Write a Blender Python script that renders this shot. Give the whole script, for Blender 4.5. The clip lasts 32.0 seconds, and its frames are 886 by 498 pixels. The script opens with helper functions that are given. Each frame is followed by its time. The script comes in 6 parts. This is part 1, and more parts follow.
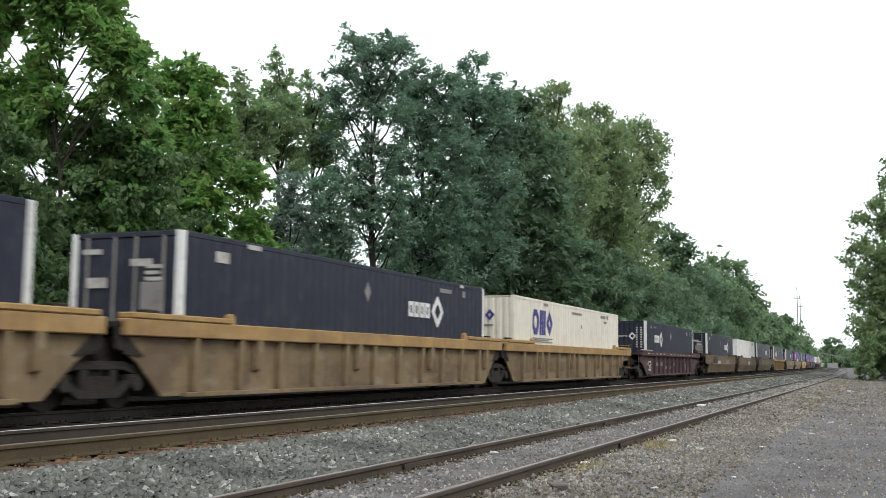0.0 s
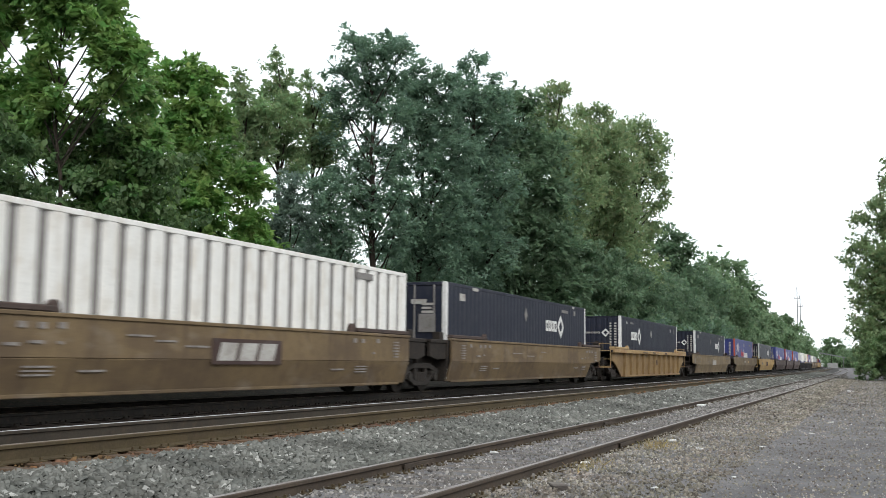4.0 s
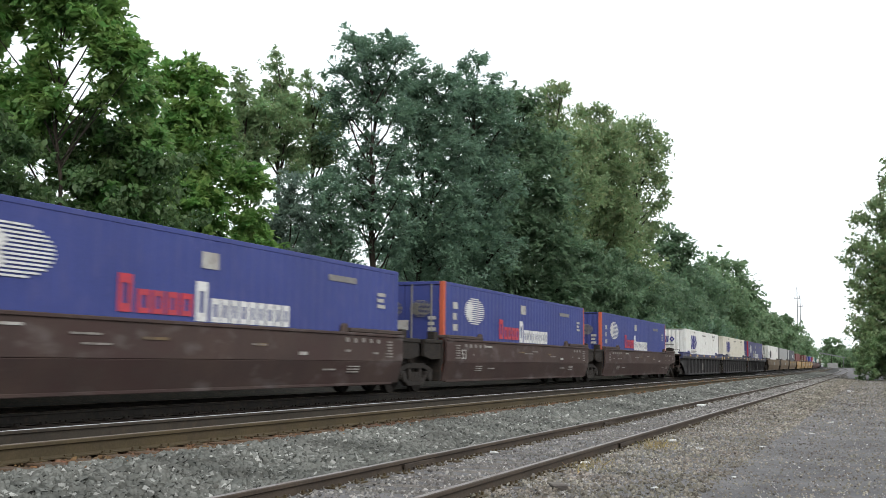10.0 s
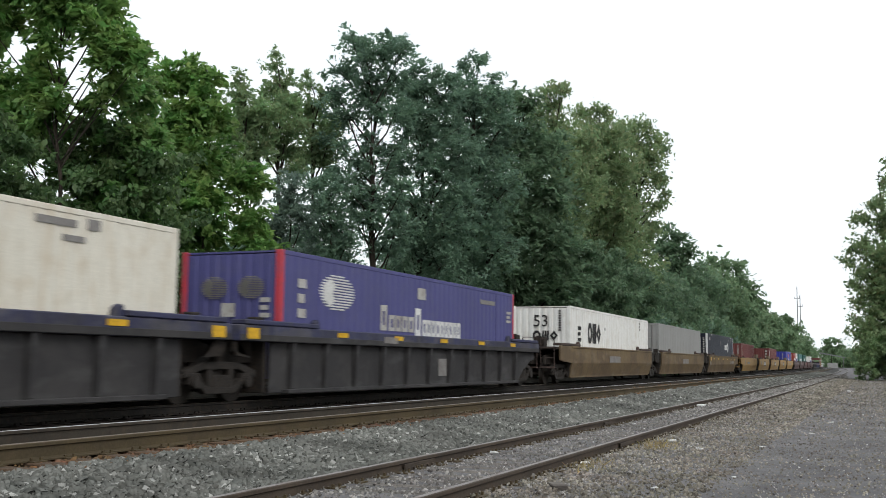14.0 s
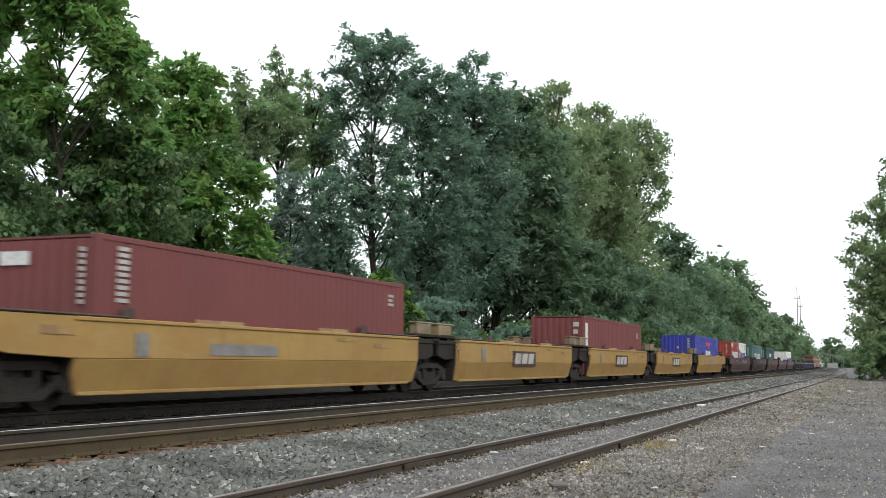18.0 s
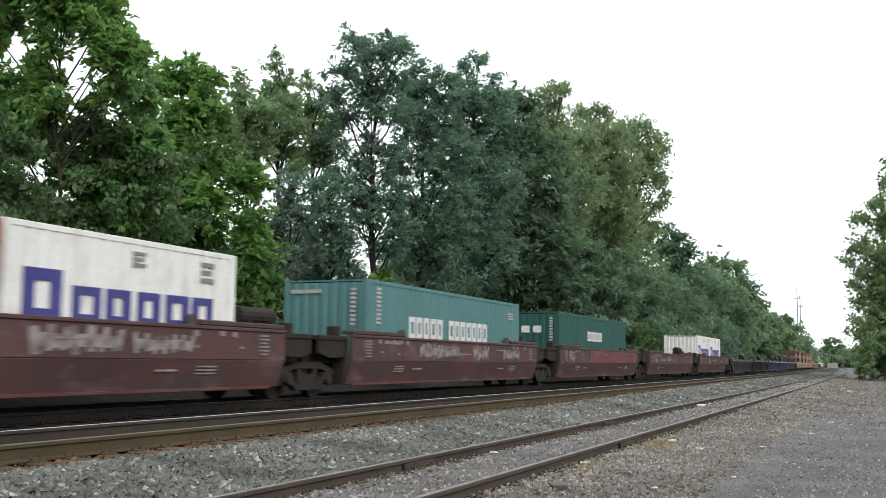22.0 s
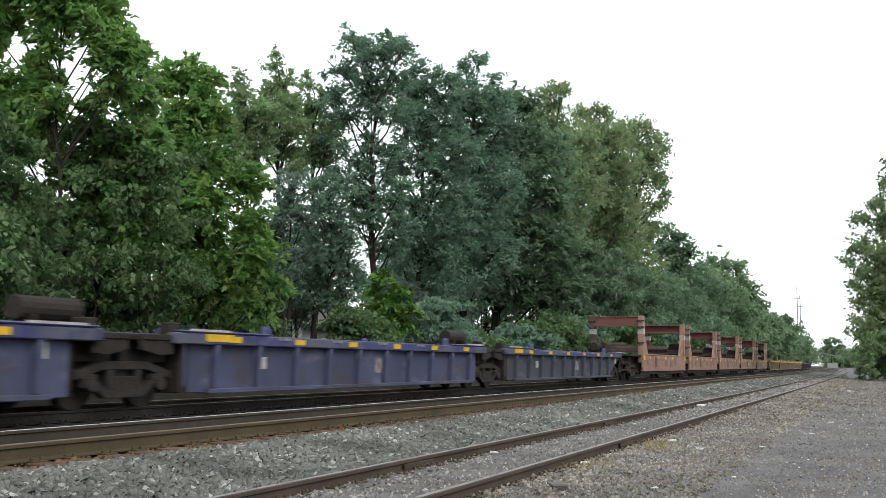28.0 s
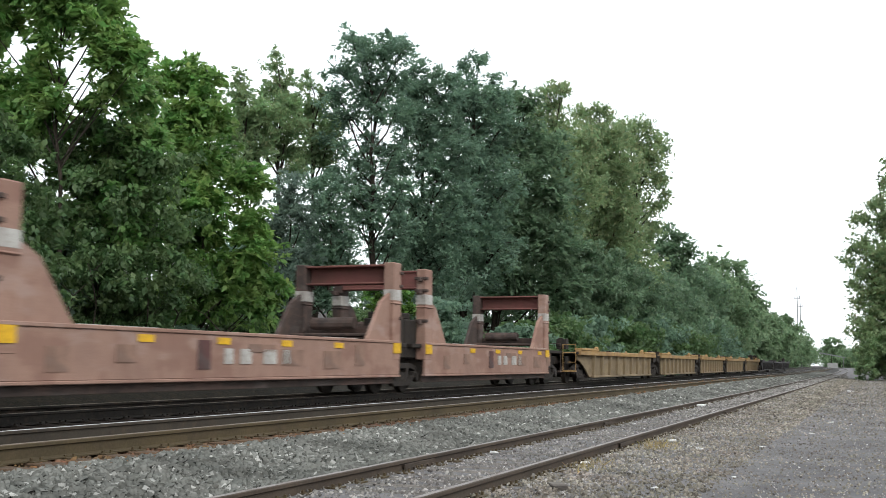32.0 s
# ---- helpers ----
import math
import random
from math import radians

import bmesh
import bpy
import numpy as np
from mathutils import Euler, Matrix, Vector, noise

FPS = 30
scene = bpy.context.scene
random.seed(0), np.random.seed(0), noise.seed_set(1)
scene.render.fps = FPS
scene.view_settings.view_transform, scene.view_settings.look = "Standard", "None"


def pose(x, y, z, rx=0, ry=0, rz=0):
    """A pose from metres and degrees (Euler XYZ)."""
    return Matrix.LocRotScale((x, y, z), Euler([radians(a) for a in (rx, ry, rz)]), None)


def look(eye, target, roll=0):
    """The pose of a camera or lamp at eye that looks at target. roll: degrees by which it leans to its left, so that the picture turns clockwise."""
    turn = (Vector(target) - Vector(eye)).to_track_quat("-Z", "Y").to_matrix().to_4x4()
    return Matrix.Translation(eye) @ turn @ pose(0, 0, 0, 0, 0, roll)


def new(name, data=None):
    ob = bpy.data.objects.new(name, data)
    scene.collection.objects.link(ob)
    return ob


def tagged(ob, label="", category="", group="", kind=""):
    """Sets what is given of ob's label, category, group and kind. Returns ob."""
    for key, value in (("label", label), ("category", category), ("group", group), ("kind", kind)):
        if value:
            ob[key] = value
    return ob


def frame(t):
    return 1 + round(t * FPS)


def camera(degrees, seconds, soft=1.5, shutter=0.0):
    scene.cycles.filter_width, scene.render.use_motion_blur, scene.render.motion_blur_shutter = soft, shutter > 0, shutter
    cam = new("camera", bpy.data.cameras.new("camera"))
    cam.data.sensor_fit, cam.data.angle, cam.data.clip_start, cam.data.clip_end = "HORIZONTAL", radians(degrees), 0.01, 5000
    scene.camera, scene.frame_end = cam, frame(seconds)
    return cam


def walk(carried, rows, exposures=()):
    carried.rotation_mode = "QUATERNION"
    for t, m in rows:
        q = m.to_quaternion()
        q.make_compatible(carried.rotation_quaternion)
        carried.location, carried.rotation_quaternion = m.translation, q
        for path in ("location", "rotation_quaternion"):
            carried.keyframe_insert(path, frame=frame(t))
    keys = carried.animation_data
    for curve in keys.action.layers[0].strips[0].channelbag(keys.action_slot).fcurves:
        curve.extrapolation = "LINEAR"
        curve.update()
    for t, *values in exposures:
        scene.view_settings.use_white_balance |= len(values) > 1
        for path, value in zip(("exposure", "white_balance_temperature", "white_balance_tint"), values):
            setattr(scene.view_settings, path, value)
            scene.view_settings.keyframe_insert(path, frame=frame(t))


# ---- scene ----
# x runs across the tracks, y along them away from the camera, z up from the main line's rail heads.
EYE = (0.0, 0.0, 0.8665)
cam = camera(46.23, 32.0, soft=0.7, shutter=0.22)
AIM = (EYE[0] - math.sin(0.3948) * math.cos(0.1081) * 10, EYE[1] + math.cos(0.3948) * math.cos(0.1081) * 10, EYE[2] + math.sin(0.1081) * 10)
walk(cam, [(0.0, look(EYE, AIM, 0.58)), (32.0, look(EYE, AIM, 0.58))],
     [(0.0, 0.0), (12.0, 0.0), (12.6, -0.08), (13.2, -0.2), (14.0, -0.28), (14.6, -0.22), (17.0, -0.06), (19.0, 0.0), (27.0, 0.0), (28.5, 0.08), (30.0, 0.14), (32.0, 0.15)])

# ---- light: a bright overcast sky ----
world = bpy.data.worlds.new("world")
scene.world = world
world.use_nodes = True
wn, wl = world.node_tree.nodes, world.node_tree.links
sky = wn.new("ShaderNodeTexSky")
sky.sky_type, sky.sun_disc, sky.sun_elevation, sky.sun_rotation = "NISHITA", False, radians(40), radians(125)
sky.dust_density, sky.air_density = 4.0, 1.0
clear = wn["Background"]
clear.inputs["Strength"].default_value = 0.12
wl.new(sky.outputs["Color"], clear.inputs["Color"])
cloud = wn.new("ShaderNodeBackground")
cloud.inputs["Color"].default_value = (0.95, 1.0, 1.04, 1)
cloud.inputs["Strength"].default_value = 1.5
deck = wn.new("ShaderNodeMixShader")
deck.inputs["Fac"].default_value = 0.85
wl.new(clear.outputs["Background"], deck.inputs[1])
wl.new(cloud.outputs["Background"], deck.inputs[2])
wl.new(deck.outputs["Shader"], wn["World Output"].inputs["Surface"])
sun = new("sun", bpy.data.lights.new("sun", "SUN"))
sun.data.energy, sun.data.angle, sun.data.color = 1.5, radians(25), (1.0, 0.985, 0.96)
sun.matrix_world = look((41, -29, 42), (0, 0, 0))

# ---- materials ----


def paint(name, col, col2=None, rough=0.6, metal=0.0, scale=2.0, fine=40.0, bump=0.15, dirt=0.0, dirt_col=(0.09, 0.06, 0.04), rnd=0.0, stretch=(1, 1, 1), pale=0.0):
    """A worn surface: two colours mixed by broad noise, fine grain, dirt in runs, a little relief."""
    m = bpy.data.materials.new(name)
    m.use_nodes = True
    n, l = m.node_tree.nodes, m.node_tree.links
    b = n["Principled BSDF"]
    b.inputs["Roughness"].default_value, b.inputs["Metallic"].default_value = rough, metal
    b.inputs["Specular IOR Level"].default_value = 0.22
    tc, mp = n.new("ShaderNodeTexCoord"), n.new("ShaderNodeMapping")
    mp.inputs["Scale"].default_value = stretch
    l.new(tc.outputs["Object"], mp.inputs["Vector"])

    def tex(s, detail=4.0, vec=mp.outputs["Vector"]):
        t = n.new("ShaderNodeTexNoise")
        t.inputs["Scale"].default_value, t.inputs["Detail"].default_value = s, detail
        l.new(vec, t.inputs["Vector"])
        return t.outputs["Fac"]

    def ramp(fac, a, z):
        r = n.new("ShaderNodeMapRange")
        r.inputs["From Min"].default_value, r.inputs["From Max"].default_value = a, z
        l.new(fac, r.inputs["Value"])
        return r.outputs["Result"]

    def mix(fac, a, c, kind="MIX"):
        x = n.new("ShaderNodeMix")
        x.data_type, x.blend_type = "RGBA", kind
        for sock, v in ((x.inputs[0], fac), (x.inputs[6], a), (x.inputs[7], c)):
            if isinstance(v, (tuple, float)):
                sock.default_value = (*v, 1) if isinstance(v, tuple) else v
            else:
                l.new(v, sock)
        return x.outputs[2]

    col2 = col2 or tuple(c * 0.78 for c in col)
    c = mix(ramp(tex(scale), 0.35, 0.65), col, col2)
    c = mix(ramp(tex(fine), 0.2, 0.8), c, mix(0.3, c, (0.0, 0.0, 0.0)))
    c = mix(ramp(tex(scale * 6.0, 8.0), 0.5, 0.72), c, mix(0.35, c, dirt_col))
    if dirt:
        mp2 = n.new("ShaderNodeMapping")
        mp2.inputs["Scale"].default_value = (2.2, 2.2, 0.35)
        l.new(tc.outputs["Object"], mp2.inputs["Vector"])
        d = ramp(tex(2.4, 6.0, mp2.outputs["Vector"]), 0.52, 0.75)
        md = n.new("ShaderNodeMath")
        md.operation = "MULTIPLY"
        md.inputs[1].default_value = dirt
        l.new(d, md.inputs[0])
        c = mix(md.outputs[0], c, dirt_col)
    if pale:
        # scuffs and chalky patches, drawn out along the side
        mp3 = n.new("ShaderNodeMapping")
        mp3.inputs["Scale"].default_value = (1.0, 0.6, 1.5)
        l.new(tc.outputs["Object"], mp3.inputs["Vector"])
        d = ramp(tex(1.7, 9.0, mp3.outputs["Vector"]), 0.54, 0.70)
        md = n.new("ShaderNodeMath")
        md.operation = "MULTIPLY"
        md.inputs[1].default_value = pale
        l.new(d, md.inputs[0])
        c = mix(md.outputs[0], c, tuple(0.6 * v + 0.14 for v in col))
        # grime in ragged blotches
        d = ramp(tex(1.1, 12.0, mp3.outputs["Vector"]), 0.53, 0.60)
        mg = n.new("ShaderNodeMath")
        mg.operation = "MULTIPLY"
        mg.inputs[1].default_value = min(0.6, pale * 1.5)
        l.new(d, mg.inputs[0])
        c = mix(mg.outputs[0], c, dirt_col)
    if rnd:
        oi = n.new("ShaderNodeObjectInfo")
        hs = n.new("ShaderNodeHueSaturation")
        mr = n.new("ShaderNodeMapRange")
        mr.inputs["To Min"].default_value, mr.inputs["To Max"].default_value = 1 - rnd, 1 + rnd
        l.new(oi.outputs["Random"], mr.inputs["Value"])
        l.new(mr.outputs["Result"], hs.inputs["Value"])
        l.new(c, hs.inputs["Color"])
        c = hs.outputs["Color"]
    l.new(c, b.inputs["Base Color"])
    if bump:
        bp = n.new("ShaderNodeBump")
        bp.inputs["Strength"].default_value, bp.inputs["Distance"].default_value = bump, 0.02
        l.new(tex(fine * 1.7, 6.0), bp.inputs["Height"])
        l.new(bp.outputs["Normal"], b.inputs["Normal"])
    return m


def islands(name, cols, rough=0.9, shine=0.0, through_light=0.0):
    """For joined small pieces: each one draws its colour from the list by chance."""
    m = bpy.data.materials.new(name)
    m.use_nodes = True
    n, l = m.node_tree.nodes, m.node_tree.links
    b = n["Principled BSDF"]
    b.inputs["Roughness"].default_value = rough
    b.inputs["Specular IOR Level"].default_value = shine
    g, r = n.new("ShaderNodeNewGeometry"), n.new("ShaderNodeValToRGB")
    r.color_ramp.elements[0].color, r.color_ramp.elements[1].color = (*cols[0], 1), (*cols[-1], 1)
    for i, c in enumerate(cols[1:-1], 1):
        r.color_ramp.elements.new(i / (len(cols) - 1)).color = (*c, 1)
    l.new(g.outputs["Random Per Island"], r.inputs["Fac"])
    tc, t = n.new("ShaderNodeTexCoord"), n.new("ShaderNodeTexNoise")
    t.inputs["Scale"].default_value = 0.6
    l.new(tc.outputs["Object"], t.inputs["Vector"])
    mr, hs = n.new("ShaderNodeMapRange"), n.new("ShaderNodeHueSaturation")
    mr.inputs["From Min"].default_value, mr.inputs["From Max"].default_value = 0.3, 0.7
    mr.inputs["To Min"].default_value, mr.inputs["To Max"].default_value = 0.72, 1.28
    l.new(t.outputs["Fac"], mr.inputs["Value"])
    l.new(mr.outputs["Result"], hs.inputs["Value"])
    t2, mh = n.new("ShaderNodeTexNoise"), n.new("ShaderNodeMapRange")
    t2.inputs["Scale"].default_value = 1.7
    l.new(tc.outputs["Object"], t2.inputs["Vector"])
    mh.inputs["From Min"].default_value, mh.inputs["From Max"].default_value = 0.3, 0.7
    mh.inputs["To Min"].default_value, mh.inputs["To Max"].default_value = 0.475, 0.525
    l.new(t2.outputs["Fac"], mh.inputs["Value"])
    l.new(mh.outputs["Result"], hs.inputs["Hue"])
    l.new(r.outputs["Color"], hs.inputs["Color"])
    l.new(hs.outputs["Color"], b.inputs["Base Color"])
    if through_light:
        tr, mx = n.new("ShaderNodeBsdfTranslucent"), n.new("ShaderNodeMixShader")
        mx.inputs["Fac"].default_value = through_light
        l.new(hs.outputs["Color"], tr.inputs["Color"])
        l.new(b.outputs["BSDF"], mx.inputs[1])
        l.new(tr.outputs["BSDF"], mx.inputs[2])
        l.new(mx.outputs["Shader"], n["Material Output"].inputs["Surface"])
    return m


M = {
    "gravel": paint("grey_gravel", (0.178, 0.173, 0.176), (0.12, 0.117, 0.12), 0.95, scale=1.1, fine=22, bump=0.9),
    # bed darkened: the shade in gaps between stones is put into the colour
    "ballast": paint("gap_shade_ballast", (0.05, 0.051, 0.048), (0.032, 0.033, 0.031), 0.95, scale=1.0, fine=18, bump=1.0),
    # near-black bed: the shade under the train is put into the colour
    "bed_dark": paint("shade_dark_ballast", (0.014, 0.013, 0.012), (0.009, 0.009, 0.008), 0.9, scale=1.0, fine=18, bump=1.0),
    "stones": islands("ballast_stones", [(0.057, 0.058, 0.052), (0.127, 0.13, 0.118), (0.171, 0.174, 0.159), (0.146, 0.147, 0.134), (0.089, 0.089, 0.079), (0.191, 0.193, 0.177), (0.108, 0.11, 0.099), (0.159, 0.159, 0.145), (0.076, 0.077, 0.069), (0.381, 0.381, 0.353)]),
    "rust_stones": islands("rusty_stones", [(0.094, 0.057, 0.036), (0.143, 0.084, 0.047), (0.121, 0.085, 0.063), (0.165, 0.09, 0.044)]),
    "chips": islands("gravel_chips", [(0.107, 0.101, 0.093), (0.214, 0.202, 0.187), (0.154, 0.146, 0.135), (0.356, 0.341, 0.32), (0.178, 0.169, 0.157), (0.083, 0.077, 0.071)]),
    "rail_old": paint("old_dark_rail", (0.078, 0.06, 0.045), (0.055, 0.043, 0.034), 0.8, scale=1.2, fine=30, bump=0.2),
    # main line rail coloured near black for the shade under the cars
    "rail_shade": paint("shade_black_rail", (0.03, 0.026, 0.022), (0.018, 0.016, 0.014), 0.7, scale=1.2, fine=30, bump=0.2),
    "rail_dark": paint("dark_brown_rail", (0.055, 0.047, 0.036), (0.04, 0.034, 0.027), 0.75, scale=1.2, fine=30, bump=0.2),
    "rail": paint("rusty_rail", (0.085, 0.064, 0.033), (0.058, 0.045, 0.025), 0.75, scale=1.2, fine=30, bump=0.2),
    # pale base: the sky's glint on the rail head is put into the colour
    "railhead": paint("worn_glint_rail_head", (0.58, 0.58, 0.59), (0.46, 0.46, 0.46), 0.5, 0.3, scale=3, fine=60, bump=0.05),
    "railhead_dull": paint("dull_rail_head", (0.32, 0.30, 0.29), (0.22, 0.19, 0.17), 0.5, 0.6, scale=3, fine=60, bump=0.1),
    # main line ties, with the train's shade put into their colour
    "tie_dark": paint("shade_dark_tie", (0.03, 0.024, 0.02), (0.018, 0.016, 0.014), 0.9, scale=5, fine=50, bump=0.6, rnd=0.2, stretch=(0.3, 3, 3)),
    "railhead_brown": paint("brown_rail_head", (0.21, 0.175, 0.14), (0.16, 0.13, 0.10), 0.5, 0.3, scale=3, fine=60, bump=0.1),
    "tie": paint("weathered_tie", (0.17, 0.11, 0.07), (0.09, 0.065, 0.045), 0.95, scale=5, fine=50, bump=0.6, rnd=0.25, stretch=(0.3, 3, 3)),
    # near-black soil: the shade seen under the cars is put into the colour
    "soil": paint("shade_dark_soil", (0.02, 0.018, 0.013), (0.012, 0.011, 0.009), 0.95, scale=1.5, fine=15, bump=1.0),
    "tie_grey": paint("grey_tie", (0.20, 0.185, 0.165), (0.12, 0.105, 0.095), 0.95, scale=5, fine=50, bump=0.6, rnd=0.2, stretch=(0.3, 3, 3)),
    # steel darkened: the blocked light at the car ends is put into the colour
    "steel": paint("shade_dark_steel", (0.018, 0.016, 0.0145), (0.028, 0.023, 0.019), 0.8, scale=4, fine=40, bump=0.3),
    "bogie": paint("dusty_bogie_steel", (0.034, 0.03, 0.027), (0.02, 0.018, 0.016), 0.8, scale=4, fine=40, bump=0.3),
    "brown_chips": islands("brownish_grey_stones", [(0.1, 0.089, 0.07), (0.186, 0.167, 0.137), (0.143, 0.129, 0.107), (0.3, 0.274, 0.231), (0.229, 0.207, 0.17), (0.072, 0.063, 0.053)]),
    "wheel": paint("wheel_steel", (0.04, 0.034, 0.029), (0.024, 0.021, 0.018), 0.6, 0.3, scale=5),
    "bark": paint("bark", (0.055, 0.045, 0.035), (0.03, 0.025, 0.02), 0.95, scale=4, fine=20, bump=1.0, stretch=(3, 3, 0.5)),
    "white": paint("white_paint", (0.75, 0.75, 0.73), (0.66, 0.66, 0.64), 0.5, bump=0.03),
    "dull_white": paint("worn_white_paint", (0.5, 0.49, 0.46), (0.36, 0.34, 0.31), 0.6, bump=0.05),
    "scrap": paint("white_scrap", (0.8, 0.8, 0.78), (0.6, 0.6, 0.57), 0.7),
    "black": paint("black_paint", (0.02, 0.02, 0.022), (0.03, 0.03, 0.032), 0.6),
    "navy": paint("navy_marking", (0.05, 0.05, 0.22), (0.065, 0.066, 0.25), 0.5, bump=0.03),
    "mark_red": paint("red_marking", (0.52, 0.05, 0.07), (0.4, 0.06, 0.09), 0.5, bump=0.03),
    "reflector": paint("yellow_reflector", (0.75, 0.44, 0.02), (0.65, 0.38, 0.02), 0.4, bump=0.03),
    "grey_mark": paint("grey_marking", (0.26, 0.25, 0.24), (0.2, 0.19, 0.18), 0.6, bump=0.05),
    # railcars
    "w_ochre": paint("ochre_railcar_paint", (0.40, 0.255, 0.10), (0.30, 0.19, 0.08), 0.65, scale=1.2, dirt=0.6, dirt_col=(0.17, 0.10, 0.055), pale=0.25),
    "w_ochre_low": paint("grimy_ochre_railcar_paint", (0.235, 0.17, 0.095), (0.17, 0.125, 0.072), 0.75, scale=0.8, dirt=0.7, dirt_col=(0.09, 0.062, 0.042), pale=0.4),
    "w_beam": paint("dark_red_beam_paint", (0.19, 0.075, 0.065), (0.14, 0.06, 0.052), 0.7, scale=0.8, dirt=0.4),
    "w_maroon": paint("purple_brown_railcar_paint", (0.075, 0.04, 0.048), (0.055, 0.035, 0.038), 0.7, scale=0.8, dirt=0.4, pale=0.25),
    "w_olive": paint("olive_brown_railcar_paint", (0.19, 0.135, 0.072), (0.14, 0.10, 0.058), 0.7, scale=0.9, dirt=0.75, dirt_col=(0.075, 0.052, 0.035), pale=0.3),
    "w_tan": paint("grimy_tan_railcar_paint", (0.27, 0.205, 0.12), (0.19, 0.145, 0.09), 0.7, scale=0.6, dirt=0.6, dirt_col=(0.10, 0.075, 0.05), pale=0.30),
    "w_yellow": paint("yellow_railcar_paint", (0.40, 0.255, 0.08), (0.34, 0.215, 0.075), 0.6, scale=0.8, dirt=0.6, dirt_col=(0.26, 0.14, 0.05), pale=0.2),
    "w_lemon": paint("clean_yellow_railcar_paint", (0.52, 0.345, 0.11), (0.45, 0.295, 0.10), 0.6, scale=0.8, dirt=0.5, dirt_col=(0.3, 0.17, 0.06), pale=0.25),
    "w_gold": paint("dusty_gold_railcar_paint", (0.27, 0.18, 0.082), (0.225, 0.15, 0.072), 0.7, scale=0.5, dirt=0.45, dirt_col=(0.13, 0.08, 0.045), pale=0.25),
    "w_gold_cap": paint("chipped_tan_chord_paint", (0.42, 0.30, 0.15), (0.33, 0.225, 0.11), 0.7, scale=1.6, dirt=0.6, dirt_col=(0.22, 0.11, 0.06), pale=0.3),
    # real grime, and the shade of far-side parts, in one dark colour
    "w_grime_shade": paint("grimy_shade_paint", (0.075, 0.055, 0.047), (0.05, 0.04, 0.036), 0.8, scale=1.5, dirt=0.4, dirt_col=(0.13, 0.08, 0.065), pale=0.25),
    "stencil": paint("worn_stencil_paint", (0.3, 0.28, 0.26), (0.2, 0.18, 0.165), 0.7, scale=3.0, bump=0.03),
    "scrawl": paint("faded_pale_scrawl", (0.33, 0.295, 0.30), (0.15, 0.115, 0.115), 0.8, scale=5.0, bump=0.05),
    "w_brown": paint("dark_brown_railcar_paint", (0.074, 0.049, 0.041), (0.056, 0.038, 0.034), 0.7, scale=0.8, dirt=0.5, dirt_col=(0.05, 0.028, 0.026), pale=0.35),
    "w_dark": paint("dark_grey_railcar_paint", (0.044, 0.042, 0.043), (0.034, 0.033, 0.034), 0.75, scale=0.7, dirt=0.4, dirt_col=(0.06, 0.056, 0.054), pale=0.20),
    "w_blue_cap": paint("blue_chord_paint", (0.05, 0.056, 0.165), (0.036, 0.04, 0.105), 0.6, scale=1.0, dirt=0.7, dirt_col=(0.10, 0.10, 0.11), pale=0.40),
    "w_dim_cap": paint("grimy_blue_grey_chord_paint", (0.043, 0.046, 0.10), (0.038, 0.038, 0.055), 0.7, scale=0.8, dirt=0.5, dirt_col=(0.09, 0.085, 0.08), pale=0.30),
    "w_slate": paint("grimy_slate_blue_paint", (0.078, 0.088, 0.162), (0.05, 0.055, 0.095), 0.75, scale=0.5, dirt=0.6, dirt_col=(0.05, 0.045, 0.045), pale=0.35),
    "w_slate_worn": paint("worn_slate_grey_paint", (0.072, 0.076, 0.105), (0.052, 0.054, 0.07), 0.75, scale=0.5, dirt=0.6, dirt_col=(0.05, 0.047, 0.046), pale=0.35),
    "w_soot_cap": paint("sooty_chord_paint", (0.07, 0.07, 0.078), (0.05, 0.049, 0.054), 0.7, scale=0.9, dirt=0.5, dirt_col=(0.14, 0.13, 0.125), pale=0.35),
    "w_soot_blue": paint("sooty_grey_paint", (0.06, 0.059, 0.062), (0.042, 0.041, 0.043), 0.75, scale=0.6, dirt=0.6, dirt_col=(0.045, 0.04, 0.04), pale=0.35),
    "w_red": paint("oxide_red_railcar_paint", (0.12, 0.055, 0.05), (0.08, 0.045, 0.042), 0.7, scale=0.4, dirt=0.5, dirt_col=(0.06, 0.045, 0.042), pale=0.40),
    "w_red_clean": paint("cleaner_red_railcar_paint", (0.19, 0.06, 0.055), (0.14, 0.052, 0.048), 0.7, scale=0.5, dirt=0.5, dirt_col=(0.09, 0.05, 0.045), pale=0.3),
    "w_lip_red": paint("worn_red_edge_paint", (0.14, 0.035, 0.037), (0.08, 0.032, 0.032), 0.65, scale=1.0, dirt=0.4, pale=0.2),
    "w_pink": paint("faded_salmon_railcar_paint", (0.34, 0.213, 0.163), (0.27, 0.17, 0.133), 0.75, scale=0.7, dirt=0.6, dirt_col=(0.19, 0.105, 0.08), pale=0.5),
    "w_pink_dim": paint("grimy_salmon_patch", (0.285, 0.178, 0.135), (0.225, 0.14, 0.106), 0.8, scale=2.0, dirt=0.6, dirt_col=(0.13, 0.085, 0.065), pale=0.3),
    # containers
    "c_navy": paint("navy_black_container_paint", (0.020, 0.023, 0.040), (0.016, 0.019, 0.033), 0.5, scale=0.4, bump=0.06, dirt=0.15, dirt_col=(0.06, 0.06, 0.07)),
    "c_cream": paint("cream_container_paint", (0.75, 0.715, 0.62), (0.69, 0.655, 0.56), 0.55, scale=0.4, bump=0.06, dirt=0.5, dirt_col=(0.42, 0.33, 0.22)),
    "c_white": paint("white_container_paint", (0.83, 0.825, 0.79), (0.77, 0.765, 0.73), 0.55, scale=0.4, bump=0.06, dirt=0.45, dirt_col=(0.42, 0.36, 0.28)),
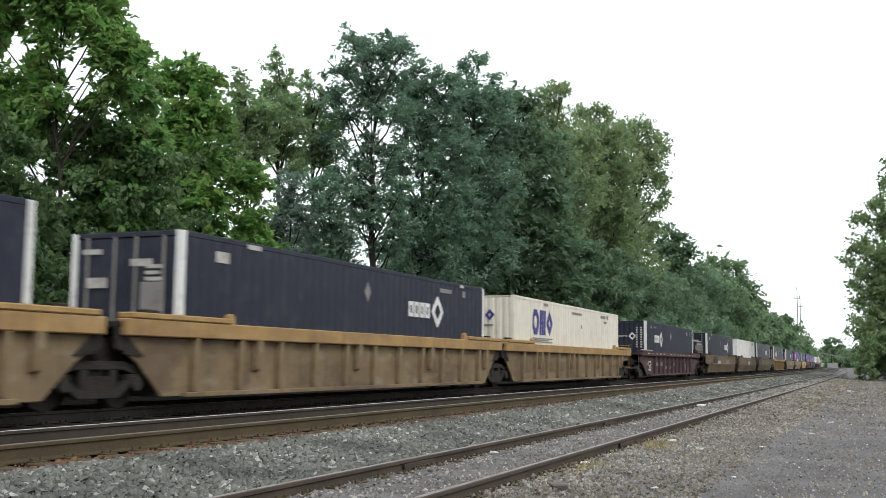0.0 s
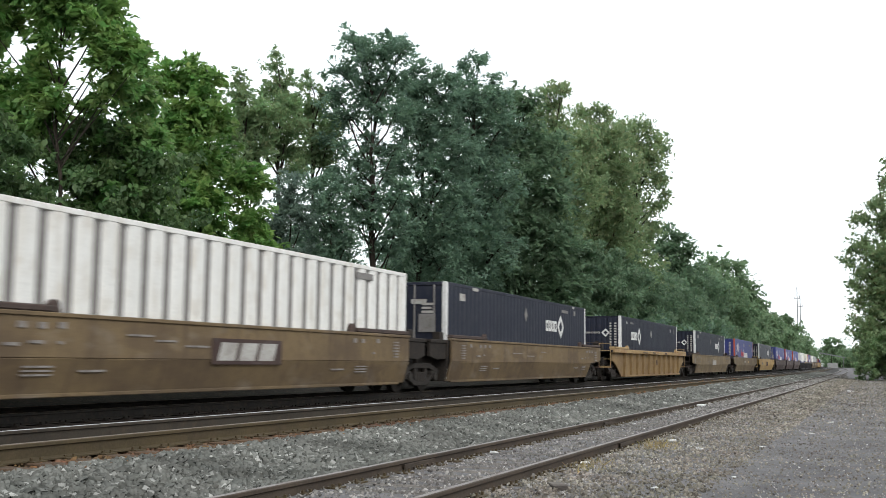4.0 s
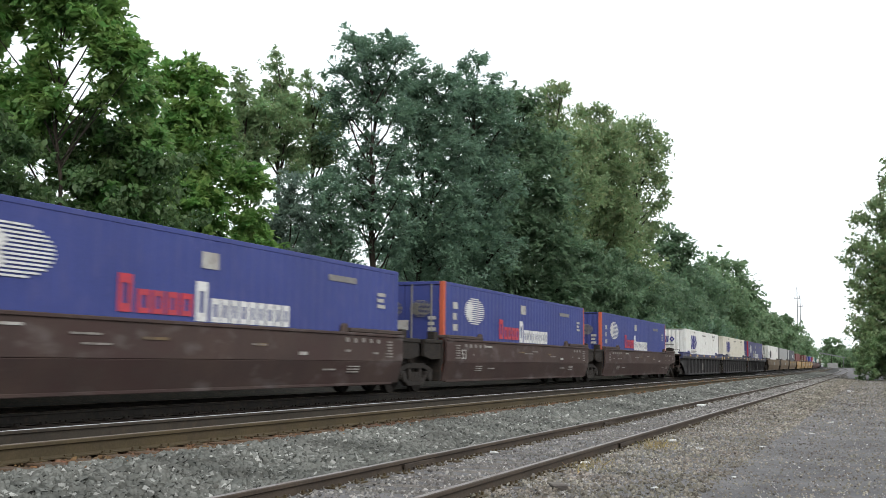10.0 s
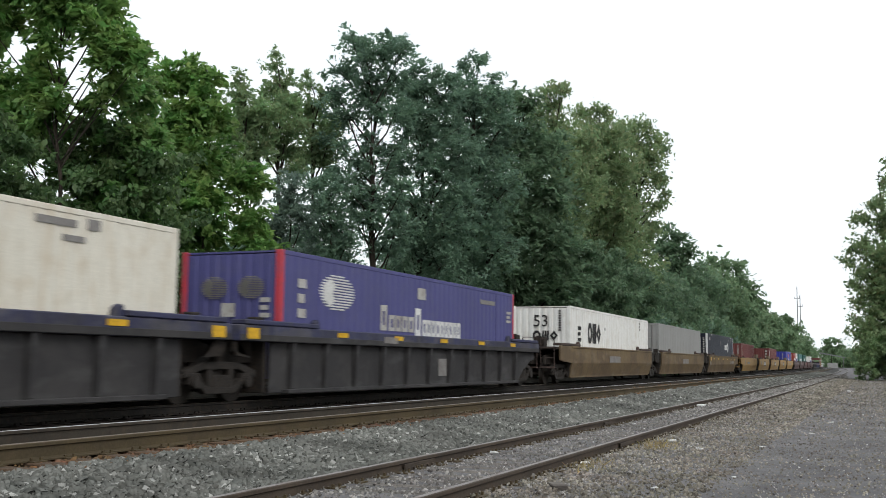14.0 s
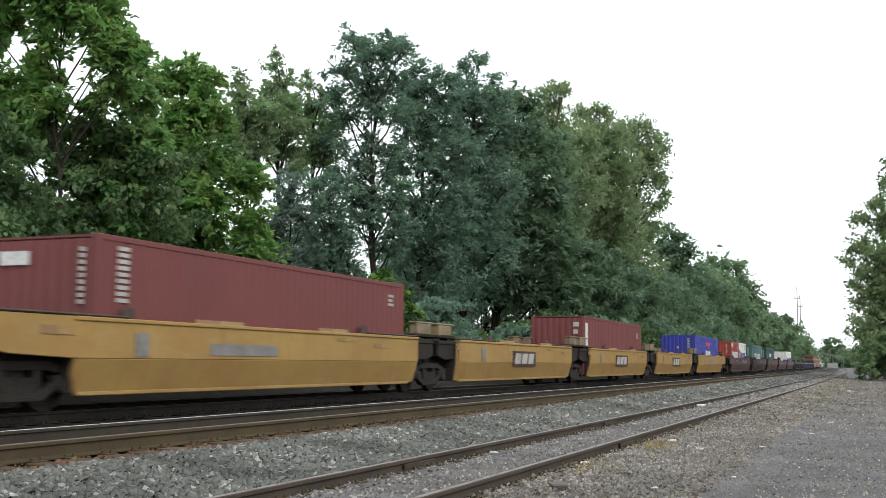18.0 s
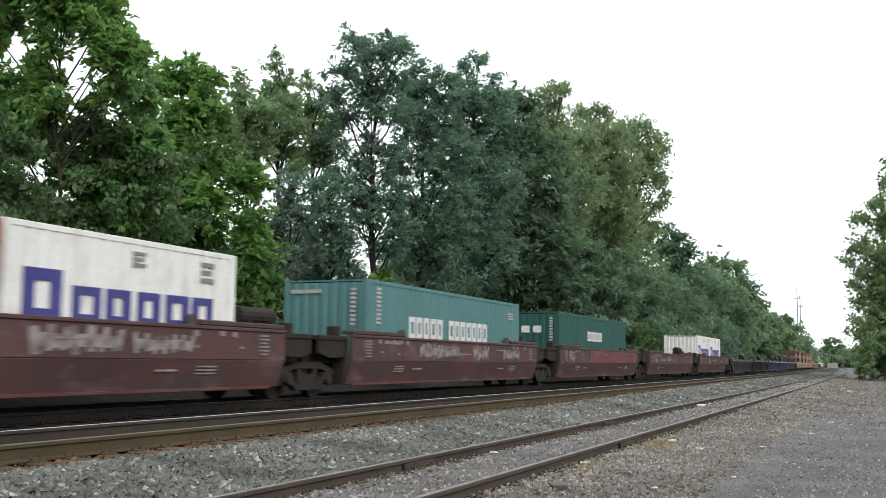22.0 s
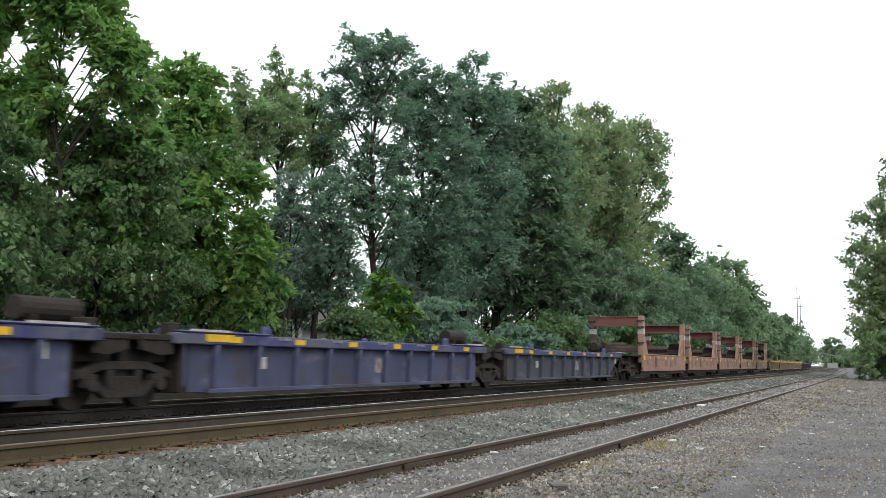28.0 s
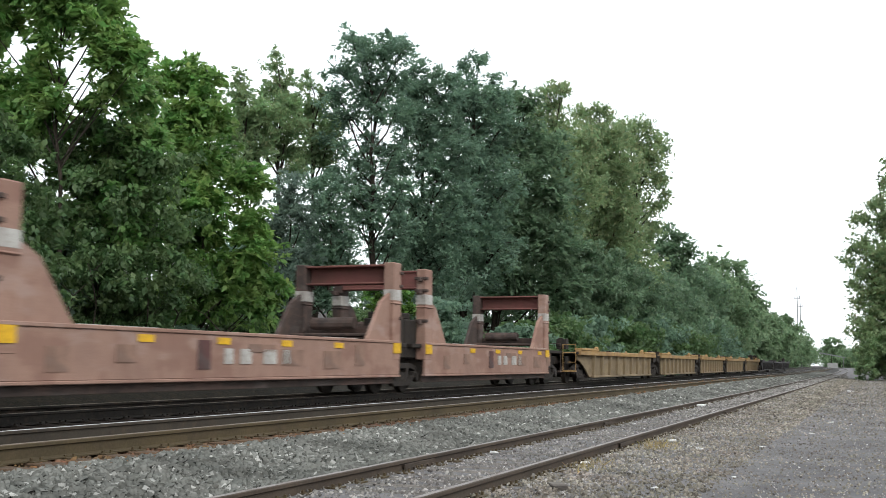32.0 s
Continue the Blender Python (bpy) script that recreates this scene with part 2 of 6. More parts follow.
    "c_blue": paint("violet_blue_container_paint", (0.052, 0.070, 0.25), (0.046, 0.06, 0.21), 0.5, scale=0.4, bump=0.06, dirt=0.2, dirt_col=(0.08, 0.08, 0.2)),
    "c_dull_blue": paint("faded_violet_container_paint", (0.085, 0.085, 0.24), (0.075, 0.075, 0.20), 0.55, scale=0.4, bump=0.06, dirt=0.25, dirt_col=(0.09, 0.09, 0.16)),
    "c_orange": paint("orange_red_post_paint", (0.55, 0.12, 0.06), (0.45, 0.10, 0.06), 0.55, bump=0.06),
    "c_grey": paint("grey_container_paint", (0.33, 0.33, 0.32), (0.29, 0.29, 0.28), 0.55, scale=0.4, bump=0.06, dirt=0.25, dirt_col=(0.22, 0.2, 0.18)),
    "c_rust": paint("red_brown_container_paint", (0.20, 0.06, 0.058), (0.17, 0.055, 0.052), 0.6, scale=0.4, bump=0.08, dirt=0.3, dirt_col=(0.13, 0.06, 0.05)),
    "c_royal": paint("royal_blue_container_paint", (0.05, 0.06, 0.36), (0.045, 0.055, 0.30), 0.5, scale=0.4, bump=0.06, dirt=0.15, dirt_col=(0.06, 0.06, 0.2)),
    "c_red": paint("brick_red_container_paint", (0.36, 0.06, 0.045), (0.30, 0.055, 0.04), 0.55, scale=0.4, bump=0.08, dirt=0.25, dirt_col=(0.2, 0.06, 0.05)),
    "c_teal": paint("pale_teal_container_paint", (0.10, 0.235, 0.225), (0.085, 0.20, 0.195), 0.55, scale=0.4, bump=0.06, dirt=0.25, dirt_col=(0.08, 0.14, 0.14)),
    "c_green": paint("dark_green_container_paint", (0.028, 0.105, 0.085), (0.024, 0.09, 0.075), 0.55, scale=0.4, bump=0.06, dirt=0.2, dirt_col=(0.04, 0.08, 0.07)),
    # buildings and far things
    "siding": paint("pale_grey_siding", (0.38, 0.38, 0.37), (0.33, 0.33, 0.32), 0.7, scale=0.6),
    "roof": paint("grey_roof", (0.16, 0.15, 0.15), (0.12, 0.115, 0.11), 0.85),
    "pole": paint("galvanised_pole", (0.30, 0.31, 0.32), (0.24, 0.25, 0.26), 0.6, 0.2),
    "glass": paint("dark_window_glass", (0.04, 0.045, 0.05), None, 0.1),
    # plants
    "leaf_larch": islands("pale_olive_needles", [(0.193, 0.3, 0.152), (0.241, 0.353, 0.173), (0.279, 0.396, 0.193), (0.212, 0.31, 0.152), (0.308, 0.353, 0.183)], 0.5, 0.35, 0.6),
    "leaf_pale": islands("pale_blue_green_leaves", [(0.129, 0.195, 0.154), (0.164, 0.23, 0.181), (0.195, 0.268, 0.208), (0.143, 0.207, 0.163)], 0.5, 0.35, 0.6),
    # darker greens: the thicket's shade is put into the leaf colour
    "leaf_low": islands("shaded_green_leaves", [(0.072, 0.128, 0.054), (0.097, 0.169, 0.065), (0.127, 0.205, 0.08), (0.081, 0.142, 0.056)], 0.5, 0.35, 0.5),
    "leaf_bright": islands("bright_maple_leaves", [(0.108, 0.216, 0.06), (0.16, 0.294, 0.08), (0.213, 0.363, 0.107), (0.131, 0.25, 0.068), (0.261, 0.385, 0.121)], 0.5, 0.35, 0.58),
    "leaf_mid": islands("green_leaves", [(0.132, 0.256, 0.088), (0.179, 0.333, 0.11), (0.233, 0.411, 0.137), (0.149, 0.283, 0.091), (0.262, 0.346, 0.144)], 0.5, 0.35, 0.58),
    "leaf_dark": islands("dark_blue_green_leaves", [(0.127, 0.216, 0.15), (0.17, 0.268, 0.186), (0.212, 0.326, 0.222), (0.146, 0.236, 0.16)], 0.5, 0.35, 0.58),
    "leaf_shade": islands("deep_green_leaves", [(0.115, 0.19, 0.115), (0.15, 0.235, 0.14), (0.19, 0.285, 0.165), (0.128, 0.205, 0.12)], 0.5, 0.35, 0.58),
    "leaf_olive": islands("olive_leaves", [(0.184, 0.272, 0.139), (0.243, 0.341, 0.171), (0.29, 0.387, 0.194), (0.213, 0.302, 0.15), (0.343, 0.36, 0.19)], 0.5, 0.35, 0.58),
    # paler grey-green: the haze of distance is put into the leaf colour
    "leaf_far": islands("far_hazed_leaves", [(0.157, 0.242, 0.135), (0.195, 0.288, 0.16), (0.233, 0.33, 0.184)], 0.6, 0.3, 0.58),
    "leaf_lime": islands("lime_green_leaves", [(0.056, 0.127, 0.023), (0.084, 0.174, 0.034), (0.112, 0.201, 0.038), (0.067, 0.147, 0.03)], 0.55, 0.25, 0.3),
    "dry": islands("dry_grass", [(0.30, 0.23, 0.11), (0.22, 0.19, 0.08), (0.38, 0.30, 0.16)], 0.9),
}

# ---- mesh tools ----


class Geo:
    """Collects boxes, tubes and prisms for one mesh."""

    def __init__(self):
        self.v, self.f = [], []

    def add(self, verts, faces):
        k = len(self.v)
        self.v += [tuple(p) for p in verts]
        self.f += [tuple(i + k for i in q) for q in faces]
        return self

    def box(self, x0, x1, y0, y1, z0, z1):
        vs = [(x, y, z) for x in (x0, x1) for y in (y0, y1) for z in (z0, z1)]
        return self.add(vs, [(0, 1, 3, 2), (4, 6, 7, 5), (0, 4, 5, 1), (2, 3, 7, 6), (0, 2, 6, 4), (1, 5, 7, 3)])

    def prism(self, poly, lo, hi, axis="x", lean=None):
        """poly: (u, w) pairs; along x they are (y, z), along y (x, z), along z (x, y)."""
        put = {"x": lambda a, p: (a, p[0], p[1]), "y": lambda a, p: (p[0], a, p[1]), "z": lambda a, p: (p[0], p[1], a)}[axis]
        n = len(poly)
        vs = [put(lo, p) for p in poly] + [put(hi, p) for p in poly]
        if lean:
            vs = [lean(*p) for p in vs]
        fs = [tuple(range(n))[::-1], tuple(range(n, 2 * n))] + [(i, (i + 1) % n, n + (i + 1) % n, n + i) for i in range(n)]
        return self.add(vs, fs)

    def tube(self, a, b, ra, rb=None, n=8):
        a, b = Vector(a), Vector(b)
        rb = ra if rb is None else rb
        q = (b - a).to_track_quat("Z", "Y")
        vs = []
        for c, r in ((a, ra), (b, rb)):
            for i in range(n):
                t = 2 * math.pi * i / n
                vs.append(c + q @ Vector((r * math.cos(t), r * math.sin(t), 0)))
        fs = [tuple(range(n))[::-1], tuple(range(n, 2 * n))] + [(i, (i + 1) % n, n + (i + 1) % n, n + i) for i in range(n)]
        return self.add(vs, fs)

    def mesh(self, material, bevel=0.0, smooth=False):
        me = bpy.data.meshes.new("mesh")
        me.from_pydata(self.v, [], self.f)
        bm = bmesh.new()
        bm.from_mesh(me)
        bmesh.ops.recalc_face_normals(bm, faces=bm.faces)
        if bevel:
            sharp = [e for e in bm.edges if len(e.link_faces) == 2 and e.calc_face_angle(0) > 0.6]
            bmesh.ops.bevel(bm, geom=sharp, offset=bevel, segments=1, affect="EDGES", clamp_overlap=True)
        bm.to_mesh(me)
        bm.free()
        if smooth:
            me.shade_smooth()
        me.materials.append(M[material])
        return me


KEEP = {}


def kept(key, make):
    """One mesh for alike pieces."""
    if key not in KEEP:
        KEEP[key] = make()
    return KEEP[key]


def part(name, mesh, parent, label="", at=None):
    ob = new(name, mesh)
    ob.parent = parent
    if at is not None:
        ob.matrix_basis = at
    return tagged(ob, label)


def thing(name, label, category, group="", kind=""):
    return tagged(new(name), label, category, group, kind)


def sheet(name, verts, faces, material):
    """A mesh straight from arrays."""
    verts, faces = np.asarray(verts, dtype=np.float32), np.asarray(faces, dtype=np.int32)
    me = bpy.data.meshes.new(name)
    k = faces.shape[1]
    me.vertices.add(len(verts))
    me.vertices.foreach_set("co", verts.ravel())
    me.loops.add(faces.size)
    me.loops.foreach_set("vertex_index", faces.ravel())
    me.polygons.add(len(faces))
    me.polygons.foreach_set("loop_start", np.arange(0, faces.size, k, dtype=np.int32))
    me.update(calc_edges=True)
    me.materials.append(M[material])
    return me


# ---- the line of the tracks: straight, then a long easy bend to the left ----
MAIN, NEAR, SIDING = -13.13, -8.76, -4.36
BEND, BEND_FROM = 5.4e-5, 40.0


def across(y):
    return -BEND * max(0.0, y - BEND_FROM) ** 2


def heading(y):
    return math.degrees(math.atan(2 * BEND * max(0.0, y - BEND_FROM)))

# ---- ground and tracks ----
LEVEL = -0.5
g = Geo()
xs = [-3000, -400, -60, -20, 0, 20, 60, 400, 3000]
ys = [-3000, -800, -100, 0, 60, 200, 800, 3000]
g.v = [(x, y, LEVEL) for y in ys for x in xs]
g.f = [(j * 9 + i, j * 9 + i + 1, j * 9 + i + 10, j * 9 + i + 9) for j in range(7) for i in range(8)]
tagged(new("ground", g.mesh("gravel")), "wide flat ground of packed grey gravel and dirt", "ground", kind="structure")

ALONG = [-760.0, -300.0, -60.0, 0.0, 40.0] + [40.0 + 15 * i for i in range(1, 45)]


def run(poly, x0, stops=ALONG, close=True):
    """A section (x, z) carried along the line of the tracks."""
    geo = Geo()
    n = len(poly)
    geo.v = [(x0 + across(y) + p[0], y, p[1]) for y in stops for p in poly]
    for k in range(len(stops) - 1):
        for i in range(n if close else n - 1):
            a, b = k * n + i, k * n + (i + 1) % n
            geo.f.append((a, b, b + n, a + n))
    if close:
        geo.f += [tuple(range(n)), tuple(range((len(stops) - 1) * n, len(stops) * n))]
    return geo


def bed(name, poly, material, label):
    return tagged(new(name, run(poly, 0, close=True).mesh(material)), label, "track bed", kind="structure")


bed("far_shoulder", [(-16.2, -0.56), (-16.2, -0.245), (-14.75, -0.24), (-14.75, -0.56)], "ballast", "pale gravel shoulder beyond the main line")
# both beds carry the train's shade in their colour
bed("main_track_bed", [(-14.75, -0.56), (-14.75, -0.235), (-10.95, -0.235), (-10.95, -0.56)], "bed_dark", "near-black ballast bed under the main line, train shade painted in")
bed("second_track_bed", [(-10.95, -0.56), (-10.95, -0.225), (-7.4, -0.225), (-7.4, -0.56)], "bed_dark", "near-black ballast bed of the second track, train shade painted in")
bed("ballast_shoulder", [(-7.4, -0.56), (-7.4, -0.225), (-7.05, -0.225), (-5.75, -0.40), (-5.75, -0.56)], "ballast", "grey crushed-stone shoulder sloping to the siding")
bed("siding_bed", [(-5.75, -0.56), (-5.75, -0.40), (-3.0, -0.40), (-1.2, -0.496), (-1.2, -0.56)], "gravel", "flat worn gravel bed of the siding")

# raised to close the gap under the cars, coloured dark for its shade
bed("tree_bank", [(-16.2, -0.56), (-16.2, -0.24), (-17.2, 0.1), (-19.0, 0.22), (-26.0, 0.3), (-48.0, 0.35), (-52.0, -0.56)], "soil", "low bank of soil under the trees, coloured dark for shade")

RAIL = [(-0.075, 0.0), (0.075, 0.0), (0.075, 0.015), (0.012, 0.035), (0.010, 0.135), (0.036, 0.148), (0.036, 0.178), (0.028, 0.185), (-0.028, 0.185), (-0.036, 0.178), (-0.036, 0.148), (-0.010, 0.135), (-0.012, 0.035), (-0.075, 0.015)]


def track(name, x0, top, head, rail_mat, tie_mat, tie_top, label, near_ties, far_to):
    root = thing(name, label, "railway track", kind="structure")
    for side in (-0.755, 0.755):
        r = part("rail", run([(p[0] + side, p[1] + top - 0.185) for p in RAIL], x0).mesh(rail_mat[side > 0]), root, "rust-brown steel rail")
        part("rail_head", run([(side - 0.026, top), (side + 0.026, top), (side + 0.022, top + 0.004), (side - 0.022, top + 0.004)], x0).mesh(head[side > 0]), r, "worn running surface")
    tie = Geo().box(-1.3, 1.3, -0.115, 0.115, -0.17, 0.0).mesh(tie_mat, 0.012)
    plate = Geo().box(-0.17, 0.17, -0.09, 0.09, 0.0, 0.014)
    for u, w in ((-0.12, -0.05), (0.12, 0.05), (-0.1, 0.06), (0.1, -0.06)):
        plate.box(u - 0.012, u + 0.012, w - 0.012, w + 0.012, 0.01, 0.045)
    plate = plate.mesh("tie_dark" if tie_mat == "tie_dark" else "rail")
    rng = random.Random(5)
    y = near_ties[0]
    while y < near_ties[1]:
        m = pose(x0 + across(y) + rng.uniform(-0.04, 0.04), y + rng.uniform(-0.03, 0.03), tie_top + rng.uniform(-0.008, 0.004), 0, 0, rng.uniform(-1.5, 1.5))
        t = part("tie", tie, root, "", m)
        for side in (-0.755, 0.755):
            part("tie_plate", plate, t, "", pose(side, 0, 0.001))
        y += 0.52
    rest = Geo()
    while y < far_to:
        x = x0 + across(y)
        rest.box(x - 1.3, x + 1.3, y - 0.115, y + 0.115, tie_top - 0.17, tie_top)
        y += 0.52
    tagged(part("far_ties", rest.mesh(tie_mat), root), kind="stuff")
    return root


track("main_track", MAIN, 0.0, ("railhead_brown", "railhead_brown"), ("rail_shade", "rail_shade"), "tie_dark", -0.19, "main line track with ties and rails coloured dark for shade", (-12.0, 30.0), 160.0)
track("second_track", NEAR, 0.0, ("railhead", "railhead_brown"), ("rail_dark", "rail"), "tie", -0.19, "second main track with rust-brown rails and weathered ties", (-12.0, 56.0), 200.0)
siding = track("siding_track", SIDING, -0.27, ("railhead_dull", "railhead_dull"), ("rail_old", "rail_old"), "tie_grey", -0.398, "old siding track with rusty rails half sunk in gravel", (-12.0, 60.0), 160.0)
bar = Geo().box(0.037, 0.06, -0.42, 0.42, -0.155, -0.045)
for b in (-0.34, -0.2, -0.07, 0.07, 0.2, 0.34):
    bar.tube((0.055, b, -0.1), (0.085, b, -0.1), 0.018, n=6)
bar = bar.mesh("rail_old", 0.004)
for side, y in ((-0.755, 11.5), (-0.755, 21.1), (0.755, 15.9), (0.755, 27.5), (-0.755, 41.0), (0.755, 44.9)):
    part("joint_bar", bar, siding, "rusty bolted rail joint bar", pose(SIDING + side, y, -0.27))


def rubble(count, size, zone, height, seed, flat=0.9):
    """Many small broken stones: small ridged lumps pulled out of shape, lying on the slope that height(x) gives."""
    r = np.random.RandomState(seed)
    x = r.uniform(zone[0], zone[1], count)
    y = np.exp(r.uniform(np.log(zone[2]), np.log(zone[3]), count))
    s = size * (0.6 + 0.8 * r.rand(count)) * np.clip(y / 20.0, 1.0, 2.6)
    base = np.array([(1, 0, -0.3), (-1, 0, -0.3), (0, 0.8, -0.3), (0, -0.8, -0.3), (0.5, 0.1, 0.75), (-0.5, -0.1, 0.75)], dtype=float)
    v = base[None] * (0.7 + 0.6 * r.rand(count, 6, 1)) + r.uniform(-0.25, 0.25, (count, 6, 3))
    ang = r.uniform(0, 6.283, (count, 1))
    c, sn = np.cos(ang), np.sin(ang)
    vx, vy, vz = v[..., 0] * c - v[..., 1] * sn, v[..., 0] * sn + v[..., 1] * c, v[..., 2] * flat
    tl = r.uniform(-1.1, 1.1, (count, 1))
    vx, vz = vx * np.cos(tl) - vz * np.sin(tl), vx * np.sin(tl) + vz * np.cos(tl)
    z = height(x) + s * r.uniform(-0.2, 0.75, count)
    bend = -BEND * np.maximum(0, y - BEND_FROM) ** 2
    out = np.stack([vx * s[:, None] + (x + bend)[:, None], vy * s[:, None] + y[:, None], vz * s[:, None] + z[:, None]], -1).reshape(-1, 3)
    f = np.array([(0, 2, 4), (2, 5, 4), (2, 1, 5), (1, 3, 5), (3, 4, 5), (3, 0, 4)])
    return out, (f[None] + 6 * np.arange(count)[:, None, None]).reshape(-1, 3)


def slope(x):
    return np.interp(x, [-10.9, -7.05, -5.75, -3.0, -1.2, 0], [-0.225, -0.225, -0.40, -0.40, -0.496, -0.5])


for name, count, size, zone, seed, mat_, label in (
        ("ballast_stones", 76000, 0.036, (-7.45, -5.55, 6.5, 170.0), 1, "stones", "loose broken grey ballast stones"),
        ("crib_stones", 9000, 0.03, (-9.9, -7.45, 8.0, 110.0), 2, "rust_stones", "rust-stained ballast stones between the rails"),
        ("shoulder_stones", 6000, 0.024, (-7.6, -7.15, 6.0, 120.0), 3, "rust_stones", "rust-brown stones along the tie ends"),
        ("siding_stones", 28000, 0.018, (-5.6, -2.6, 4.0, 130.0), 4, "chips", "fine gravel and chips between the siding rails"),
        ("gravel_chips", 36000, 0.012, (-2.9, 5.0, 3.5, 110.0), 6, "chips", "fine grey gravel chips on the open ground"),
        ("white_flecks", 170, 0.015, (-4.8, 4.0, 3.0, 34.0), 8, "scrap", "small white flecks scattered on the gravel"),
        ("dark_flecks", 260, 0.013, (-3.2, 4.5, 3.0, 40.0), 9, "bed_dark", "small dark chips scattered on the gravel"),
        ("siding_edge_stones", 18000, 0.021, (-3.65, -1.7, 6.0, 110.0), 12, "brown_chips", "coarse brownish-grey stones along the siding's edge"),
        ("coarse_chips", 16000, 0.017, (-2.2, 4.0, 4.0, 110.0), 7, "brown_chips", "scattered larger pebbles on the gravel")):
    v, f = rubble(count, size, zone, slope, seed)
    tagged(new(name, sheet(name, v, f, mat_)), label, "gravel", kind="stuff")

# litter on the gravel
rng = random.Random(11)
for x, y, s in ((-3.1, 17.2, 0.075), (-4.95, 13.8, 0.05), (-3.43, 12.95, 0.055), (-2.19, 11.05, 0.045), (-1.05, 26.5, 0.06), (-1.3, 57.7, 0.13), (-4.9, 32.0, 0.1), (-1.23, 22.0, 0.045), (-1.74, 17.7, 0.045), (-2.52, 16.3, 0.05), (-4.7, 21.7, 0.05), (-1.61, 12.95, 0.025), (-0.7, 14.7, 0.025)):
    geo = Geo().box(-s, s, -s * 0.7, s * 0.7, 0, s * 0.5)
    geo.v = [(a + rng.uniform(-0.3, 0.3) * s, b + rng.uniform(-0.3, 0.3) * s, c + rng.uniform(0, 0.3) * s) for a, b, c in geo.v]
    ob = new("paper_scrap", geo.mesh("scrap", s * 0.12))
    ob.matrix_basis = pose(x, y, float(slope(np.array([x]))[0]), 0, 0, rng.uniform(0, 180))
    tagged(ob, "crumpled white scrap lying on grey gravel", "litter", "scraps on the gravel")
for x, y, s, a in ((-3.0, 10.25, 0.19, 20), (-3.35, 9.6, 0.07, 70)):
    geo = Geo().prism([(-0.5, 0), (0.45, 0), (0.55, 0.35), (0.1, 0.75), (-0.35, 0.6)], -0.35, 0.35)
    geo.v = [(p[0] * s + rng.uniform(-0.25, 0.25) * s, p[1] * s + rng.uniform(-0.25, 0.25) * s, p[2] * s * 0.6) for p in geo.v]
    ob = new("wood_chunk", geo.mesh("tie_grey", 0.01))
    ob.matrix_basis = pose(x, y, float(slope(np.array([x]))[0]) - 0.01, 0, 0, a)
    tagged(ob, "weathered broken chunk of old tie wood on the gravel", "debris")

# ---- the train ----
SPEED = 22.8
HW = 1.48
MOVERS = []


def bogie(parent, y):
    b = part("bogie", kept("bolster", lambda: Geo().box(-1.05, 1.05, -0.2, 0.2, 0.42, 0.78).mesh("steel", 0.03)), parent, "dark steel bogie", pose(0, y, 0))
    fr = kept("side_frame", lambda: side_frame())
    for s in (-1, 1):
        part("side_frame", fr, b, "", pose(s * 1.08, 0, 0))
    wh = kept("wheel", lambda: Geo().tube((-0.07, 0, 0), (0.05, 0, 0), 0.43, n=24).tube((-0.1, 0, 0), (-0.07, 0, 0), 0.46, n=24).tube((0.04, 0, 0), (0.09, 0, 0), 0.14, n=12).mesh("wheel"))
    ax = kept("axle", lambda: Geo().tube((-0.7, 0, 0), (0.7, 0, 0), 0.08, n=10).mesh("steel"))
    for w in (-0.88, 0.88):
        part("axle", ax, b, "", pose(0, w, 0.43))
        part("wheel", wh, b, "", pose(0.76, w, 0.43))
        part("wheel", wh, b, "", pose(-0.76, w, 0.43, 0, 0, 180))
    return b


def side_frame():
    """An open cast frame: arched top, dropped bottom, two columns with springs between, axle boxes at the ends."""
    geo = Geo().prism([(-1.22, 0.5), (-1.22, 0.64), (-0.6, 0.82), (0.6, 0.82), (1.22, 0.64), (1.22, 0.5), (0.6, 0.67), (-0.6, 0.67)], -0.09, 0.09)
    geo.prism([(-1.02, 0.53), (-0.48, 0.19), (0.48, 0.19), (1.02, 0.53), (0.86, 0.57), (0.4, 0.32), (-0.4, 0.32), (-0.86, 0.57)], -0.085, 0.085)
    for w in (-0.36, 0.36):
        geo.box(-0.08, 0.08, w - 0.07, w + 0.07, 0.27, 0.7)
    for w in (-0.88, 0.88):
        geo.tube((0.02, w, 0.43), (0.17, w, 0.43), 0.13, n=12)
        geo.box(-0.08, 0.1, w - 0.17, w + 0.17, 0.38, 0.6)
    for w in (-0.18, 0.0, 0.18):
        geo.tube((0.03, w, 0.3), (0.03, w, 0.56), 0.075, n=8)
    return geo.mesh("bogie", 0.012)


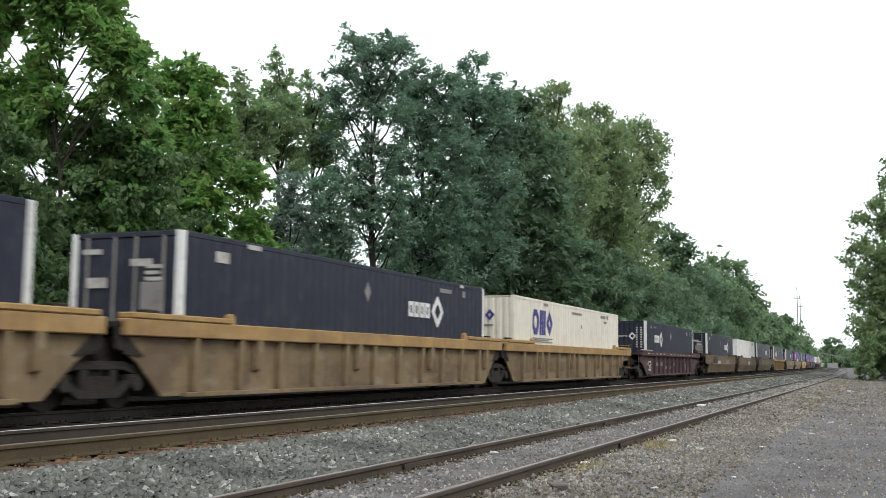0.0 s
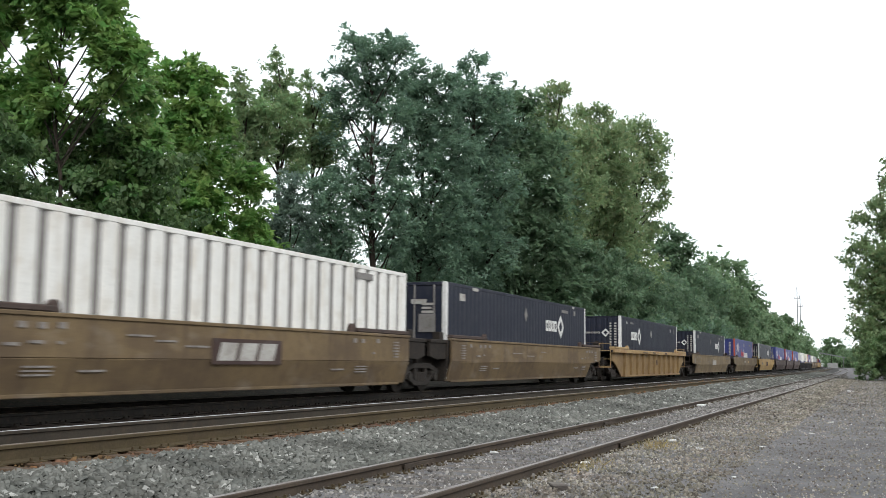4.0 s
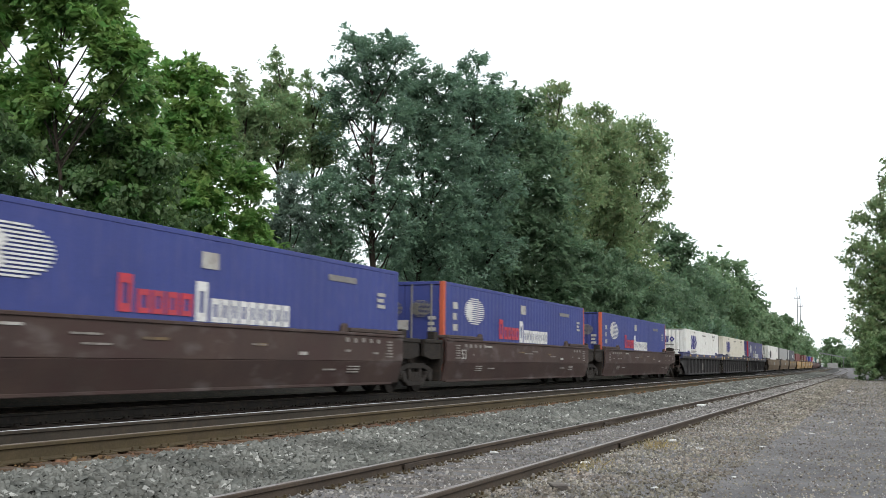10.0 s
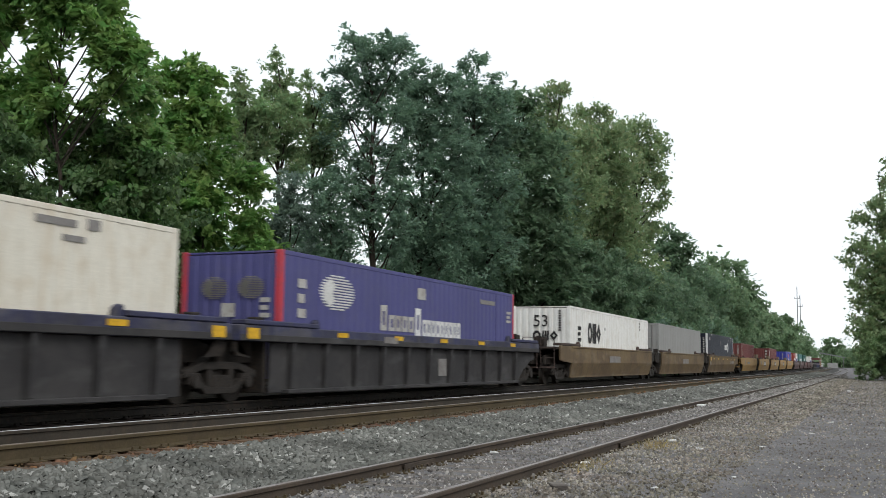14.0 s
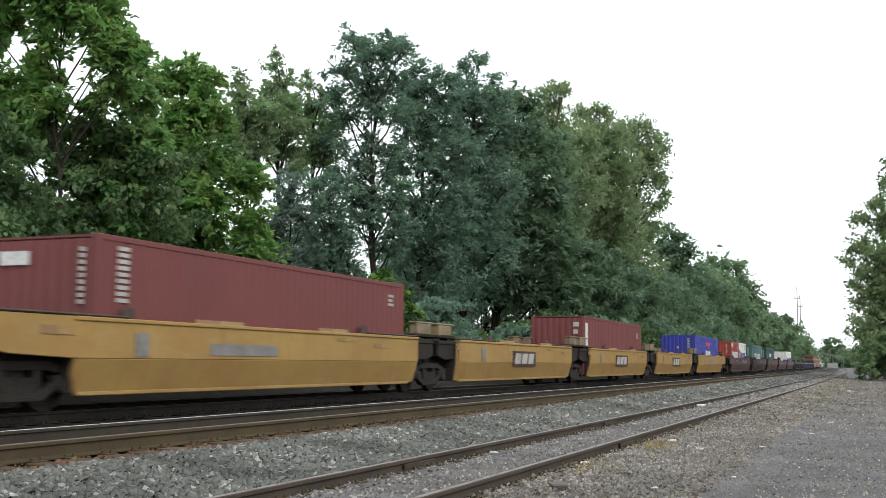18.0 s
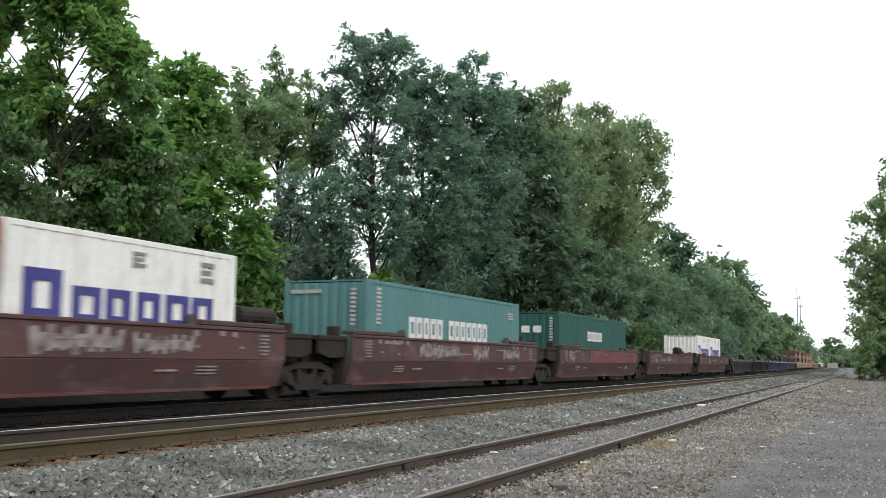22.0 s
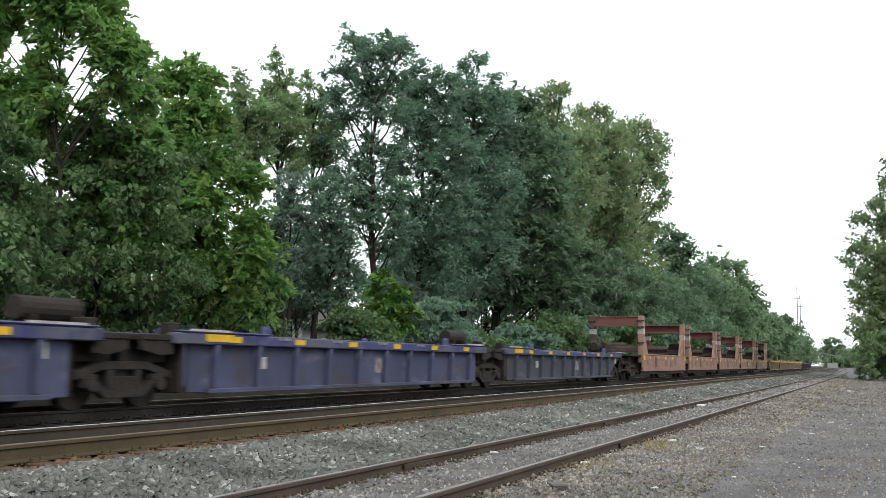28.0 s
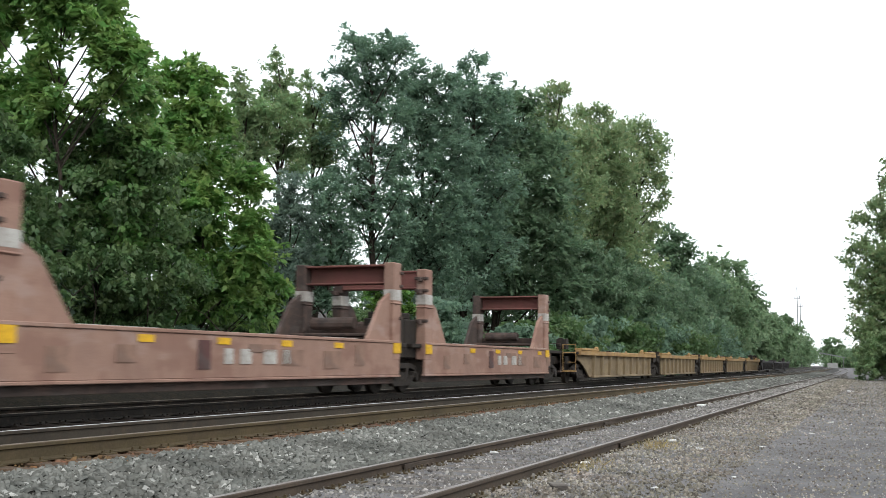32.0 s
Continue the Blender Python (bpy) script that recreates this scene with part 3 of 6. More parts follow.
KINDS = {
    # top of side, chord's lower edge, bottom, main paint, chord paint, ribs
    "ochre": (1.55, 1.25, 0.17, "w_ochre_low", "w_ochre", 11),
    "plum": (1.50, 1.30, 0.19, "w_maroon", "w_maroon", 10),
    "gold": (1.57, 1.38, 0.19, "w_gold", "w_gold_cap", 11),
    "coal": (1.57, 1.24, 0.15, "w_dark", "w_blue_cap", 11),
    "coal_dim": (1.57, 1.24, 0.15, "w_dark", "w_dim_cap", 11),
    "slate": (1.35, 1.14, 0.22, "w_slate", "w_blue_cap", 10),
    "slate_worn": (1.35, 1.14, 0.22, "w_slate_worn", "w_blue_cap", 10),
    "slate_dim": (1.35, 1.14, 0.22, "w_soot_blue", "w_soot_cap", 10),
    "mustard": (1.40, 1.20, 0.22, "w_tan", "w_ochre", 9),
    "soot": (1.30, 1.12, 0.25, "w_dark", "w_dark", 9),
    "olive": (1.56, 0.0, 0.27, "w_olive", "w_olive", 0),
    "tan": (1.55, 0.0, 0.27, "w_tan", "w_tan", 0),
    "yellow": (1.53, 0.0, 0.28, "w_yellow", "w_yellow", 0),
    "lemon": (1.53, 0.0, 0.28, "w_lemon", "w_lemon", 0),
    "brown": (1.55, 0.0, 0.28, "w_brown", "w_brown", 0),
    "oxide": (1.50, 0.0, 0.28, "w_red", "w_red", 0),
    "salmon": (1.40, 0.0, 0.30, "w_pink", "w_pink", 0),
}


def side_outline(a, b, ca, cb, top, bot):
    """The side plate seen from beside: cut away over the bogies at both ends."""
    lo = max(bot + 0.02, 0.0)
    if top < 1.26 and bot == 0.17:
        # the ochre cars reach almost to the joint and are cut on a slant over the bogie
        left = [(a - 1.2, top), (a - 1.15, 1.0), (a - 0.8, 0.8)] if not ca else [(a - 1.7, top), (a - 1.7, 1.02), (a - 0.2, 0.98), (a + 0.25, 0.62)]
        right = [(b + 0.8, 0.8), (b + 1.15, 1.0), (b + 1.2, top)] if not cb else [(b - 0.25, 0.62), (b + 0.2, 0.98), (b + 1.7, 1.02), (b + 1.7, top)]
        return left + [(a + (0.55 if ca else -0.1), lo), (b - (0.55 if cb else -0.1), lo)] + right
    left = [(a - 0.0, top), (a, 0.92)] if not ca else [(a - 1.7, top), (a - 1.7, 0.98), (a - 1.3, 0.92)]
    right = [(b, 0.92), (b, top)] if not cb else [(b + 1.3, 0.92), (b + 1.7, 0.98), (b + 1.7, top)]
    return left + [(a - (0.5 if ca else 0.0), 0.62), (a + (0.25 if ca else 0.0), lo), (b - (0.25 if cb else 0.0), lo), (b + (0.5 if cb else 0.0), 0.62)] + right


def both(root, name, key, make, material, bevel=0.012, label=""):
    """A part on the near side and its mirror image on the far one."""
    out = []
    for s in (1, -1):
        def build():
            geo = make()
            geo.v = [(s * p[0], p[1], p[2]) for p in geo.v]
            return geo.mesh(material, bevel)
        out.append(part(name, kept((name, s) + key, build), root, label))
    return out


def well_unit(kind, j0, j1, c0, c1, label, deco=()):
    """One well of a container car between the joints j0 and j1 along the train; c0, c1: a coupler instead of a shared bogie."""
    top, chord, bot, paint_a, paint_b, ribs = KINDS[kind]
    half = (j1 - j0) / 2
    root = thing("well_car", label, "railcar", "well cars of the train")
    gap = 0.85 if kind == "salmon" else 1.55
    a = -half + (3.2 if c0 else gap)
    b = half - (3.2 if c1 else gap)
    if kind == "salmon":
        a = -half + (3.75 if c0 else gap)
        b = half - (3.4 if c1 else gap)
    key = (kind, round(a, 2), round(b, 2), c0, c1)
    wall_top = chord if ribs else top
    lean = lambda x, y, z: (x - math.copysign(max(0.0, 0.86 - z) * 0.3, x), y, z)

    poly = side_outline(a, b, c0 and kind != "salmon", c1 and kind != "salmon", wall_top, bot)
    if kind == "salmon":
        walls = both(root, "side_wall", key, lambda: Geo().prism([(a, 0.51), (b, 0.51), (b, top - 0.07), (a, top - 0.07)], HW - 0.08, HW), paint_a)
        both(root, "bottom_flange", key, lambda: Geo().box(HW - 0.12, HW + 0.03, a, b, 0.45, 0.51), paint_a)
        both(root, "top_flange", key, lambda: Geo().box(HW - 0.14, HW + 0.03, a, b, top - 0.07, top), paint_a)
    elif ribs:
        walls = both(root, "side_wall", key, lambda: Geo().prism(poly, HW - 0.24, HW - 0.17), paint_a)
    else:
        # upper and lower plates meet in a crease; a lip runs along the top, a narrow edge along the foot
        low = [p for p in poly if p[1] <= 0.86]
        i = poly.index(low[0])
        up = poly[:i] + [(a + 0.06 * c0, 0.86), (b - 0.06 * c1, 0.86)] + poly[i + len(low):]
        low = [(a + 0.06 * c0, 0.86)] + [(min(max(p[0], a + (0.08 if c0 else 0.0)), b - (0.08 if c1 else 0.0)), p[1]) for p in low] + [(b - 0.06 * c1, 0.86)]
        walls = both(root, "side_wall", key, lambda: Geo().prism(up, HW - 0.08, HW), paint_a)
        both(root, "lower_plate", key, lambda: Geo().prism(low, HW - 0.075, HW - 0.005, lean=lean), paint_a)
        both(root, "top_lip", key, lambda: Geo().box(HW - 0.14, HW + 0.03, a, b, top - 0.07, top), paint_a)
        foot_x = HW - 0.005 - (0.86 - bot) * 0.3
        both(root, "foot_edge", key, lambda: Geo().box(foot_x - 0.06, foot_x + 0.022, a + 0.3, b - 0.3, bot - 0.02, bot + 0.05), "w_lip_red" if kind == "oxide" else paint_a)
    reach_ = {"ochre": 1.2, "coal": 1.3, "coal_dim": 1.3, "slate": 0.5, "slate_worn": 0.5, "slate_dim": 0.5, "mustard": 0.6, "soot": 0.6}.get(kind, 0.0)
    over = 0.0 if kind == "salmon" else 1.7
    e0, e1 = (a - over if c0 else a - reach_), (b + over if c1 else b + reach_)
    if ribs:
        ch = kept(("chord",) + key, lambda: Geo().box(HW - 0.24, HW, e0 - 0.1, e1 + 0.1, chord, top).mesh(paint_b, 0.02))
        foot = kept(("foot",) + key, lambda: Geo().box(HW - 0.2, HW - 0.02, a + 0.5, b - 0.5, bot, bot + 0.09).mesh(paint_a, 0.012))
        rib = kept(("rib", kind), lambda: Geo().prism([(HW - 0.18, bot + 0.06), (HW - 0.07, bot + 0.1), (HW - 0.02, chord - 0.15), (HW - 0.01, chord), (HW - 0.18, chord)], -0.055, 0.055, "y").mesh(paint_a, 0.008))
        for s, w in ((0, walls[0]), (180, walls[1])):
            part("top_chord", ch if s == 0 or e0 == -e1 else kept(("chord_far",) + key, lambda: Geo().box(-HW, -HW + 0.24, e0 - 0.1, e1 + 0.1, chord, top).mesh(paint_b, 0.02)), root, "", pose(0, 0, 0, 0, 0, s if e0 == -e1 else 0))
            part("bottom_chord", foot if s == 0 or a == -b else kept(("foot_far",) + key, lambda: Geo().box(-HW + 0.02, -HW + 0.2, a + 0.5, b - 0.5, bot, bot + 0.09).mesh(paint_a, 0.012)), root, "", pose(0, 0, 0, 0, 0, s if a == -b else 0))
            for i in range(ribs):
                inset = 2.15 if kind == "plum" else 0.75
                y = a + inset + (b - a - 2 * inset) * i / (ribs - 1)
                if kind == "ochre" and i % 3 == 1 and s == 0:
                    hang = kept("hanger", lambda: Geo().prism([(HW - 0.16, 0.62), (HW - 0.06, 0.66), (HW + 0.006, 1.0), (HW + 0.006, 1.27), (HW - 0.16, 1.27)], -0.09, 0.09, "y").mesh("w_ochre_low", 0.012))
                    part("hanger", hang, w, "", pose(0, y + 0.62, 0))
                part("rib", rib, w, "", pose(0, y, 0) if s == 0 or w.rotation_euler[2] else pose(0, y, 0, 0, 0, 180))
    if kind in ("coal", "coal_dim"):
        both(root, "chord_flange", key, lambda: Geo().box(HW - 0.2, HW + 0.008, e0 - 0.09, e1 + 0.09, chord + 0.004, 1.385), "w_dark", label="black lower flange of the chord")
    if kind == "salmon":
        skirt = kept(("low_skirt",) + key, lambda: Geo().box(HW - 0.2, HW - 0.13, a + 0.1, b - 0.1, bot - 0.02, 0.47).mesh("w_grime_shade", 0.01))
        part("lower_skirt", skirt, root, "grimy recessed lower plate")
        part("lower_skirt", kept(("low_skirt_far",) + key, lambda: Geo().box(0.13 - HW, 0.2 - HW, a + 0.1, b - 0.1, bot - 0.02, 0.47).mesh("w_grime_shade", 0.01)), root, "grimy recessed lower plate")
    # floor, cross bearers and ends
    def floor_():
        geo = Geo()
        for i in range(6):
            y = a + 1.0 + (b - a - 2.0) * i / 5
            geo.box(-1.2, 1.2, y - 0.22, y + 0.22, bot + 0.01, bot + 0.1)
        geo.box(-1.18, -0.95, a + 0.6, b - 0.6, bot, bot + 0.06).box(0.95, 1.18, a + 0.6, b - 0.6, bot, bot + 0.06)
        return geo.mesh("steel", 0.01)
    part("well_floor", kept(("floor",) + key, floor_), root)
    for s, y, c in ((-1, e0, c0), (1, e1, c1)):
        reach = half if not c else half - 0.95
        set_in = 0.12 if kind == "salmon" or c else -0.1
        inner = a + set_in if s < 0 else b - set_in

        u = sorted((inner, s * reach))
        tip = s * (half - 0.18) if not c else s * (half - 1.2)
        slot = (s,) + key
        part("end_bulkhead", kept(("end_wall",) + slot, lambda: Geo().prism([(-1.29, bot + 0.02), (1.29, bot + 0.02), (1.385, 0.86), (1.385, top - 0.06), (-1.385, top - 0.06), (-1.385, 0.86)] if not ribs else [(-1.24, bot + 0.02), (1.24, bot + 0.02), (1.24, top - 0.06), (-1.24, top - 0.06)], inner - 0.06, inner + 0.06, "y").mesh("steel", 0.015)), root, "dark end bulkhead, shade in its colour")
        part("draft_sill", kept(("sill_",) + slot, lambda: Geo().box(-0.42, 0.42, u[0], u[1], 0.80, 1.14).mesh("steel", 0.02)), root, "heavy dark draft sill")
        part("end_deck", kept(("deck_",) + slot, lambda: Geo().box(-1.38, 1.38, *sorted((inner, tip)), top - 0.16, top - 0.05).mesh("steel", 0.015)), root, "dark end deck, shade in its colour")
        for q in (-1, 1):
            part("end_web", kept(("web_", q) + slot, lambda: Geo().prism([(inner, 0.8), (inner, top - 0.1), (s * reach * 0.985, 1.14), (s * reach * 0.985, 0.8)], q * 0.9 - 0.05, q * 0.9 + 0.05).mesh("steel", 0.01)), root)
            if not c and kind != "salmon":
                part("end_skirt", kept(("skirt_", q) + slot, lambda: Geo().prism([(y, top - 0.1), (tip, top - 0.1), (tip, 1.02), (s * (half - 0.7), 0.92), (y, 0.95)], q * 1.30 - 0.05, q * 1.30 + 0.05).mesh("steel", 0.01)), root)
                part("buffer_block", kept(("block_", q) + slot, lambda: Geo().box(q * 1.2 - 0.12, q * 1.2 + 0.12, *sorted((s * (half - 1.25), s * (half - 0.95))), top - 0.06, top + 0.18).mesh("steel", 0.02)), root)
        if kind != "salmon":
            worn = "w_grime_shade" if kind in ("olive", "tan", "brown", "oxide", "yellow", "lemon") else paint_b
            rise = 0.05 if kind in ("yellow", "lemon", "slate", "slate_worn", "slate_dim") else 0.11
            cap = kept(("cap", worn, top, rise), lambda: Geo().box(-0.18, 0.18, -1.48, 1.48, top + 0.004, top + rise).mesh(worn, 0.02))
            for q in (-1, 1):
                part("end_cap", cap, root, "", pose(q * (HW - 0.16), y - s * 1.53, 0))
            hump = kept(("hump", worn), lambda: Geo().prism([(-0.16, 0), (0.16, 0), (0.1, 0.2), (0.02, 0.24), (-0.1, 0.18)], -0.07, 0.07).mesh(worn, 0.02))
            for q in (-1, 1):
                part("container_guide", hump, root, "", pose(q * (HW - 0.14), y - s * 3.1, top - 0.02))
        if kind == "yellow" and not c:
            # a grimy walkway with kerb boxes over the joint
            ya, yb = sorted((s * (half - 1.5), s * (half - 0.06)))
            part("end_platform", kept(("platform",) + slot, lambda: Geo().box(-1.36, 1.36, ya, yb, top + 0.03, top + 0.10).mesh("steel", 0.01)), root, "dark end platform")
            for q in (-1, 1):
                part("platform_kerb", kept(("kerb", q) + slot, lambda: Geo().box(q * 1.25 - 0.12, q * 1.25 + 0.12, ya + 0.1, yb - 0.35, top + 0.1, top + 0.4).box(q * 1.25 - 0.13, q * 1.25 + 0.13, ya + 0.05, yb - 0.1, top + 0.4, top + 0.45).mesh("w_tan", 0.015)), root, "grimy tan kerb box")
        if c:
            bogie(root, s * (half - 2.45))
            coupler = kept("coupler", lambda: Geo().box(-0.1, 0.1, -0.95, 0.0, 0.72, 0.92).prism([(-0.2, -0.2), (0.2, -0.2), (0.22, 0.06), (-0.05, 0.12), (-0.2, 0.05)], 0.66, 0.98, "z").mesh("steel", 0.02))
            part("coupler", coupler, root, "", pose(0, s * (half - 0.04), 0, 0, 0, 0 if s > 0 else 180))
            rail_paint = "w_grime_shade" if kind in ("coal", "coal_dim", "slate", "slate_worn", "slate_dim", "oxide", "brown", "olive", "tan", "salmon") else paint_b
            rails = kept(("rails", rail_paint), lambda: handrails(rail_paint))
            for q in (-1, 1):
                part("handrail", rails, root, "", pose(q * 1.03, s * (half - 1.15), top - 1.35))
            if kind != "salmon":
                part("brake_stand", kept(("brake", paint_b), lambda: Geo().box(-0.3, 0.15, -0.2, 0.2, 1.45, 1.9).tube((-0.08, 0.2, 1.75), (-0.08, 0.27, 1.75), 0.2, n=14).box(-0.05, 0.05, -0.05, 0.05, 1.1, 1.46).mesh("steel", 0.02)), root, "brake wheel and housing", pose(0.55, s * (half - 1.5), 0, 0, 0, 0 if s > 0 else 180))
        elif s > 0:
            bogie(root, half)
        if kind in ("oxide", "slate", "slate_worn", "slate_dim", "olive", "brown") and s > 0:
            part("air_reservoir", kept(("drum", c), lambda: Geo().tube((0.35, -0.7, 0), (0.35, 0.7, 0), 0.21, n=14).box(0.1, 0.6, -0.5, -0.42, -0.3, -0.1).box(0.1, 0.6, 0.42, 0.5, -0.3, -0.1).mesh("dull_white" if kind == "slate" else "steel", 0.02)), root, "cylindrical air reservoir", pose(0, s * (half - (1.9 if c else 1.1)), top + 0.32))
        if kind == "salmon":
            bulkhead(root, s, y, half, top, c)
    # patches along the sides
    for what, y, z, w, h, mat_ in deco:
        dx = HW + 0.004 if not (ribs and z < chord) else HW - 0.166
        geo = kept((what, w, h, mat_), lambda: Geo().box(0, 0.012, -w / 2, w / 2, -h / 2, h / 2).mesh(mat_))
        px = dx - max(0.0, 0.86 - z) * 0.3 if not ribs else dx
        part(what, geo, walls[0] if what != "reflector" else root, "", pose(px, y, z))
    MOVERS.append((root, (j0 + j1) / 2))
    return root


def handrails(paint_b):
    geo = Geo()
    for x in (-0.28, 0.28):
        geo.tube((x, 0, 0.45), (x, 0, 1.62), 0.014, n=6)
    for z in (0.5, 0.85, 1.25, 1.6):
        geo.tube((-0.28, 0, z), (0.28, 0, z), 0.014, n=6)
    geo.box(-0.3, 0.3, -0.12, 0.12, 0.44, 0.48)
    return geo.mesh(paint_b)


def bulkhead(root, s, y, half, top, c):
    """A tall portal at a well's end: posts with gussets and a deep cross beam."""
    lo, hi = top - 0.5, 3.46

    # far-side posts and gussets: dirt and shade are both put into the colour
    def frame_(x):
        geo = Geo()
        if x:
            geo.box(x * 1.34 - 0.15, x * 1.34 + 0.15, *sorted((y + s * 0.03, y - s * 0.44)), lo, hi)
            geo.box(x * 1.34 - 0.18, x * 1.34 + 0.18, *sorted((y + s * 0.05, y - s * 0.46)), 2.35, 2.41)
        return geo.mesh("w_pink" if x > 0 else "w_grime_shade", 0.025)

    def beam():
        geo = Geo().box(-1.19, 1.19, *sorted((y - s * 0.02, y - s * 0.12)), 2.92, 3.40)
        geo.box(-1.19, 1.19, *sorted((y + s * 0.03, y - s * 0.4)), 3.36, 3.42).box(-1.19, 1.19, *sorted((y + s * 0.03, y - s * 0.36)), 2.9, 2.95)
        return geo.mesh("w_beam", 0.015)
    for x in (-1, 1):
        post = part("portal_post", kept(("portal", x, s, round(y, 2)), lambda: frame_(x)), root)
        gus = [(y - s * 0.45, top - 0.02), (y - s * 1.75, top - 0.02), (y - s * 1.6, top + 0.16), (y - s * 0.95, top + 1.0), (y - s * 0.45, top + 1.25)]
        part("gusset", kept(("gusset", x, s, round(y, 2)), lambda: Geo().prism(gus, x * 1.34 - 0.06, x * 1.34 + 0.06).mesh("w_pink" if x > 0 else "w_grime_shade", 0.015)), post, "" if x > 0 else "grimy inner gusset plate, shade in its colour")
        for z in (2.0, 2.85, 3.2):
            part("post_bracket", kept(("bracket", s), lambda: Geo().box(-0.19, 0.19, -0.08, 0.08, -0.04, 0.04).box(-0.05, 0.05, *sorted((0.0, s * 0.16)), -0.1, 0.02).mesh("w_grime_shade", 0.01)), post, "small dark bracket", pose(x * 1.34, y + s * 0.0, z))
    part("cross_beam", kept(("beam", s, round(y, 2)), beam), root, "deep red-brown cross beam")
    for x in (-1, 1):
        part("white_band", kept("band", lambda: Geo().box(-0.154, 0.154, -0.239, 0.239, -0.14, 0.14).mesh("dull_white", 0.004)), root, "", pose(x * 1.34, y - s * 0.205, 2.6))
        part("reflector", kept("tag", lambda: Geo().box(0, 0.012, -0.22, 0.22, -0.15, 0.15).mesh("reflector")), root, "", pose(x * 1.495 - (0.012 if x < 0 else 0), y - s * 0.205, 1.22))
    part("end_shelf", kept(("shelf", s, round(y, 2)), lambda: Geo().box(-1.25, 1.25, *sorted((y - s * 0.1, y - s * 1.1)), 1.5, 1.58).tube((-0.9, y - s * 0.5, 1.85), (0.4, y - s * 0.5, 1.85), 0.16, n=12).box(-1.2, 1.2, *sorted((y - s * 0.05, y - s * 0.2)), 1.5, 1.8).mesh("w_grime_shade", 0.015)), root, "grimy end shelf with a small tank")
    if not c:
        # the dark bearing casting that stands between two portals
        part("joint_casting", kept(("joint", s, round(y, 2)), lambda: Geo().box(0.35, 1.22, *sorted((y + s * 0.06, s * (half - 0.02))), 0.95, 2.02).box(0.4, 1.1, *sorted((y + s * 0.2, s * (half - 0.02))), 2.02, 2.2).mesh("steel", 0.03)), root, "dark joint casting between the portals")


# ---- containers ----


def corrugated(y0, y1, x, depth, pitch, z0, z1, material):
    """An upright sheet with trapezoid ribs, its outer face towards +x."""
    pts, y = [], y0
    while y < y1 - 1e-6:
        p = min(pitch, y1 - y)
        pts += [(x - depth, y), (x - depth, y + 0.3 * p), (x, y + 0.42 * p), (x, y + 0.88 * p)]
        y += pitch
    pts += [(x - depth, y1), (x - depth - 0.025, y1), (x - depth - 0.025, y0)]
    return Geo().prism(pts, z0, z1, "z").mesh(material)


def container(length, start, height, width, paint_a, post, label, end="nose", ribs=(0.007, 0.36), marks=(), end_marks=(), stack_posts=False, end_paint=None):
    root = thing("shipping_container", label, "container", "containers on the train")
    h, w, z0 = length / 2, width / 2, 0.36
    z1 = z0 + height
    dims = (length, height, width)
    side = kept(("side", paint_a, ribs) + dims, lambda: corrugated(-h + 0.13, h - 0.13, w - 0.008, ribs[0], ribs[1], z0 + 0.14, z1 - 0.09, paint_a))
    near = part("side_panel", side, root)
    part("side_panel", side, root, "", pose(0, 0, 0, 0, 0, 180))
    part("roof", kept(("roof", paint_a) + dims, lambda: Geo().box(-w + 0.05, w - 0.05, -h + 0.05, h - 0.05, z1 - 0.05, z1 - 0.012).mesh(paint_a)), root)
    part("underframe", kept(("under", paint_a) + dims, lambda: Geo().box(-w + 0.06, w - 0.06, -h + 0.06, h - 0.06, z0 + 0.03, z0 + 0.13).mesh("steel")), root)
    for nm, lo, hi, t in (("top_rail", z1 - 0.10, z1, 0.0), ("bottom_rail", z0, z0 + 0.15, 0.0)):
        me = kept((nm, paint_a) + dims, lambda: Geo().box(w - 0.07, w, -h + 0.15, h - 0.15, lo, hi).mesh(paint_a, 0.008))
        part(nm, me, root)
        part(nm, me, root, "", pose(0, 0, 0, 0, 0, 180))
    cp = kept(("post", post) + dims, lambda: Geo().box(w - 0.14, w, -h, -h + 0.155, z0, z1).mesh(post, 0.012))
    cast = kept(("post_far", post) + dims, lambda: Geo().box(-w, -w + 0.14, -h, -h + 0.155, z0, z1).mesh(post, 0.012))
    for q in (0, 180):
        part("corner_post", cp, root, "", pose(0, 0, 0, 0, 0, q))
        part("corner_post", cast, root, "", pose(0, 0, 0, 0, 0, q))
    if stack_posts:
        sp = kept(("stack", paint_a) + dims, lambda: Geo().box(w - 0.05, w + 0.004, -0.09, 0.09, z0 + 0.15, z1 - 0.1).mesh(paint_a, 0.006))
        for y in (-6.05, 6.05):
            part("stacking_post", sp, root, "", pose(0, y, 0))
            part("stacking_post", sp, root, "", pose(0, y, 0, 0, 0, 180))
    ep = end_paint or paint_a
    nose = kept(("nose", ep) + dims, lambda: corrugated(-w + 0.13, w - 0.13, h - 0.01, 0.035, 0.28, z0 + 0.1, z1 - 0.08, ep))
    part("end_wall", nose, root, "", pose(0, 0, 0, 0, 0, 90))
    if end == "nose":
        part("end_wall", nose, root, "", pose(0, 0, 0, 0, 0, -90))
    else:
        dr = kept(("door", ep) + dims, lambda: Geo().box(0.01, w - 0.14, -h + 0.03, -h + 0.08, z0 + 0.16, z1 - 0.11).box(0.2, w - 0.3, -h + 0.022, -h + 0.04, z0 + 0.8, z0 + 0.86).box(0.2, w - 0.3, -h + 0.022, -h + 0.04, z1 - 0.9, z1 - 0.84).mesh(ep, 0.01))
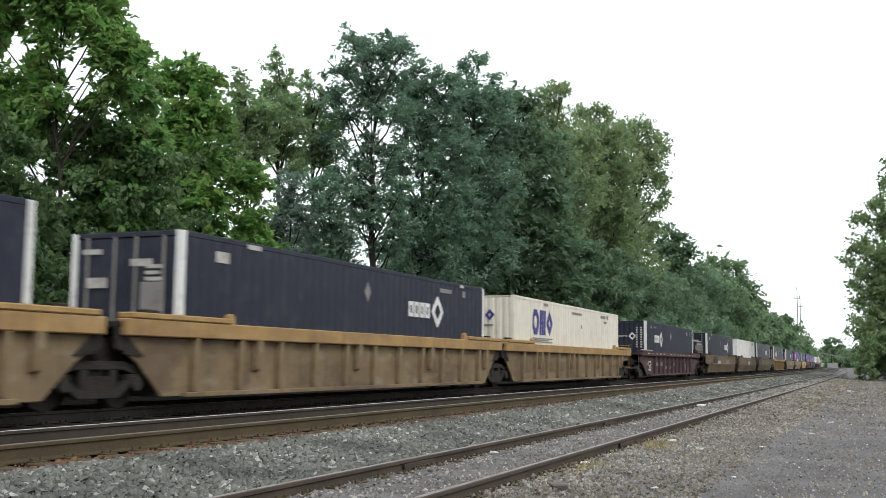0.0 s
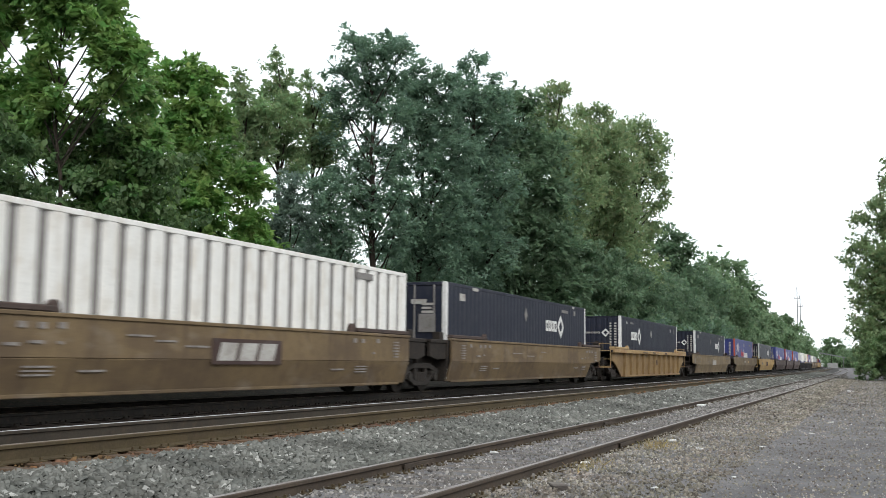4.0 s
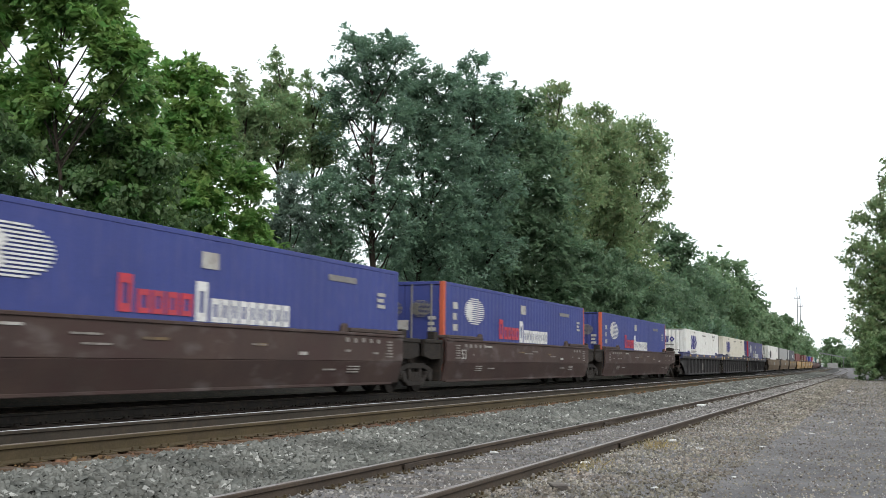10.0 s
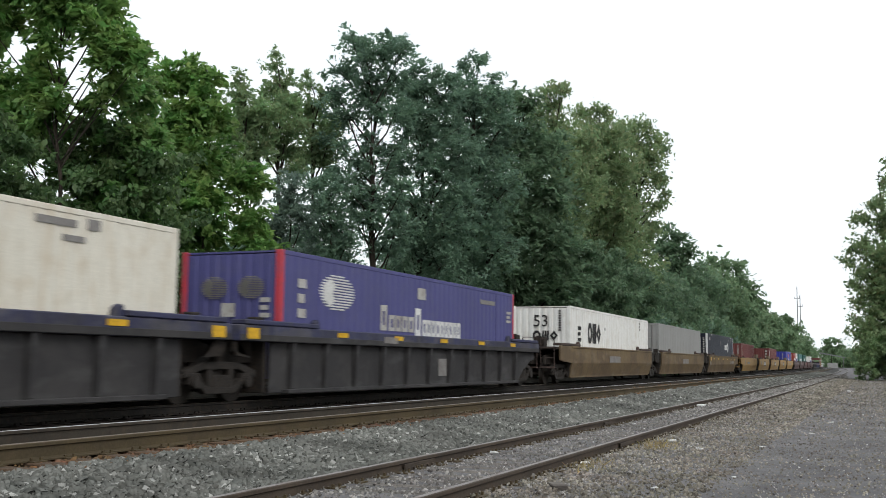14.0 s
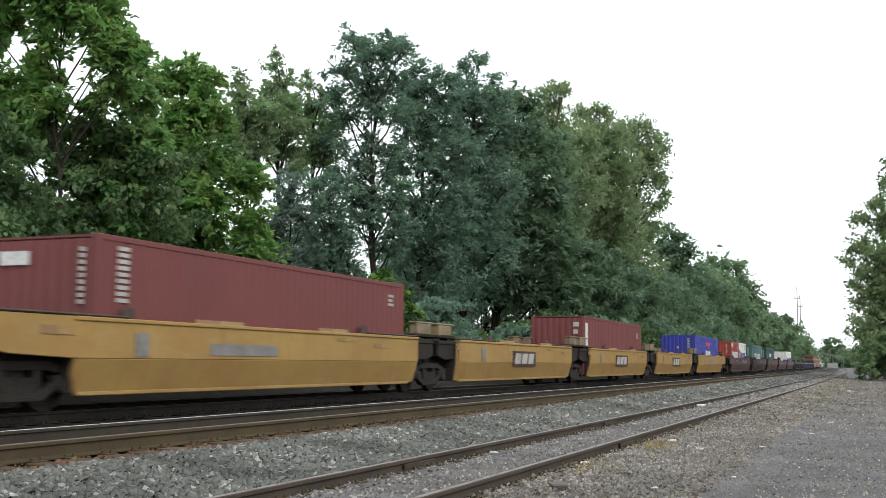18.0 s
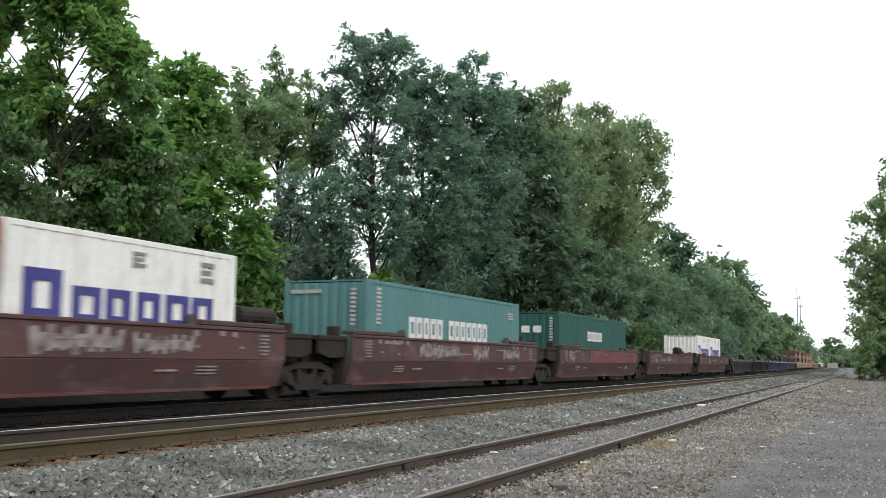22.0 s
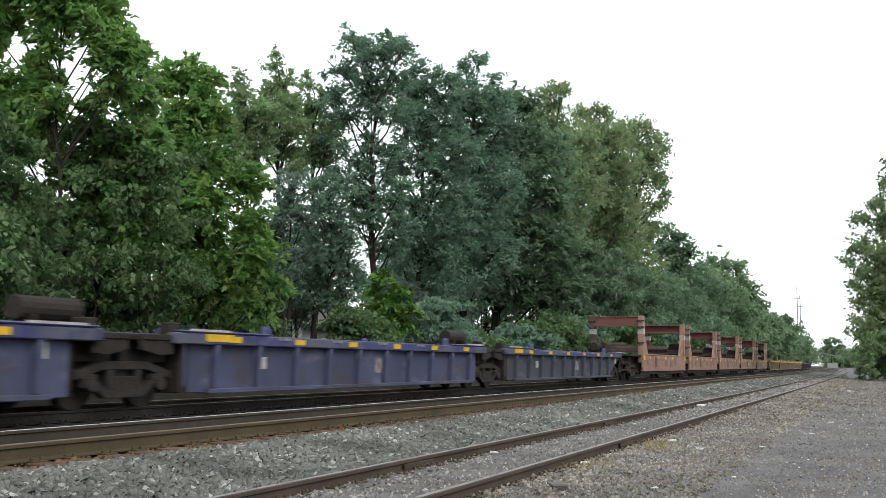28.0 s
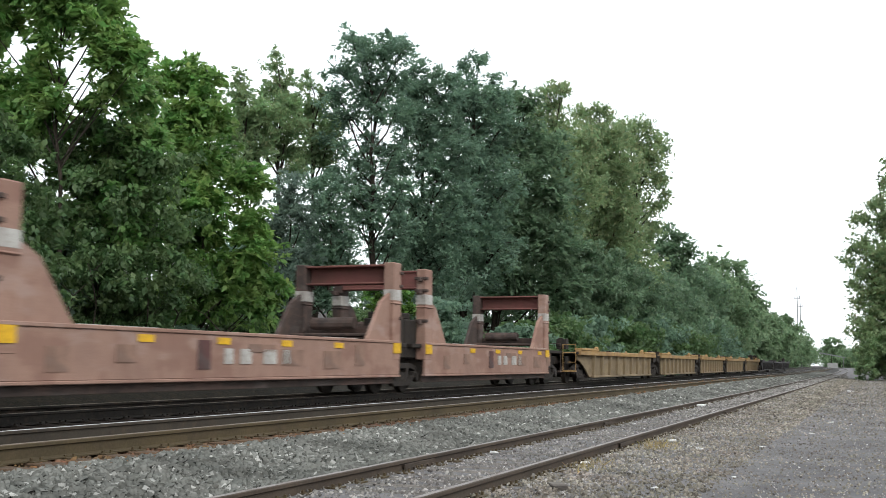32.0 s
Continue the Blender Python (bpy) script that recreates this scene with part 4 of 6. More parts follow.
        dl = kept(("door_l", ep) + dims, lambda: Geo().box(-w + 0.14, -0.01, -h + 0.03, -h + 0.08, z0 + 0.16, z1 - 0.11).box(-w + 0.3, -0.2, -h + 0.022, -h + 0.04, z0 + 0.8, z0 + 0.86).box(-w + 0.3, -0.2, -h + 0.022, -h + 0.04, z1 - 0.9, z1 - 0.84).mesh(ep, 0.01))
        rod = kept(("rod",) + dims, lambda: Geo().tube((0, -h + 0.005, z0 + 0.1), (0, -h + 0.005, z1 - 0.08), 0.028, n=8).box(-0.06, 0.06, -h - 0.01, -h + 0.03, z0 + 1.0, z0 + 1.08).mesh("grey_mark"))
        for me, xs_ in ((dr, (0.25, w - 0.4)), (dl, (-0.25, -w + 0.4))):
            d = part("door", me, root)
            for x in xs_:
                part("lock_rod", rod, d, "steel locking rod", pose(x, 0, 0))
        part("door_sill", kept(("sill", ep) + dims, lambda: Geo().box(-w + 0.14, w - 0.14, -h, -h + 0.1, z0, z0 + 0.15).mesh(ep, 0.01)), root)
        part("door_header", kept(("header", ep) + dims, lambda: Geo().box(-w + 0.14, w - 0.14, -h, -h + 0.1, z1 - 0.1, z1).mesh(ep, 0.01)), root)
    for y, z, mw, mh, mat_, shape in marks:
        part("marking", kept(("mark", mw, mh, mat_, shape), lambda: mark_mesh(mw, mh, mat_, shape)), near, "", pose(w - 0.004, y - h, z))
    for x, z, mw, mh, mat_, shape in end_marks:
        part("marking", kept(("mark", mw, mh, mat_, shape), lambda: mark_mesh(mw, mh, mat_, shape)), root, "", pose(x, -h - 0.005, z, 0, 0, -90))
    MOVERS.append((root, start + h))
    return root


def mark_mesh(w, h, material, shape):
    """Painted patches on a side, standing just proud: u runs along the side, z up, from the lower left corner."""
    geo = Geo()
    bar_ = lambda a, b, c, d: geo.box(0, 0.012, a * w, b * w, c * h, d * h)
    poly_ = lambda pts: geo.prism([(p[0] * w, p[1] * h) for p in pts], 0, 0.012)
    if shape == "bar":
        bar_(0, 1, 0, 1)
    elif shape == "rows":
        for i in range(3):
            bar_(0, 1 if i != 1 else 0.8, i / 3 + 0.06, i / 3 + 0.26)
    elif shape == "column":
        for i in range(9):
            bar_(0, 1, i / 9 + 0.015, i / 9 + 0.085)
    elif shape == "diamond":
        poly_([(0.5, 0), (1, 0.5), (0.5, 1), (0, 0.5)])
    elif shape == "flower":
        # four chevrons round an open middle
        for c_, s_ in ((1, 0), (0, 1), (-1, 0), (0, -1)):
            pts = ((0.0, 0.5), (0.25, 0.27), (0.15, 0.12), (0.0, 0.26), (-0.15, 0.12), (-0.25, 0.27))
            poly_([(0.5 + c_ * x_ - s_ * y_, 0.5 + s_ * x_ + c_ * y_) for x_, y_ in pts])
    elif shape == "wordmark":
        # plain closed frames of one height
        for i in range(4):
            o = 0.165 * i
            bar_(o, o + 0.04, 0, 1), bar_(o + 0.095, o + 0.135, 0, 1)
            bar_(o + 0.04, o + 0.095, 0.76, 1), bar_(o + 0.04, o + 0.095, 0, 0.24)
    elif shape == "blocks":
        # a heavy eight-sided ring, three slanted bars and a ringed diamond, side by side
        for k in range(8):
            t0, t1 = (k + 0.5) * math.pi / 4, (k + 1.5) * math.pi / 4
            poly_([(0.155 + u_ * math.cos(t_), 0.5 + v_ * math.sin(t_)) for t_, u_, v_ in ((t0, 0.165, 0.54), (t1, 0.165, 0.54), (t1, 0.085, 0.27), (t0, 0.085, 0.27))])
        for o in (0.355, 0.455, 0.555):
            poly_([(o, 0.0), (o + 0.07, 0.0), (o + 0.095, 1.0), (o + 0.025, 1.0)])
        for k in range(4):
            t0, t1 = k * math.pi / 2, (k + 1) * math.pi / 2
            poly_([(0.84 + u_ * math.cos(t_), 0.5 + v_ * math.sin(t_)) for t_, u_, v_ in ((t0, 0.16, 0.5), (t1, 0.16, 0.5), (t1, 0.06, 0.18), (t0, 0.06, 0.18))])
    elif shape == "trio":
        # three plain slanted blocks, close together
        for o, k in ((0.0, 0.27), (0.33, 0.27), (0.66, 0.27)):
            poly_([(o, 0.0), (o + k, 0.0), (o + k + 0.06, 1.0), (o + 0.06, 1.0)])
    elif shape.startswith("caps"):
        # a row of plain closed frames, all of one height
        count = int(shape[4:] or max(2, round(w / (0.8 * h))))
        for i in range(count):
            o, e, t = i / count, (i + (0.8 if i % 3 else 0.86)) / count, 0.25 / count
            bar_(o, o + t, 0, 1), bar_(e - t, e, 0, 1)
            bar_(o + t, e - t, 0.76, 1), bar_(o + t, e - t, 0, 0.22)
    elif shape == "wing":
        poly_([(0, 1), (0.12, 0.55), (0.4, 0.45), (0.46, 0), (0.56, 0), (0.62, 0.42), (0.9, 0.5), (1, 1)])
    elif shape == "globe":
        for i in range(13):
            z = (i + 0.5) / 13
            r = 0.5 * math.sqrt(max(0.0, 1 - (2 * z - 1) ** 2))
            bar_(0.5 - r, 0.5 + r, i / 13 + 0.012, (i + 1) / 13 - 0.026)
        poly_([(0.12, 0.3), (0.3, 0.1), (0.42, 0.25), (0.36, 0.45), (0.44, 0.68), (0.3, 0.86), (0.12, 0.66)])
    elif shape.startswith("tag"):
        # a sprayed scrawl: slanted plain strokes over a ragged band
        q = random.Random(int(shape[3:]))
        poly_([(0.03, 0.3), (0.3, 0.22), (0.62, 0.3), (0.97, 0.25), (0.95, 0.62), (0.7, 0.7), (0.35, 0.64), (0.02, 0.7)])
        count = 7
        for i in range(count):
            o, k, lift = i / count + q.uniform(0, 0.03), q.uniform(0.06, 0.1), q.uniform(0.0, 0.2)
            tilt = q.uniform(-0.05, 0.06)
            poly_([(o, lift), (o + k, lift + 0.04), (o + k + tilt, 1 - 0.15 * q.random()), (o + tilt, 0.96 - 0.2 * q.random())])
    elif shape == "panel":
        bar_(0, 1, 0, 1)
    return geo.mesh(material)


def number_mesh(text, size, material):
    cu = bpy.data.curves.new("text", "FONT")
    cu.body, cu.size, cu.extrude = text, size, 0.006
    ob = bpy.data.objects.new("text", cu)
    me = bpy.data.meshes.new_from_object(ob)
    bpy.data.objects.remove(ob)
    me.materials.clear()
    me.materials.append(M[material])
    me.transform(Matrix(((0, 0, 1, 0), (1, 0, 0, 0), (0, 1, 0, 0), (0, 0, 0, 1))))
    return me

# ---- what the train is made of, from its head ----
NAVY_R = ((1.1, 2.75, 0.45, 0.22, "dull_white", "bar"), (7.5, 2.35, 0.36, 0.5, "grey_mark", "diamond"), (10.2, 2.1, 2.3, 0.42, "white", "wordmark"), (11.78, 1.85, 0.9, 0.92, "white", "flower"), (12.4, 2.9, 0.9, 0.12, "grey_mark", "bar"), (14.2, 2.85, 0.25, 0.2, "grey_mark", "bar"), (2.2, 3.12, 0.5, 0.1, "dull_white", "bar"), (14.0, 3.14, 0.3, 0.09, "dull_white", "bar"))
NAVY_L = ((2.4, 2.1, 2.3, 0.42, "white", "wordmark"), (3.98, 1.85, 0.9, 0.92, "white", "flower"), (7.5, 2.3, 0.36, 0.5, "dull_white", "diamond"), (1.25, 2.85, 0.3, 0.2, "dull_white", "diamond"), (2.2, 2.92, 0.8, 0.1, "grey_mark", "bar"), (13.6, 2.8, 0.3, 0.2, "dull_white", "bar"), (14.9, 2.75, 0.25, 0.3, "grey_mark", "bar"))
NAVY_END = ((-0.75, 2.37, 1.0, 0.09, "dull_white", "caps6"), (0.3, 2.2, 0.42, 0.42, "white", "flower"), (0.72, 1.75, 0.09, 1.2, "dull_white", "column"), (0.95, 1.75, 0.12, 1.2, "dull_white", "column"))
NAVY_DOOR = ((-1.0, 2.85, 0.45, 0.1, "dull_white", "bar"), (0.15, 2.6, 0.5, 0.14, "dull_white", "bar"), (0.4, 1.75, 0.55, 0.55, "grey_mark", "bar"), (-0.9, 2.2, 0.5, 0.2, "dull_white", "bar"), (0.5, 2.3, 0.4, 0.35, "dull_white", "rows"))
BLOCK_MARKS = ((2.1, 1.92, 2.65, 0.95, "navy", "blocks"), (2.1, 1.62, 2.6, 0.2, "grey_mark", "rows"), (7.6, 2.92, 1.6, 0.09, "grey_mark", "bar"), (12.6, 2.95, 0.9, 0.12, "grey_mark", "bar"), (13.2, 2.72, 0.5, 0.1, "grey_mark", "bar"), (13.75, 2.95, 0.3, 0.18, "grey_mark", "bar"), (9.1, 2.35, 0.12, 0.16, "grey_mark", "bar"), (3.6, 3.05, 0.5, 0.1, "grey_mark", "bar"))
BLOCK_END = ((-0.6, 2.35, 1.15, 0.42, "navy", "blocks"), (-0.6, 2.16, 1.1, 0.07, "grey_mark", "bar"))
GLOBE_MARKS = ((1.7, 2.05, 1.75, 0.85, "white", "globe"), (7.3, 2.6, 0.55, 0.32, "dull_white", "bar"), (4.95, 1.66, 0.42, 0.66, "mark_red", "caps1"), (5.45, 1.66, 1.65, 0.42, "mark_red", "caps4"), (7.15, 1.58, 0.42, 0.76, "white", "caps1"), (7.65, 1.58, 2.95, 0.46, "white", "caps9"), (12.3, 2.75, 1.4, 0.14, "grey_mark", "bar"), (14.9, 2.2, 0.45, 0.45, "dull_white", "rows"), (0.75, 1.75, 0.35, 1.0, "dull_white", "rows"))
# end globes grey instead of white: the end face's shade in their colour
GLOBE_END = ((-0.75, 2.2, 0.7, 0.5, "grey_mark", "globe"), (0.2, 2.2, 0.7, 0.5, "grey_mark", "globe"), (-0.2, 1.8, 0.35, 0.3, "dull_white", "bar"), (0.8, 1.75, 0.25, 0.5, "dull_white", "rows"))
NAVY53 = "long navy-black container with white corner posts and markings"
NAVY = dict(length=16.15, height=2.9, width=2.59, paint_a="c_navy", post="white", label=NAVY53)


def navy(start, left=False, door=False):
    o = container(start=start, marks=NAVY_L if left else NAVY_R, end="door" if door else "nose", end_marks=NAVY_DOOR if door else NAVY_END, **NAVY)
    return o


def dots(n, span, z, w=0.4, h=0.13):
    return [("reflector", -span / 2 + span * i / (n - 1), z, w, h, "reflector") for i in range(n)]


def stencils(half, seed, tone="stencil"):
    """Small lettering blots as they stand at both ends of a car: a row of squares, a column of lines, a block low down."""
    q, out = random.Random(seed), []
    for e in (-1, 1):
        y0 = e * (half - 2.3)
        out += [("stencil", y0 - e * 0.1, 0.98 + 0.075 * i, q.choice((0.34, 0.4, 0.28)), 0.035, tone) for i in range(6)]
        out += [("stencil", y0 - e * (0.75 + 0.42 * i), 1.36 + q.uniform(-0.01, 0.01), 0.17, 0.1, tone) for i in range(5) if q.random() < 0.8]
        out += [("stencil", y0 - e * (0.9 + 0.5 * i), 1.08 + q.uniform(-0.03, 0.03), q.choice((0.12, 0.3)), 0.05, tone) for i in range(4) if q.random() < 0.7]
        out += [("stencil", y0 - e * 2.0, 0.60 + 0.065 * i, 0.62, 0.03, tone) for i in range(3)]
        out += [("stencil", y0 - e * 3.2, 0.66, 0.6, 0.04, tone)]
    return out + [("stencil", q.uniform(-3.5, 3.5), 1.1 + 0.08 * i, q.uniform(0.5, 1.1), 0.035, tone) for i in range(3)]


def lettered(unit, y, z, w, h, material, back=None):
    """A name panel: three block figures, on a dark field if there is one."""
    wall = [o for o in unit.children if o.name.startswith("side_wall")][0]
    if back:
        part("name_panel", kept(("panel", w, h, back), lambda: Geo().box(0, 0.012, -w / 2, w / 2, -h / 2, h / 2).mesh(back)), wall, "dark name panel", pose(HW + 0.003, y, z))
    mw, mh = w * 0.86, h * 0.7
    part("marking", kept(("mark", mw, mh, material, "trio"), lambda: mark_mesh(mw, mh, material, "trio")), wall, "block lettering shapes", pose(HW + 0.008, y - mw / 2, z - mh / 2))


OCH = "ochre-yellow ribbed well car with grime-streaked sides"
well_unit("ochre", -6.3, 13.9, True, False, OCH)
well_unit("ochre", 13.9, 33.5, False, False, OCH, [("panel", 4.2, 0.75, 2.2, 0.4, "w_olive")])
well_unit("ochre", 33.5, 54.7, False, True, OCH, [("panel", -4.4, 0.72, 1.1, 0.34, "w_olive"), ("panel", -3.0, 0.72, 1.0, 0.34, "w_olive"), ("panel", -7.6, 0.75, 0.9, 0.5, "w_olive")])
navy(-4.0)
navy(15.8, door=True)
container(16.15, 35.05, 2.9, 2.59, "c_cream", "c_cream", "cream white container with dark blue block lettering shapes", "nose", (0.012, 0.36), BLOCK_MARKS, BLOCK_END, True)
d = well_unit("plum", 54.7, 77.8, True, True, "dark plum-brown ribbed well car", [("panel", 4.75, 0.7, 0.6, 0.4, "grey_mark"), ("panel", -5.05, 0.85, 0.95, 0.2, "grey_mark"), ("panel", -3.75, 0.85, 0.85, 0.2, "grey_mark"), ("panel", -2.25, 0.65, 0.7, 0.16, "grey_mark"), ("panel", -0.9, 0.65, 0.45, 0.14, "grey_mark"), ("panel", -8.1, 0.85, 0.45, 0.12, "w_tan"), ("panel", 0.4, 0.85, 0.3, 0.2, "grey_mark"), ("grab_rail", -9.0, 1.615, 3.2, 0.045, "dull_white")] + [("paint_chip", -8.4 + 1.15 * i, 1.44, (0.5, 0.25, 0.65, 0.35)[i % 4], 0.07, ("dull_white", "w_gold_cap", "w_tan")[i % 3]) for i in range(15)])
wall_d = [o for o in d.children if o.name.startswith("side_wall")][0]
part("number", number_mesh("53", 0.8, "white"), wall_d, "painted number 53", pose(HW - 0.16, -7.75, 0.48))
navy(58.1, left=True)
OLV = "olive-brown smooth-sided well car with road grime"
e = well_unit("olive", 77.8, 99.1, True, False, OLV, [("name_panel", -1.8, 1.05, 1.7, 0.24, "dull_white"), ("patch", 3.4, 1.06, 2.6, 0.36, "scrawl"), ("placard", -7.6, 1.1, 0.3, 0.26, "w_pink"), ("stain", -6.2, 0.95, 0.9, 0.14, "w_brown")])
wall_e = [o for o in e.children if o.name.startswith("side_wall")][0]
part("scrawl", mark_mesh(2.4, 0.62, "w_dark", "tag21"), wall_e, "dark painted-over blot", pose(HW - 0.004, -5.2, 0.89))
f_ = well_unit("olive", 99.1, 118.4, False, False, OLV, stencils(9.65, 5))
lettered(f_, 0.3, 1.02, 2.5, 0.5, "dull_white", "w_brown")
well_unit("olive", 118.4, 139.5, False, True, OLV, stencils(10.5, 6))
navy(81.35, door=True)
f_box = container(16.15, 100.87, 2.9, 2.59, "c_white", "c_white", "white container with broad upright ribs", "nose", (0.05, 0.62), ((13.2, 2.9, 0.9, 0.16, "grey_mark", "bar"),), ((-0.5, 2.5, 0.9, 0.4, "grey_mark", "rows"),))
# grey strips paint the shade in the recesses between the ribs
groove = Geo().box(1.235, 1.242, -0.09, 0.09, 0.52, 3.15).mesh("grey_mark")
for i in range(26):
    part("groove", groove, f_box, "grey strip painting the shade of a rib recess", pose(0, -8.075 + 0.13 + 0.62 * i + 0.085, 0))
navy(119.9, door=True)
well_unit("gold", 139.5, 162.9, True, True, "yellow ribbed well car with wood-toned top chords", [("stain", -2.7, 0.52, 0.35, 0.5, "w_olive"), ("panel", 0.3, 0.95, 1.0, 0.12, "w_olive"), ("panel", 1.0, 0.95, 0.25, 0.3, "w_brown"), ("stain", 3.4, 0.95, 0.3, 0.3, "w_olive"), ("panel", -1.0, 0.92, 0.5, 0.08, "w_olive"), ("paint_chip", -3.0, 1.47, 1.2, 0.08, "w_olive"), ("paint_chip", -0.5, 1.47, 0.8, 0.1, "w_olive"), ("paint_chip", 3.0, 1.47, 0.5, 0.1, "w_brown"), ("stain", 5.2, 0.45, 0.3, 0.35, "w_olive")])
navy(143.0, left=True)
TAN = "grimy tan smooth-sided well car"
i_ = well_unit("tan", 162.9, 186.6, True, True, TAN, stencils(11.8, 7))
lettered(i_, 0.2, 1.0, 2.4, 0.5, "dull_white")
navy(166.7)
well_unit("tan", 186.6, 209.9, True, True, TAN, [("reflector", 1.6, 1.15, 0.45, 0.14, "reflector"), ("panel", -1.6, 1.15, 0.8, 0.14, "dull_white")])
GLOBE_LABEL = "violet-blue container with orange corner posts and white markings"
j_ = container(16.15, 190.25, 2.9, 2.59, "c_blue", "c_orange", GLOBE_LABEL, "nose", (0.007, 0.36), GLOBE_MARKS, ((-0.3, 1.75, 0.6, 0.25, "dull_white", "bar"), (0.75, 1.75, 0.16, 1.2, "dull_white", "column")))
part("number", number_mesh("53", 0.6, "white"), j_, "painted number 53", pose(-0.35, -8.09, 2.35, 0, 0, -90))
k_ = well_unit("lemon", 209.9, 233.4, True, True, "bright yellow smooth-sided well car with faded red lettering shapes", [("panel", -6.2, 1.02, 1.1, 0.28, "grey_mark"), ("rub_plate", -5.4, 1.58, 1.6, 0.09, "w_gold_cap"), ("rub_plate", -1.4, 1.58, 1.6, 0.09, "w_gold_cap"), ("rub_plate", 2.4, 1.58, 1.6, 0.09, "w_gold_cap")] + stencils(11.7, 9, "w_ochre"))
lettered(k_, -0.6, 0.98, 2.6, 0.72, "w_red")
navy(213.5)

BRN = "dark brown smooth-sided well car"
for a_, b_, c_, d_ in ((233.4, 254.8, True, False), (254.8, 274.2, False, False), (274.2, 295.6, False, True)):
    well_unit("brown", a_, b_, c_, d_, BRN, stencils((b_ - a_) / 2, int(a_)) + [("stencil", -4.6, 1.36, 0.6, 0.045, "dull_white"), ("stencil", 3.9, 1.02, 0.35, 0.07, "dull_white"), ("scuff", -1.2, 1.22, 0.7, 0.05, "w_olive"), ("scuff", 2.2, 1.18, 0.4, 0.06, "w_olive")])
    if a_ == 254.8:
        wall = [o for o in bpy.data.objects if o.name.startswith("side_wall") and o.parent == MOVERS[-1][0]][0]
        part("number", number_mesh("53", 0.42, "dull_white"), wall, "painted number 53", pose(HW + 0.008, -7.0, 0.95))
container(16.15, 237.15, 2.9, 2.59, "c_blue", "c_blue", "violet-blue container with white globe stripes", "door", (0.007, 0.36), GLOBE_MARKS, GLOBE_END)
container(16.15, 256.5, 2.9, 2.59, "c_blue", "c_orange", GLOBE_LABEL, "door", (0.007, 0.36), GLOBE_MARKS, GLOBE_END)
container(16.15, 275.75, 2.9, 2.59, "c_blue", "c_orange", GLOBE_LABEL, "nose", (0.007, 0.36), GLOBE_MARKS, GLOBE_END)
COL = "dark grey ribbed well car with blue top chords and yellow reflectors"
for a_, b_, c_, d_ in ((295.6, 317.1, True, False), (317.1, 336.6, False, False), (336.6, 358.0, False, True)):
    well_unit("coal" if a_ < 300 else "coal_dim", a_, b_, c_, d_, COL, dots(5, 12.5, 1.46, 0.5, 0.11) + [("reflector", q * ((b_ - a_) / 2 - 0.6), 1.4, 0.42, 0.22, "reflector") for q in ((-1, 1) if a_ > 300 and a_ < 330 else ((1,) if a_ < 300 else (-1,)))] + [("panel", -3.6, 1.4, 0.8, 0.16, "grey_mark"), ("panel", 0.3, 0.7, 0.6, 0.5, "grey_mark")])
container(16.15, 299.4, 2.9, 2.59, "c_white", "c_white", "white container with dark blue block lettering shapes", "nose", (0.012, 0.36), BLOCK_MARKS, BLOCK_END, True)
container(16.15, 318.75, 2.9, 2.59, "c_cream", "c_cream", "cream white container with barred doors and blue block shapes", "door", (0.012, 0.36), BLOCK_MARKS, BLOCK_END, True)
PALE_MARKS = tuple((a_, b_, c_, d_, "dull_white" if e_ == "mark_red" else e_, f_) for a_, b_, c_, d_, e_, f_ in GLOBE_MARKS)
container(15.7, 338.5, 2.9, 2.59, "c_dull_blue", "mark_red", "faded violet container with pale lettering shapes", "nose", (0.007, 0.36), PALE_MARKS, GLOBE_END, True)
for a_, b_, c_, d_ in ((358.0, 379.4, True, False), (379.4, 398.9, False, False), (398.9, 420.1, False, True)):
    well_unit("olive", a_, b_, c_, d_, OLV, (dots(6, 13.5, 1.3, 0.42, 0.1) + [("reflector", -8.3, 1.3, 0.4, 0.26, "reflector"), ("placard", -8.6, 0.98, 0.3, 0.26, "dull_white"), ("name_panel", 3.9, 1.06, 0.5, 0.22, "dull_white"), ("name_panel", 4.8, 1.06, 0.7, 0.2, "grey_mark"), ("name_panel", 5.7, 1.06, 0.6, 0.2, "grey_mark")] if a_ > 390 else [("panel", 0.2, 1.05, 2.2, 0.3, "grey_mark")]))
WH53 = ((1.2, 1.75, 0.5, 0.75, "black", "rows"), (2.9, 1.75, 2.3, 0.9, "black", "blocks"), (13.8, 2.6, 0.25, 0.5, "grey_mark", "rows"), (6.0, 2.4, 0.1, 0.14, "grey_mark", "bar"))
r_ = container(16.15, 361.6, 2.9, 2.59, "c_white", "c_white", "white ribbed container with black number and block shapes", "nose", (0.02, 0.36), WH53, ((-0.35, 1.8, 1.1, 0.42, "black", "blocks"), (0.78, 2.2, 0.1, 0.9, "black", "column")), True)
part("number", number_mesh("53", 0.7, "black"), r_, "painted number 53", pose(-0.35, -8.09, 2.4, 0, 0, -90))
container(16.15, 381.0, 2.9, 2.59, "c_grey", "c_grey", "plain grey container with smooth sides", "door", (0.006, 0.6))
navy(400.65)
YEL = "yellow smooth-sided well car with a black and white name panel"
JY = (420.1, 438.2, 453.9, 469.2, 484.7, 502.3)
